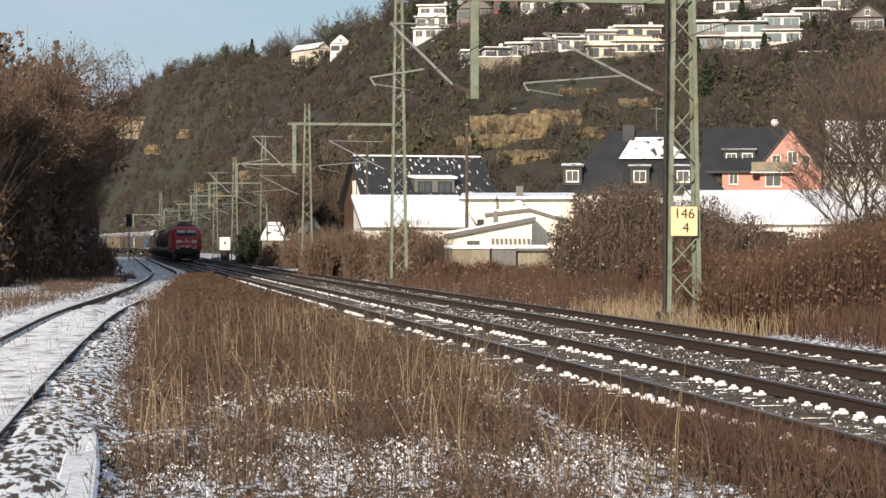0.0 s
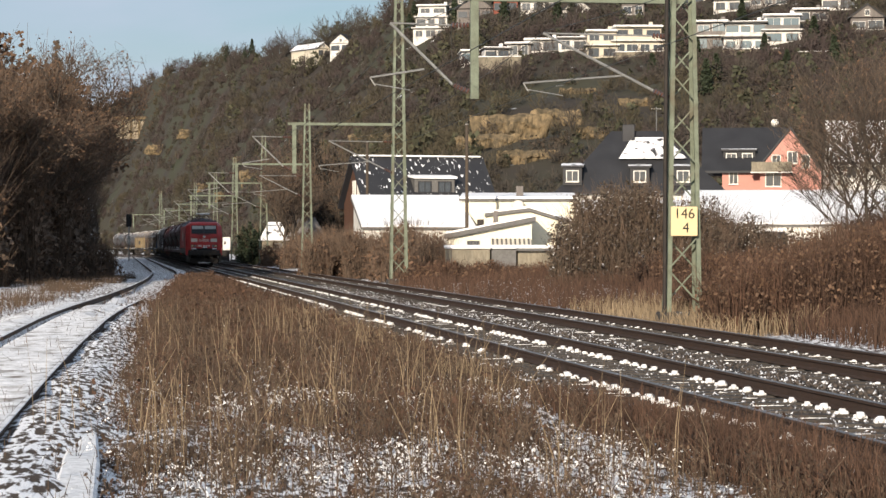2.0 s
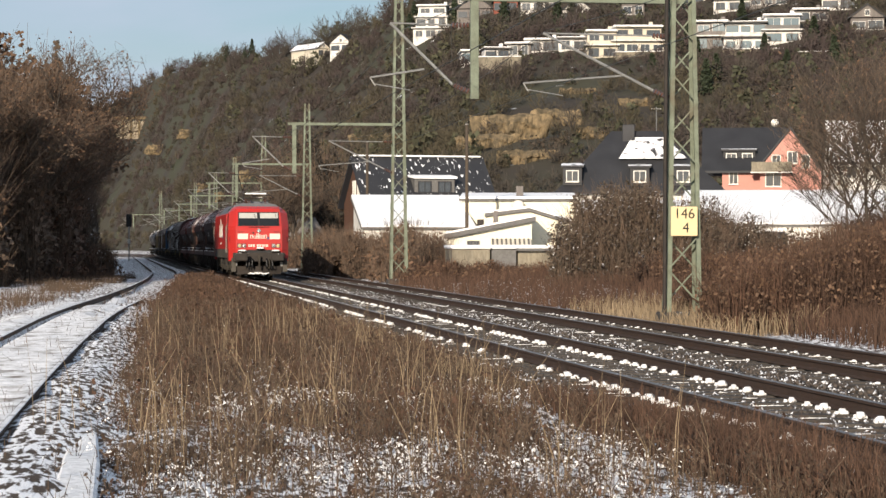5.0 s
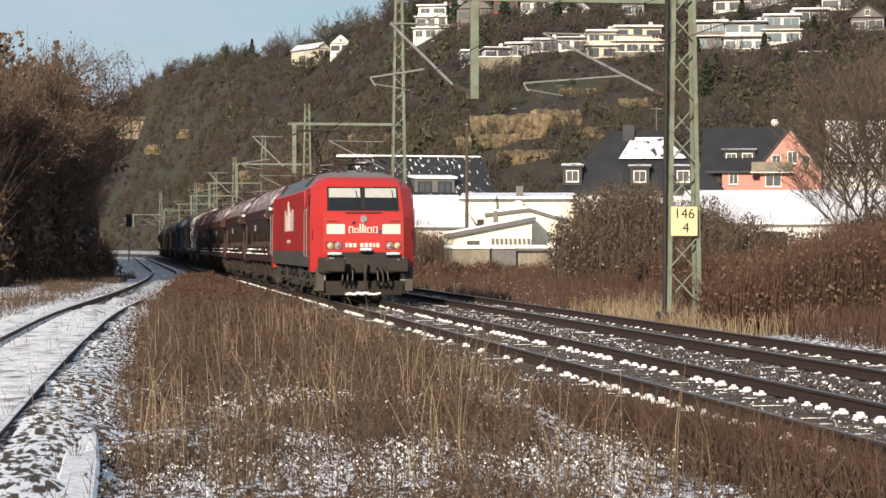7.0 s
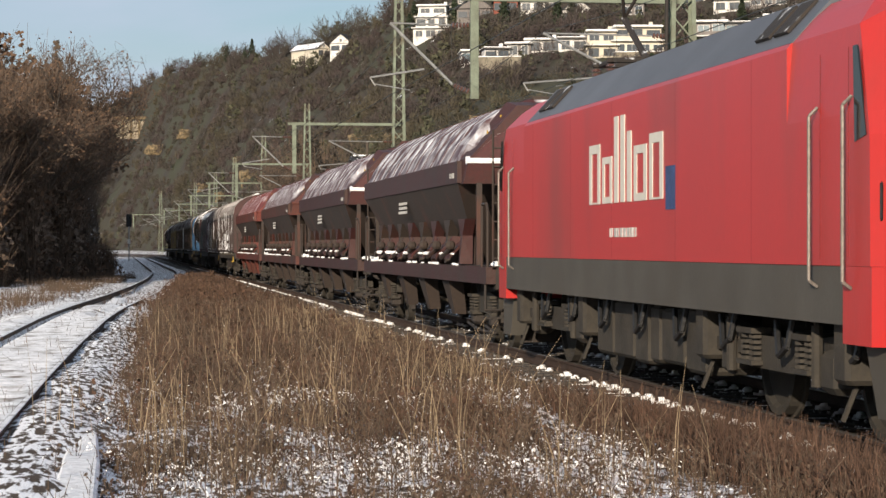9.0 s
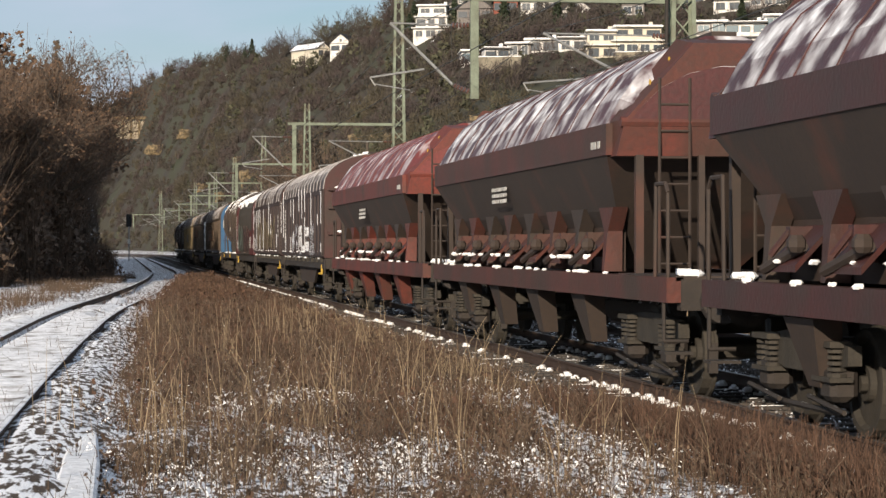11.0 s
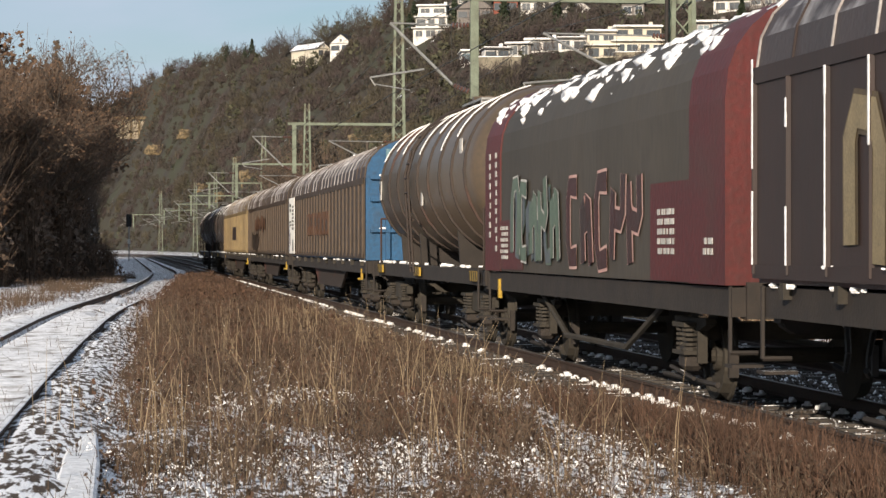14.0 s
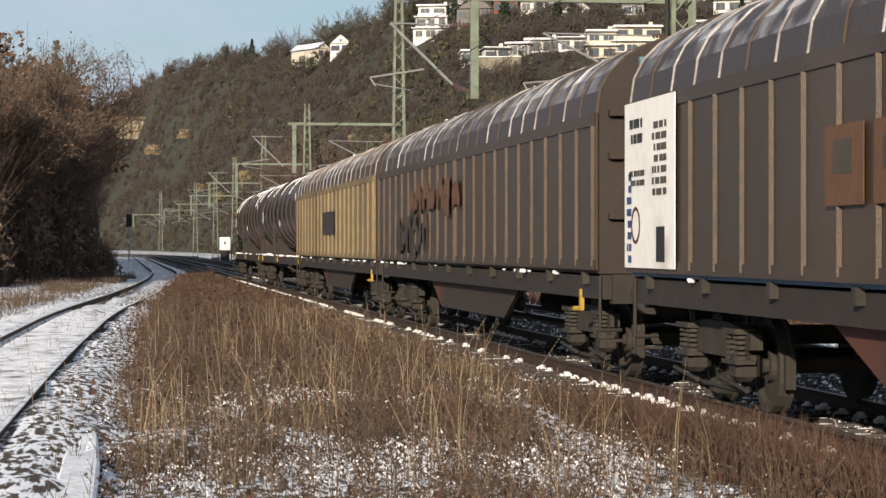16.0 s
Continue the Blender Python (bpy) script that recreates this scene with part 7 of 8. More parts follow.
def thicket(name, label, seed, blobs, n_leaf, leaf_size, leaf_mat, n_stem, stem_mat=None, cat="bush", stem_w=0.018):
    """A bush of many small leaves and stems filling uneven mounds: (x, y, z, rx, ry, rz)."""
    rs = np.random.RandomState(seed)
    t = thing(name, label, cat)
    bl = np.array(blobs)
    wgt = bl[:, 3] * bl[:, 4] * bl[:, 5]
    k = rs.choice(len(bl), n_leaf, p=wgt / wgt.sum())
    u = rs.normal(size=(n_leaf, 3))
    u /= np.linalg.norm(u, axis=1, keepdims=True)
    u *= rs.uniform(0.35, 1.0, (n_leaf, 1)) ** 0.5 * (1 + 0.18 * np.sin(u[:, :1] * 9 + u[:, 2:] * 7))
    c = bl[k, :3] + u * bl[k, 3:]
    c = c[c[:, 2] > -0.35]
    v, f = leaf_cloud(rs, c, leaf_size)
    part("foliage", raw_mesh("foliage", v, f, leaf_mat), leaf_mat, t)
    k = rs.choice(len(bl), n_stem, p=wgt / wgt.sum())
    base = bl[k, :3] + rs.uniform(-0.7, 0.7, (n_stem, 3)) * bl[k, 3:]
    base[:, 2] = np.maximum(-0.35, bl[k, 2] - bl[k, 5] * rs.uniform(0.2, 1.0, n_stem))
    v, f = stalks(rs, base, bl[k, 5] * rs.uniform(0.7, 1.6, n_stem), rs.uniform(-0.5, 0.5, n_stem), np.full(n_stem, stem_w))
    part("undergrowth", raw_mesh("undergrowth", v, f, stem_mat or M_TWIG), stem_mat or M_TWIG, t)
    return t


def ground_z(x, y):
    return -0.42 + (0.20 if -6.5 < x < 4.8 else 0.0)


def build_plants():
    rs = np.random.RandomState(5)
    # trees and thicket beside the siding
    spots = ((-9.0, 100, 10.2), (-6.6, 108, 9.6), (-4.6, 117, 11.0), (-3.6, 126, 12.2), (-3.4, 136, 10.5), (-8.2, 122, 11.5), (-11.5, 112, 11.5), (-6.0, 140, 12.0))
    for i, (x, y, h) in enumerate(spots):
        bare_tree("tree", "bare brown tree with a few withered leaves beside the siding", pose(x, y, -0.4, 0, 0, i * 47), 50 + i, h * 1.14, 0.62, 0.16, 8200, 4600, 0.055, M_LEAFB, 0.018, "trees beside the siding")
    blobs = [(-10.5, 98, 2.2, 2.6, 4, 4.5), (-7.4, 104, 2.0, 2.4, 4, 4.8), (-5.4, 112, 2.2, 2.1, 4, 5.2), (-4.0, 121, 2.0, 2.0, 4, 5.6), (-3.6, 131, 2.2, 1.6, 4, 5.4), (-3.2, 142, 1.8, 1.3, 5, 4.6), (-7.5, 120, 3.4, 3.0, 5, 6.0), (-5.0, 135, 3.6, 2.6, 5, 6.0)]
    thicket("thicket", "dense dark brown thicket beside the siding", 61, blobs, 30000, 0.12, M_LEAFM, 5000, M_TWIG, "thicket", 0.03)
    thicket("thicket", "brown winter brush under the siding trees", 62, [(-8.0 + i * 0.95, 92 + i * 6.5, 0.3, 1.5, 3.0, 1.6) for i in range(8)], 9000, 0.07, M_LEAFB, 5000, M_TWIG, "thicket", 0.02)
    thicket("thicket", "sunlit brown upper growth of the siding thicket", 63, [(x, y, z + 2.0, rx, ry, rz * 0.75) for x, y, z, rx, ry, rz in blobs], 16000, 0.10, M_LEAFB, 6000, M_TWIG, "thicket", 0.025)
    # belt hidden behind the front trees, added to shade the far line
    for i in range(9):
        yy = 158 + i * 19
        bx = bend(yy)[0]
        bare_tree("tree", "bare brown tree of the hidden belt added to shade the line", pose(-6.0 - (i % 3) * 1.6 + bx, yy, -0.4, 0, 0, i * 53), 160 + i, 16.0, 0.40, 0.2, 3600, 5000, 0.2, M_LEAFB, 0.03, "trees beside the siding")
    thicket("thicket", "long hidden belt of dark brush, added to shade the line", 64, [(-5.0 - (i % 2) * 1.5 + bend(155 + i * 9)[0], 155 + i * 9, 4.4, 2.0, 6.5, 8.8 + (i % 3) * 1.2) for i in range(22)], 56000, 0.24, M_LEAFD, 3000, M_TWIG, "thicket", 0.05)
    # ivy-grown mound and brush beyond the far track
    thicket("ivy_bush", "ivy-covered bush with brown frosted leaves", 71, [(18.9, 88, 1.6, 1.5, 2.2, 2.1), (20.4, 89, 1.8, 1.5, 2.2, 2.2), (21.6, 90, 1.5, 1.5, 2.2, 2.4), (17.8, 87, 0.7, 1.1, 2, 1.4), (20.2, 87, 0.6, 2.4, 2, 1.6), (18.3, 88, 3.2, 0.5, 0.8, 0.6), (19.7, 89, 3.7, 0.6, 0.8, 0.5), (21.0, 89, 3.3, 0.7, 0.9, 0.9), (17.2, 87, 1.9, 0.5, 0.8, 0.7), (22.6, 89, 2.6, 0.7, 0.9, 0.8)], 34000, 0.042, M_LEAFD, 6000, M_TWIG)
    thicket("ivy_bush", "dark brown bush with frosted leaves before the depot", 72, [(24.4, 92, 1.6, 1.5, 2.2, 1.9), (26.4, 93, 1.3, 1.6, 2.2, 1.5), (28.6, 94, 0.9, 1.8, 2.2, 1.3), (31.0, 95, 0.6, 1.9, 2.4, 1.2), (23.6, 90, 0.8, 1.4, 2, 1.9)], 30000, 0.042, M_LEAFD, 6000, M_TWIG)
    thicket("brush", "russet brown brush along the railway", 73, [(*site(0.118 + i * 0.0062, 60 - (i % 3) * 4.0), 0.15 + 0.045 * i, 0.75, 2.2, 0.85 + 0.05 * i) for i in range(16)], 26000, 0.034, M_LEAFB, 15000, M_WEEDRED, "bush", 0.012)
    thicket("brush", "russet brown brush before the parked cars", 74, [(*site(0.094 + i * 0.0085, 78 + (i % 3) * 3), 0.25, 1.0, 2.2, 0.95 + 0.25 * (i % 2)) for i in range(14)], 16000, 0.045, M_LEAFB, 9000, M_WEEDRED, "bush", 0.016)
    thicket("brush", "brown brush below the garages", 75, [(14.9 + i * 0.55, 112 - i * 1.6 + (i % 2) * 3, 0.0, 1.0, 2.4, 0.55 + 0.15 * (i % 3)) for i in range(12)], 12000, 0.06, M_LEAFB, 9000, M_WEEDRED, "bush", 0.018)
    thicket("brush", "russet brown brush before the low white workshop", 78, [(*site(-0.056 + i * 0.0058, 136 + (i % 3) * 2.5), 0.5, 1.1, 2.4, 1.5 + 0.45 * (i % 2)) for i in range(10)], 14000, 0.06, M_LEAFB, 9000, M_TWIG, "bush", 0.02)
    thicket("brush", "brown brush beside the far masts", 76, [(14.8 + (i % 3) * 1.3, 122 + i * 8, 0.4, 1.4, 4.5, 1.5 + 0.5 * (i % 3)) for i in range(13)], 16000, 0.09, M_LEAFB, 7000, M_TWIG, "bush", 0.03)
    thicket("tall_brush", "tall bare brown shrubs with thin twigs", 77, [(*site(0.168 + i * 0.0055, 66 + (i % 3) * 3), 1.0 + 0.06 * i, 1.0, 2.0, 1.2 + 0.08 * i) for i in range(8)], 6000, 0.035, M_LEAFB, 5200, M_TWIG, "bush", 0.012)
    for i, (x, y, h) in enumerate(((*site(0.190, 64), 8.6), (*site(0.199, 70), 9.6), (*site(0.180, 78), 7.6), (*site(0.205, 60), 8.0))):
        bare_tree("tree", "bare tan shrub tree with fine twigs", pose(x, y, -0.2, 0, 0, i * 71), 90 + i, h, 0.50, 0.055, 1300, 420, 0.035, M_LEAFB, 0.009, "bare trees by the depot")
    # trees in the village
    for i, (b, d, h) in enumerate(((-0.0670, 205, 11.0), (-0.0640, 215, 12.0), (-0.0705, 228, 10.0))):
        x, y = site(b, d)
        bare_tree("tree", "tall bare tree beside the railway huts", pose(x, y, -0.3), 120 + i, h, 0.5, 0.16, 2600, 0, 0.1, M_LEAFB, 0.03, "bare trees by the huts")
    for b, d, h in ((-0.0865, 240, 3.9), (-0.0815, 236, 3.3)):
        x, y = site(b, d)
        thicket("evergreen_bush", "dark evergreen bush beside the line", int(d), [(x, y, 1.4, 1.3, 1.3, h * 0.62), (x + 0.5, y, 0.8, 1.3, 1.3, 1.8)], 6000, 0.11, M_LEAFG, 300)
    for i, (b, d, w, h) in enumerate(((-0.050, 235, 2.8, 10.0), (-0.060, 245, 3.2, 12.0), (-0.043, 228, 2.2, 6.0), (0.155, 232, 3.2, 5.0), (0.165, 228, 2.6, 4.2))):
        x, y = site(b, d)
        thicket("dark_bush", "dark winter bush among the houses", 140 + i, [(x, y, h * 0.5, w, w, h * 0.62), (x + w * 0.6, y, h * 0.4, w * 0.7, w, h * 0.45)], 9000, 0.15, M_LEAFK if b < 0 else M_LEAFD, 1400, M_TWIG, "bush", 0.04)


def build_hill_scrub():
    """Bare shrubs and small trees all over the slope, as fans of thin upright stems, and a few evergreens."""
    rs = np.random.RandomState(8)
    rng = random.Random(8)
    brown, green = {0: [], 1: [], 2: []}, []
    cols = list(zip(*HILL))
    for n in range(11500):
        b = rng.uniform(-0.16, 0.215)
        foot, ridge = (float(np.interp(b, cols[0], c)) for c in cols[1:3])
        u = rng.uniform(0.0, 1.05)
        d = foot + u * (ridge - foot)
        x, y = site(b, d)
        dens = noise.noise((x * 0.02, y * 0.02, 11))
        if b > 0.01 and 0.06 < u < 0.24 and dens < 0.2 and rng.random() < 0.55:
            continue
        if rng.random() > 0.72 + dens:
            continue
        if any(abs(b - b0) * d < w0 and lo < d - d0 < hi for b0, d0, w0, lo, hi in CLEAR):
            continue
        z = hill_z(b, d)
        h = rng.uniform(3.4, 6.0) if rng.random() < 0.22 else rng.uniform(1.2, 3.2)
        if d > 700:
            h *= 1.3
        if u > 0.94:
            h *= 1.35
        if rng.random() < 0.08 + 0.16 * max(0.0, dens):
            k = 60
            ang, rad = rs.uniform(0, 2 * np.pi, k), h * 0.45 * np.sqrt(rs.uniform(0, 1, k))
            zz = rs.uniform(0.05, 1.0, k) ** 0.8 * h
            c = np.stack([x + rad * np.cos(ang) * (1 - 0.7 * zz / h), y + rad * np.sin(ang) * (1 - 0.7 * zz / h), z - 0.3 + zz], 1)
            green.append((c, np.full(k, h)))
        else:
            # a rounded crown of fine twigs that spread up and out from the foot
            k = 84
            w = rs.normal(size=(k, 3))
            w[:, 2] = np.abs(w[:, 2]) + 0.15
            w /= np.linalg.norm(w, axis=1, keepdims=True)
            rad = rs.uniform(0.25, 1.0, (k, 1)) ** 0.6
            c = np.array([x, y, z - 0.3 + h * 0.18]) + w * rad * np.array([h * 0.46, h * 0.46, h * 0.80])
            t = w * 0.9 + np.array([0, 0, 0.5]) + rs.normal(size=(k, 3)) * 0.6
            t /= np.linalg.norm(t, axis=1, keepdims=True)
            # far left leans to purple-brown: distance haze put into the twig colour
            tone = noise.noise((x * 0.012, y * 0.012, 31)) + rng.uniform(-0.35, 0.35) + (0.10 if b < -0.06 else -0.05)
            brown[1 if tone > 0.18 else 2 if tone < -0.22 else 0].append((c, t * h * rs.uniform(0.07, 0.20, (k, 1)), np.full((k, 1), 0.018 + 0.00006 * d)))
    dark = []
    for n in range(5200):
        b = rng.uniform(-0.16, 0.215)
        foot, ridge = (float(np.interp(b, cols[0], q)) for q in cols[1:3])
        u = rng.uniform(0.0, 1.02)
        d = foot + u * (ridge - foot)
        x, y = site(b, d)
        if noise.noise((x * 0.028, y * 0.028, 21)) + 0.5 * noise.noise((x * 0.09, y * 0.09, 4)) < 0.12 + rng.uniform(-0.2, 0.2):
            continue
        if any(abs(b - b0) * d < w0 and lo < d - d0 < hi for b0, d0, w0, lo, hi in CLEAR):
            continue
        h = rng.uniform(1.2, 3.4) * (1.3 if d > 700 else 1.0)
        k = 70
        ang, rad = rs.uniform(0, 2 * np.pi, k), h * 0.75 * np.sqrt(rs.uniform(0, 1, k))
        zz = rs.uniform(0.0, 1.0, k) * h * (1 - 0.5 * (rad / (h * 0.75)) ** 2) * rs.uniform(0.6, 1.0, k)
        dark.append((np.stack([x + rad * np.cos(ang), y + rad * np.sin(ang), hill_z(b, d) - 0.3 + zz], 1), np.full(k, 0.09 + 0.0002 * d)))
    c, w = (np.concatenate([r[i] for r in dark]) for i in range(2))
    v, f = leaf_cloud(rs, c, w[:, None], 1.3)
    tagged(new("hill_thickets", raw_mesh("hill_thickets", v, f, M_SCRUBD)), "patches of dark tangled thicket on the hillside", "scrub", kind="stuff")
    for tone, m, lab in ((0, M_SCRUB, "bare grey-brown scrub and small trees covering the hillside"), (1, M_SCRUBP, "bare brushwood on the hillside, its purple-brown partly painted haze"), (2, M_SCRUBY, "ochre winter brush on the hillside")):
        c, t, w = (np.concatenate([r[i] for r in brown[tone]]) for i in range(3))
        side = np.cross(t, rs.normal(size=t.shape))
        side /= np.linalg.norm(side, axis=1, keepdims=True) + 1e-9
        v, f = quads(c, t, side * w)
        tagged(new("hill_scrub", raw_mesh("hill_scrub", v, f, m)), lab, "scrub", kind="stuff")
    c = np.concatenate([r[0] for r in green])
    h = np.concatenate([r[1] for r in green])
    v, f = leaf_cloud(rs, c, (0.08 + h * 0.055)[:, None], 0.8)
    tagged(new("hill_evergreens", raw_mesh("hill_evergreens", v, f, M_SCRUBG)), "scattered dark evergreens on the hillside", "scrub", kind="stuff")


def conifer(b, rise, height, seed):
    """An evergreen on the slope: trunk and drooping tiers of needles."""
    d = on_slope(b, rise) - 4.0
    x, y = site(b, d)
    t = thing("conifer", "dark evergreen tree between the hillside houses", "tree", pose(x, y, hill_z(b, d) - 0.2), "evergreens among the houses")
    part("trunk", Shape().tube((0, 0, -0.3), (0, 0, height * 0.92), 0.14, 6, 0.03), M_BARK, t)
    rs = np.random.RandomState(seed)
    k = 900
    zz = rs.uniform(0.06, 1.0, k)
    rad = height * 0.27 * (1 - zz) ** 0.8 * rs.uniform(0.3, 1.1, k) * (0.8 + 0.2 * np.sin(zz * 40)) + 0.1
    ang = rs.uniform(0, 2 * np.pi, k)
    v, f = leaf_cloud(rs, np.stack([rad * np.cos(ang), rad * np.sin(ang), zz * height], 1), 0.24, 0.5)
    part("crown", raw_mesh("crown", v, f, M_LEAFG), M_LEAFG, t)


def build_conifers():
    # bearing and rise as tangents, height in metres
    for i, (b, rise, h) in enumerate(((0.0270, 0.0985, 7.5), (0.0510, 0.0965, 7.5), (0.0575, 0.1000, 6.5), (0.0400, 0.0960, 4.5), (0.1430, 0.0855, 4.6), (0.1130, 0.0800, 6.0), (0.1170, 0.0700, 6.5), (0.1215, 0.0740, 5.0),
                                     (0.1650, 0.0900, 6.0), (0.1090, 0.0900, 5.0), (0.0050, 0.1010, 6.0), (-0.0130, 0.1000, 6.0), (-0.0150, 0.0960, 5.0), (-0.0960, 0.0810, 9.0), (-0.0850, 0.0830, 9.0), (-0.0880, 0.0815, 7.0),
                                     (0.1530, 0.0790, 4.5), (0.0930, 0.0780, 4.0), (0.1740, 0.0830, 5.0), (0.1330, 0.1000, 5.0), (0.0160, 0.0890, 4.5))):
        conifer(b, rise, h, 400 + i)


def build_rocks():
    """Bare sandstone faces in the old quarry slope."""
    rng = random.Random(19)
    rows = ((0.030, 0.046, 12, 9), (0.022, 0.040, 8, 7), (0.050, 0.052, 9, 7), (0.060, 0.066, 8, 4), (0.087, 0.060, 7, 5), (0.038, 0.034, 9, 6), (0.012, 0.043, 5, 4), (-0.034, 0.046, 7, 3.5), (-0.050, 0.043, 6, 4), (-0.085, 0.030, 7, 5), (-0.097, 0.022, 6, 3),
            (-0.112, 0.0500, 12, 4), (-0.125, 0.043, 16, 5), (-0.09, 0.038, 5, 3), (0.068, 0.0465, 7, 5), (-0.020, 0.047, 5, 3), (-0.105, 0.026, 7, 3))
    for b, rise, w, h in rows:
        w, h = w * 0.95, h * 1.0
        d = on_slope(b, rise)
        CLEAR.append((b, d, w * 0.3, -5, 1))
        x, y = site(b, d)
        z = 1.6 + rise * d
        t = thing("rock_face", "weathered yellow sandstone outcrop in the slope", "rock", pose(x, y, z, 0, 0, facing(b)), "sandstone outcrops")
        s = Shape()
        nx, nz = 54, 30
        loops = []
        for j in range(nz + 1):
            v = j / nz
            lp = []
            for i in range(nx + 1):
                u = i / nx * 2 - 1
                edge = max(0.0, (1 - u * u) * (1 - (2 * v - 1) ** 2)) ** 0.6 * (0.75 + 0.7 * noise.noise((u * 2.2 + b * 70, v * 2.6, 9.1)))
                ledge = (v * 5 + 0.6 * noise.noise((u * 2, v, b * 60))) % 1.0
                bump = noise.noise((u * 3 + b * 90, v * 4, 1.3)) * 1.3 + noise.noise((u * 9 + b * 90, v * 5, 5.3)) * 0.9 + noise.noise((u * 22 + b * 90, v * 9, 2.3)) * 0.5 + (0.5 - ledge) * 0.7
                lp.append((u * w / 2 * (1 + 0.1 * math.sin(v * 5 + b * 100)), 2.2 - edge * 2.6 - bump * edge + v * h * 0.30, (v - 0.5) * h + 0.4 * noise.noise((u * 4, b * 50, v))))
            loops.append(lp)
        s.loft(loops, caps=False, closed=False)
        part("rock", s, M_ROCK, t)


def build_weeds():
    """The dead weed field between siding and main line, and grasses beyond."""
    rs = np.random.RandomState(3)

    def field(n, x0, x1, y0, y1, power=1.0):
        y = y0 + (y1 - y0) * rs.uniform(0, 1, n) ** power
        x = x0(y) + (x1(y) - x0(y)) * rs.uniform(0, 1, n)
        z = np.array([ground_z(a, b) for a, b in zip(x, y)]) - 0.05
        return np.stack([x, y, z], 1)

    def clump(p, f=0.55, off=0.0):
        return np.array([noise.noise((a * f, b * f * 0.5, off)) + 0.45 * noise.noise((a * f * 3, b * f * 1.6, off + 5)) for a, b, _ in p])
    left = lambda y: np.interp(y, (10, 20, 60, 90, 130), (0.05, 0.1, 1.0, 2.6, 4.2)) - 0.75 * rs.uniform(0, 1, len(y)) ** 3
    right = lambda y: np.interp(y, (12, 24, 32), (5.7, 5.5, 5.2))
    def snowy(p):
        """Where the snow lies thick among the growth: broad patches near the foreground."""
        n = np.array([noise.noise((a * 0.75, b * 0.30, 17.0)) + 0.6 * noise.noise((a * 2.1, b * 0.9, 3.0)) for a, b, _ in p])
        return n + np.interp(p[:, 1], (13, 15, 24, 30, 45), (0.10, 0.16, 0.10, -0.25, -0.6)) + np.interp(p[:, 0], (0.2, 1.5, 4.2, 5.4), (-0.15, 0.05, 0.06, -0.3))
    # low mat of dead growth
    p = field(118000, left, right, 12.5, 120, 1.7)
    thin = snowy(p)
    p = p[(thin < 0.26) | (rs.uniform(0, 1, len(p)) < 0.45)]
    c = clump(p, 0.8) - 0.25 * (snowy(p) > 0.26)
    keep = c + rs.uniform(-0.35, 0.45, len(p)) > np.interp(p[:, 1], (13, 19, 26, 36), (0.10, 0.06, -0.12, -0.25))
    p, c = p[keep], c[keep]
    n = len(p)
    h = (0.20 + 0.30 * np.clip(c + 0.35, 0, 1)) * rs.uniform(0.5, 1.5, n) * np.interp(p[:, 0], (0, 1.5, 4.0, 5.2), (0.55, 1.0, 0.95, 0.8))
    h = h * np.where((p[:, 0] > 4.1) & (p[:, 1] < 23), 1.35, 1.0) * np.interp(p[:, 1], (13, 22, 40), (0.8, 0.95, 1.1))
    w = 0.0045 + 0.00016 * p[:, 1]
    v, f = stalks(rs, p, h, rs.uniform(-1.0, 1.0, n), w)
    fa = f.reshape(2, n, 4)
    pick = rs.uniform(0, 1, n)
    tan = pick < np.interp(p[:, 1], (14, 26, 45, 70), (0.34, 0.24, 0.08, 0.03)) * np.where(p[:, 0] < 1.0, 1.3, 1.0)
    red = (~tan) & (pick > np.interp(p[:, 1], (14, 30, 60), (0.72, 0.60, 0.50)))
    brn = ~(tan | red)
    tagged(new("weed_field", raw_mesh("weed_field", v, fa[:, brn].reshape(-1, 4), M_WEED)), "dense dead brown weeds and grass beside the tracks", "weeds", kind="stuff")
    tagged(new("russet_weeds", raw_mesh("russet_weeds", v, fa[:, red].reshape(-1, 4), M_WEEDRED)), "russet dead docks among the brown weeds", "weeds", kind="stuff")
    tagged(new("grey_weeds", raw_mesh("grey_weeds", v, fa[:, tan].reshape(-1, 4), M_WEEDTAN)), "bleached grey-tan dead stems among the weeds", "weeds", kind="stuff")
    # seed heads and withered bits
    k = rs.randint(0, n, 66000)
    cc = p[k] + np.stack([rs.normal(size=len(k)) * 0.07, rs.normal(size=len(k)) * 0.07, h[k] * rs.uniform(0.1, 1.0, len(k))], 1)
    v, f = leaf_cloud(rs, cc, (0.009 + 0.00020 * cc[:, 1:2]) * rs.uniform(0.6, 1.9, (len(cc), 1)), 1.0)
    tagged(new("withered_leaves", raw_mesh("withered_leaves", v, f, M_WEEDRED)), "curled withered leaves and seed heads on the weeds", "weeds", kind="stuff")
    # branched dead forbs with side twigs and brittle heads
    g = field(2300, left, right, 12.5, 60, 1.5)
    n3 = len(g)
    gh = rs.uniform(0.30, 0.72, n3) * np.interp(g[:, 0], (0, 1.5, 5.2), (0.8, 1.0, 0.85))
    gl = rs.uniform(-0.25, 0.25, n3)
    main = stalks(rs, g, gh, gl, 0.004 + 0.00012 * g[:, 1])
    tops = main[0].reshape(n3, 6, 3)
    t0, t1 = tops[:, 0:2].mean(1), tops[:, 4:6].mean(1)
    m3 = 7
    lv = rs.uniform(0.35, 0.95, (n3, m3, 1))
    start = t0[:, None] * (1 - lv) + t1[:, None] * lv
    az = rs.uniform(0, 2 * np.pi, (n3, m3))
    d3 = np.stack([np.cos(az), np.sin(az), rs.uniform(0.6, 1.6, (n3, m3))], 2)
    d3 *= (gh[:, None] * rs.uniform(0.06, 0.16, (n3, m3)))[:, :, None]
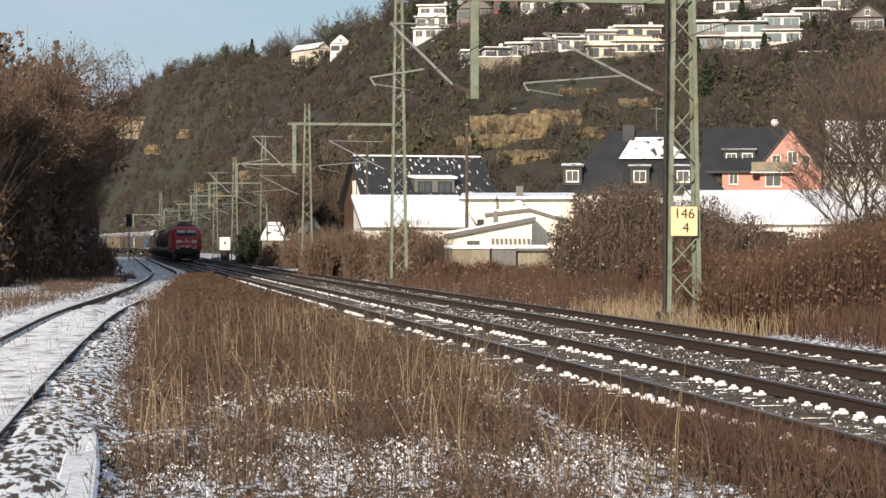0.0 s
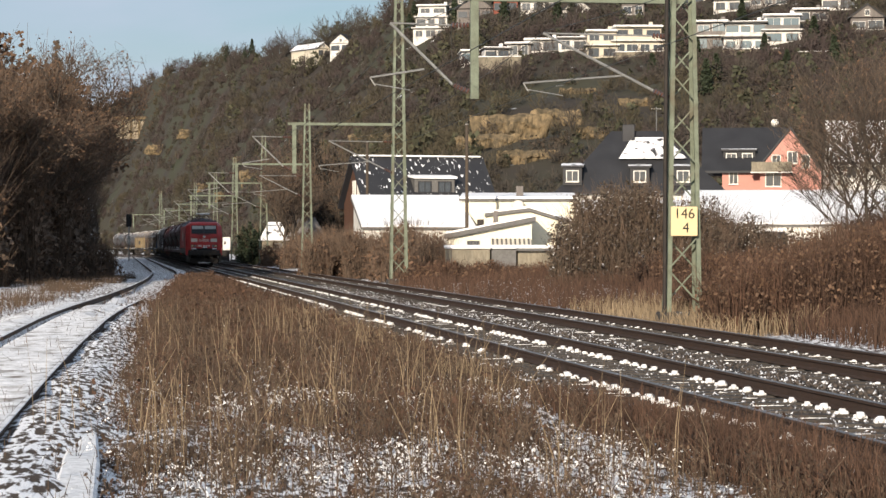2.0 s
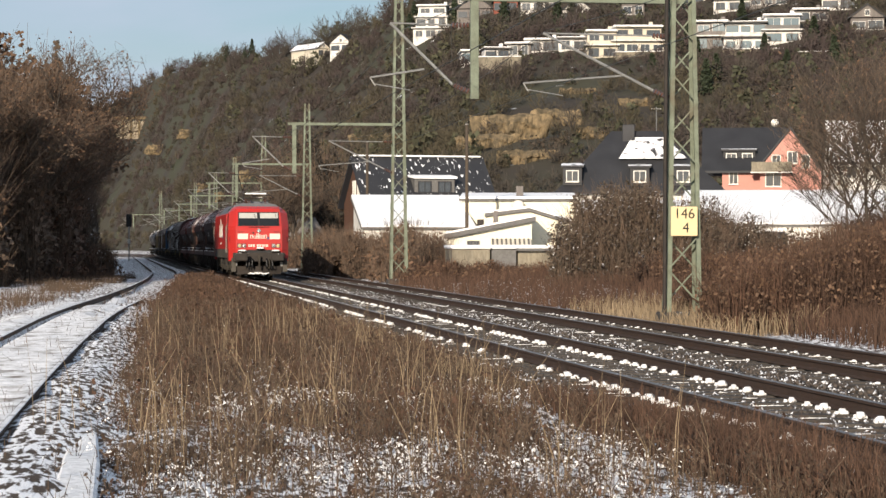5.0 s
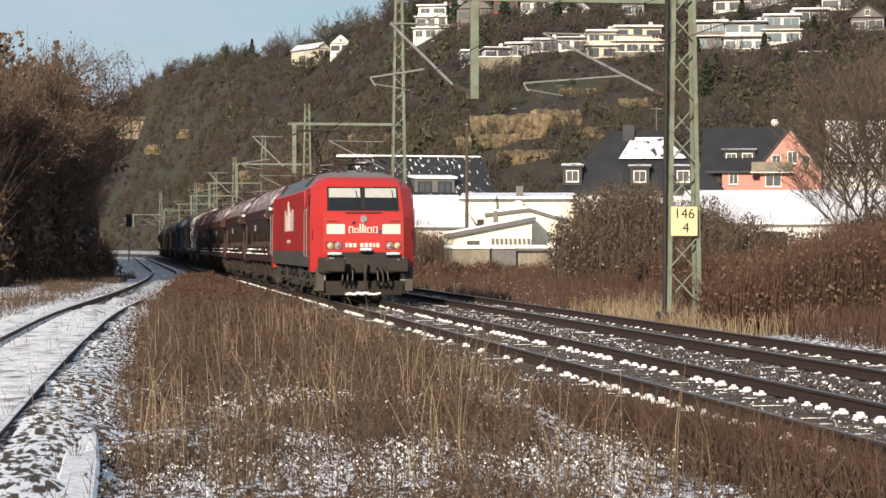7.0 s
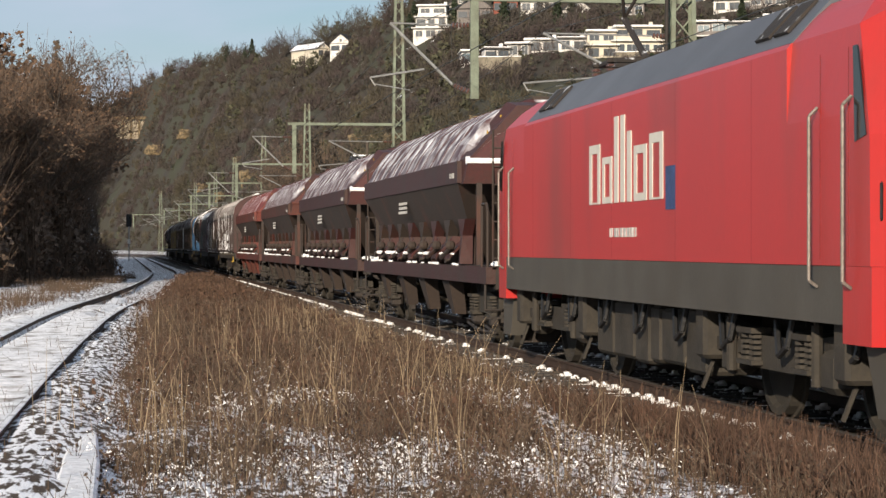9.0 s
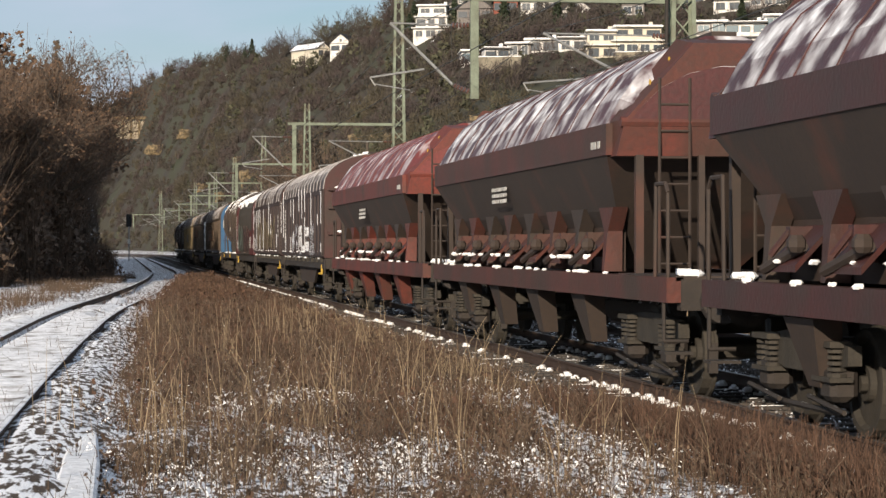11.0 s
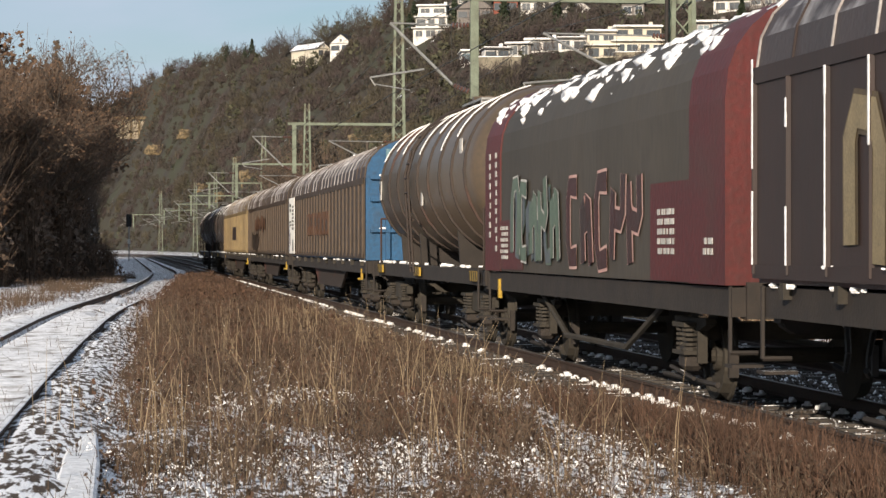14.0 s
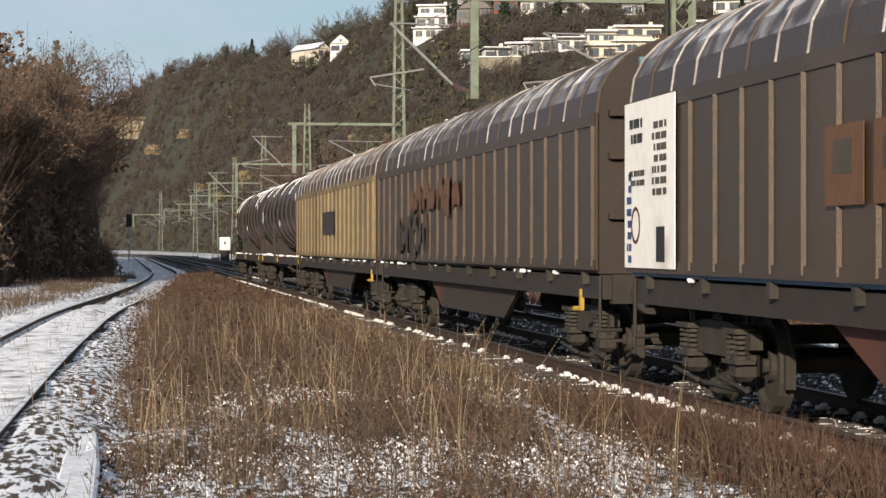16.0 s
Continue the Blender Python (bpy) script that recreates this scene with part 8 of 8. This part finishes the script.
    mid, half_len = (start + d3 * 0.5).reshape(-1, 3), (d3 * 0.5).reshape(-1, 3)
    sd = np.cross(half_len, rs.normal(size=half_len.shape))
    sd *= (0.0016 + 0.00005 * mid[:, 1:2]) / (np.linalg.norm(sd, axis=1, keepdims=True) + 1e-9)
    tw = quads(mid, half_len, sd)
    heads = leaf_cloud(rs, mid + half_len, (0.006 + 0.00018 * mid[:, 1:2]) * rs.uniform(0.5, 1.6, (len(mid), 1)))
    v, f = merged([main, tw, heads])
    tagged(new("branched_weeds", raw_mesh("branched_weeds", v, f, M_WEEDGREY)), "branched grey-brown dead forbs standing among the weeds", "weeds", kind="stuff")
    # tall pale straws in groups
    groups = field(48, left, lambda y: np.full_like(y, 4.4), 15, 46, 1.2)
    pts = np.concatenate([g + np.stack([rs.normal(size=9) * 0.18, rs.normal(size=9) * 0.3, np.zeros(9)], 1) for g in groups])
    n = len(pts)
    v, f = stalks(rs, pts, rs.uniform(0.4, 1.18, n), rs.uniform(-0.45, 0.45, n), rs.uniform(0.004, 0.009, n))
    tagged(new("straw_stalks", raw_mesh("straw_stalks", v, f, M_STRAW)), "tall bleached straw stalks rising over the weeds", "grass", kind="stuff")
    # a taller fringe at the foot of the ballast
    e = field(9000, lambda y: np.full_like(y, 4.5), lambda y: np.full_like(y, 5.75), 12.5, 25)
    n2 = len(e)
    v, f = stalks(rs, e, rs.uniform(0.25, 0.68, n2) * np.interp(e[:, 1], (13, 20, 25), (1.1, 1.0, 0.6)), rs.uniform(-0.7, 0.7, n2), np.full(n2, 0.008))
    tagged(new("weed_fringe", raw_mesh("weed_fringe", v, f, M_WEEDRED)), "russet dead weeds at the foot of the ballast", "weeds", kind="stuff")
    # flecks of snow caught on the growth
    q = field(120000, lambda y: np.full_like(y, -0.6), right, 12.5, 48, 1.5)
    thick = snowy(q)
    q = q[thick + rs.uniform(-0.10, 0.14, len(q)) > 0.315]
    q[:, 2] += 0.02 + 0.20 * rs.uniform(0, 1, len(q)) ** 1.6
    v, f = leaf_cloud(rs, q, (0.003 + 0.00022 * q[:, 1:2]) * rs.uniform(0.4, 1.9, (len(q), 1)), 0.6)
    q2 = field(9000, lambda y: np.full_like(y, -0.6), right, 12.5, 60, 1.6)
    q2[:, 2] += rs.uniform(0.03, 0.26, len(q2))
    v, f = merged([(v, f), leaf_cloud(rs, q2, (0.002 + 0.00016 * q2[:, 1:2]) * rs.uniform(0.4, 1.6, (len(q2), 1)), 0.6)])
    tagged(new("snow_flecks", raw_mesh("snow_flecks", v, f, M_SNOW)), "flecks of snow caught on the dead weeds", "snow", kind="stuff")
    # pale grass fringe by the near rail and beyond the far track
    a = field(9000, lambda y: np.full_like(y, 4.0), lambda y: np.full_like(y, 5.3), 28, 60)
    n = len(a)
    v1 = stalks(rs, a, rs.uniform(0.15, 0.42, n), rs.uniform(-0.6, 0.6, n), np.full(n, 0.010))
    a = field(2600, lambda y: np.full_like(y, 13.2), lambda y: np.full_like(y, 15.6), 48, 66, 1.0)
    a[:, 2] = -0.45 + np.clip((a[:, 0] - 14) * 0.12, 0, 0.5)
    n = len(a)
    v2 = stalks(rs, a, rs.uniform(0.2, 0.65, n), rs.uniform(-0.6, 0.6, n), np.full(n, 0.018))
    v, f = merged([v1, v2])
    tagged(new("pale_grass", raw_mesh("pale_grass", v, f, M_STRAW)), "pale dry grass along the edge of the ballast", "grass", kind="stuff")
    a = field(34000, lambda y: np.interp(y, (36, 60, 62, 112), (14.2, 14.6, 13.2, 13.4)), lambda y: np.interp(y, (36, 112), (20.0, 30.0)), 36, 112, 1.1)
    a[:, 2] = -0.45 + np.clip((a[:, 0] - 14) * 0.12, 0, 0.5)
    n = len(a)
    v, f = stalks(rs, a, rs.uniform(0.2, 0.8, n), rs.uniform(-0.6, 0.6, n), np.full(n, 0.016))
    tagged(new("far_weeds", raw_mesh("far_weeds", v, f, M_WEEDRED)), "russet dead weeds on the bank beyond the tracks", "weeds", kind="stuff")
    a = field(9000, lambda y: np.full_like(y, -6.0), lambda y: np.full_like(y, 4.6), -25, 12)
    a = a[(np.hypot(a[:, 0], a[:, 1]) > 1.6) & (np.abs(a[:, 0] + 2.4) > 1.6)]
    n = len(a)
    v, f = stalks(rs, a, rs.uniform(0.12, 0.5, n), rs.uniform(-0.8, 0.8, n), np.full(n, 0.006))
    tagged(new("trackside_weeds", raw_mesh("trackside_weeds", v, f, M_WEEDTAN)), "thin dead weeds on the trackside ground", "weeds", kind="stuff")
    # dark dead growth between the siding and its thicket
    a = field(15000, lambda y: np.interp(y, (40, 70, 110, 130), (-9.0, -9.0, -5.0, -2.0)), lambda y: np.interp(y, (40, 70, 110, 130), (-4.6, -2.6, 0.0, 1.0)), 42, 130)
    a = a[clump(a, 0.35, 2.0) + rs.uniform(-0.3, 0.3, len(a)) > -0.05]
    n = len(a)
    v, f = stalks(rs, a, rs.uniform(0.1, 0.5, n), rs.uniform(-0.9, 0.9, n), np.full(n, 0.018))
    tagged(new("verge_weeds", raw_mesh("verge_weeds", v, f, M_WEEDGREY)), "dark dead growth on the verge before the thicket", "weeds", kind="stuff")
    # leaf litter and gravel on the strip beside the siding rail
    sx = lambda y: np.array([siding_x(float(k)) for k in y])
    a = field(34000, lambda y: sx(y) + 0.82, lambda y: left(y) + 0.5, 12.5, 75, 1.6)
    a = a[clump(a, 1.2, 6.0) + rs.uniform(-0.3, 0.3, len(a)) > -0.05]
    a[:, 2] += rs.uniform(0.04, 0.16, len(a))
    v, f = leaf_cloud(rs, a, (0.004 + 0.00018 * a[:, 1:2]) * rs.uniform(0.4, 1.7, (len(a), 1)), 0.5)
    tagged(new("leaf_litter", raw_mesh("leaf_litter", v, f, M_WEED)), "brown leaf litter lying on the snow beside the siding", "litter", kind="stuff")
    # sparse weeds poking through the snow of the siding
    a = field(1700, lambda y: np.full_like(y, -5.0), left, 12, 90, 1.5)
    n = len(a)
    v, f = stalks(rs, a, rs.uniform(0.12, 0.42, n), rs.uniform(-0.7, 0.7, n), 0.005 + 0.00014 * a[:, 1])
    tagged(new("siding_weeds", raw_mesh("siding_weeds", v, f, M_WEED)), "thin dead weeds poking through the siding's snow", "weeds", kind="stuff")


def build_siding_snow():
    ys = np.concatenate([np.linspace(9, 60, 420), np.linspace(60.4, 119, 110)])
    offs = np.linspace(-4.4, 0.69, 74)
    vs = []
    for y in ys:
        cx = siding_x(float(y))
        for o in offs:
            edge = max(0.0, o - 0.84 - 0.10 * noise.noise((y * 1.3, 3.0, 0))) * 0.9 + max(0.0, -o - 2.6) * 0.12
            n = noise.noise((o * 1.4, y * 0.8, 2.0)) * 0.06 + noise.noise((o * 4, y * 2.5, 6.0)) * 0.04
            edge += max(0.0, -o - 1.25 - 0.5 * noise.noise((y * 0.2, 9.0, o * 0.5))) * 0.16 * max(0.0, min(1.0, (y - 34) / 14))
            edge += 0.30 * max(0.0, min(1.0, (y - 62) / 30 + 0.8 * noise.noise((o * 1.2, y * 0.15, 12.0)))) * (1 if y > 50 else 0)
            inner = abs(o) < 0.95
            sl = -0.03 * max(0.0, min(1.0, 2.0 * math.sin(y * 2 * math.pi / 0.62) + 0.3 + 1.2 * noise.noise((o * 2.0, y * 1.5, 8)))) if abs(o) < 0.60 else 0.0
            rail = -0.09 if -0.74 < o < -0.55 else 0.0
            vs.append((cx + o, y, -0.045 - edge + n * (0.12 if inner else 1.0) + sl + rail))
    nx = len(offs)
    fs = [(j * nx + i, j * nx + i + 1, (j + 1) * nx + i + 1, (j + 1) * nx + i) for j in range(len(ys) - 1) for i in range(nx - 1)]
    tagged(new("siding_snow", raw_mesh("siding_snow", vs, fs, M_SNOWDIRTY, True)), "thin white snow lying over the siding's sleepers", "snow", kind="stuff")


def build_stones():
    rs = np.random.RandomState(13)
    n = 52000
    y = 15 + 85 * rs.uniform(0, 1, n) ** 1.5
    x = rs.uniform(4.8, 12.9, n)
    bedz = np.interp(x, (4.7, 5.35, 8.6, 9.0, 12.1, 13.0), (-0.75, -0.22, -0.205, -0.21, -0.22, -0.75))
    keep = (np.abs(np.abs(x - NEAR) - 0.7525) > 0.14) & (np.abs(np.abs(x - FAR_T) - 0.7525) > 0.14)
    x, y, bedz = x[keep], y[keep], bedz[keep]
    n = len(x)
    r = rs.uniform(0.022, 0.05, n)
    o = np.array([(1, 0, 0), (0, 1, 0), (-1, 0, 0), (0, -1, 0), (0, 0, 1), (0, 0, -1)], dtype=float)
    v = np.stack([x, y, bedz + r * 0.35], 1)[:, None, :] + o[None] * r[:, None, None] * rs.uniform(0.6, 1.2, (n, 6, 1)) + rs.normal(size=(n, 6, 3)) * 0.006
    tri = np.array([(0, 1, 4), (1, 2, 4), (2, 3, 4), (3, 0, 4), (1, 0, 5), (2, 1, 5), (3, 2, 5), (0, 3, 5)])
    f = (np.arange(n)[:, None, None] * 6 + tri[None]).reshape(-1, 3)
    tagged(new("ballast_stones", raw_mesh("ballast_stones", v.reshape(-1, 3), f, M_STONE)), "loose grey-brown ballast stones dusted with snow", "gravel", kind="stuff")


def build_sleepers(track, cx, lumps_right, lumps_left, seed):
    rng = random.Random(seed)
    me = Shape().loft([[(-1.3, -0.13, -0.33), (1.3, -0.13, -0.33), (1.3, 0.13, -0.33), (-1.3, 0.13, -0.33)], [(-1.28, -0.10, -0.165), (1.28, -0.10, -0.165), (1.28, 0.10, -0.165), (-1.28, 0.10, -0.165)]]).mesh("sleeper", M_SLEEPER)
    for i in range(300):
        part("sleeper", me, M_SLEEPER, track, m=pose(cx, 15.0 + 0.6 * i, 0))
    s, sn = Shape(), Shape()
    for i in range(300, 800):
        y = 15.0 + 0.6 * i
        s.box((cx + bend(y)[0], y, -0.24), (2.6, 0.24, 0.15))
    part("far_sleepers", s, M_SLEEPER, track)["kind"] = "stuff"
    big = lumps_right > 0.95
    for i in range(300):
        y = 15.0 + 0.6 * i
        fade = float(np.interp(y, (15, 40, 70, 120), (1.0, 0.70, 0.35, 0.1)))
        for q, amt in ((0.7525 - 0.16, lumps_right), (-0.7525 - 0.16, lumps_left)):
            if rng.random() < amt * (0.5 + 0.5 * fade):
                # a crumbled heap banked against the rail
                size = rng.uniform(0.8, 1.2) * (0.65 + 0.35 * fade) * (1.0 if big else 0.66)
                for k in range(4 if y < 80 else 1):
                    r = (0.054 if k == 0 else rng.uniform(0.020, 0.036)) * size
                    a = k * 2.1 + rng.uniform(-0.5, 0.5)
                    sn.ball((cx + q + (0.0 if k == 0 else 0.07 * math.cos(a) * size - 0.02), y + (0.0 if k == 0 else 0.055 * math.sin(a) * size), -0.168 + r * 0.55), r, 6, 4, 0.95 if big else 0.6, 0.38, rng)
        if y < 70:
            for k in range(2):
                if rng.random() < 0.7:
                    q = rng.uniform(-0.6, 0.6) if k == 0 else rng.choice((-1.1, 1.1))
                    sn.box((cx + q, y + rng.choice((-0.09, 0.06)), -0.162), (rng.uniform(0.1, 0.45), rng.uniform(0.006, 0.016), 0.008))
    tagged(part("sleeper_snow", sn, M_SNOW, smooth=True), "rounded lumps of snow on the sleepers by the rail", "snow", kind="stuff")


# ---- build ----
build_ground()
build_hill()
build_bed()
near_track = build_track("near_track", lambda y: NEAR + bend(y)[0], -220, 900, "rusty main line track on snow-dusted concrete sleepers")
far_track = build_track("far_track", lambda y: FAR_T + bend(y)[0], -220, 900, "second main line track on snow-dusted concrete sleepers")
siding = build_track("siding_track", siding_x, -60, 600, "snow-covered siding with dark rusty rails", M_SNOWDIRTY)
build_line_side()
build_village()
build_hill_houses()
build_rocks()
build_train()
build_plants()
build_hill_scrub()
build_conifers()
build_siding_snow()
build_weeds()
build_stones()
build_sleepers(near_track, NEAR, 0.97, 0.8, 1)
build_sleepers(far_track, FAR_T, 0.9, 0.3, 2)

SPEED, START = 24.3, 233.4        # metres a second; where the leading buffers are at the start


def motions():
    for th, s in MOVING:
        rows = []
        for i in range(33):
            t = i * 0.5
            y = START - SPEED * t + s
            dx, h = bend(y)
            rows.append((t, pose(NEAR + dx, y, 0, 0, 0, math.degrees(-h))))
        walk(th, rows)


motions()
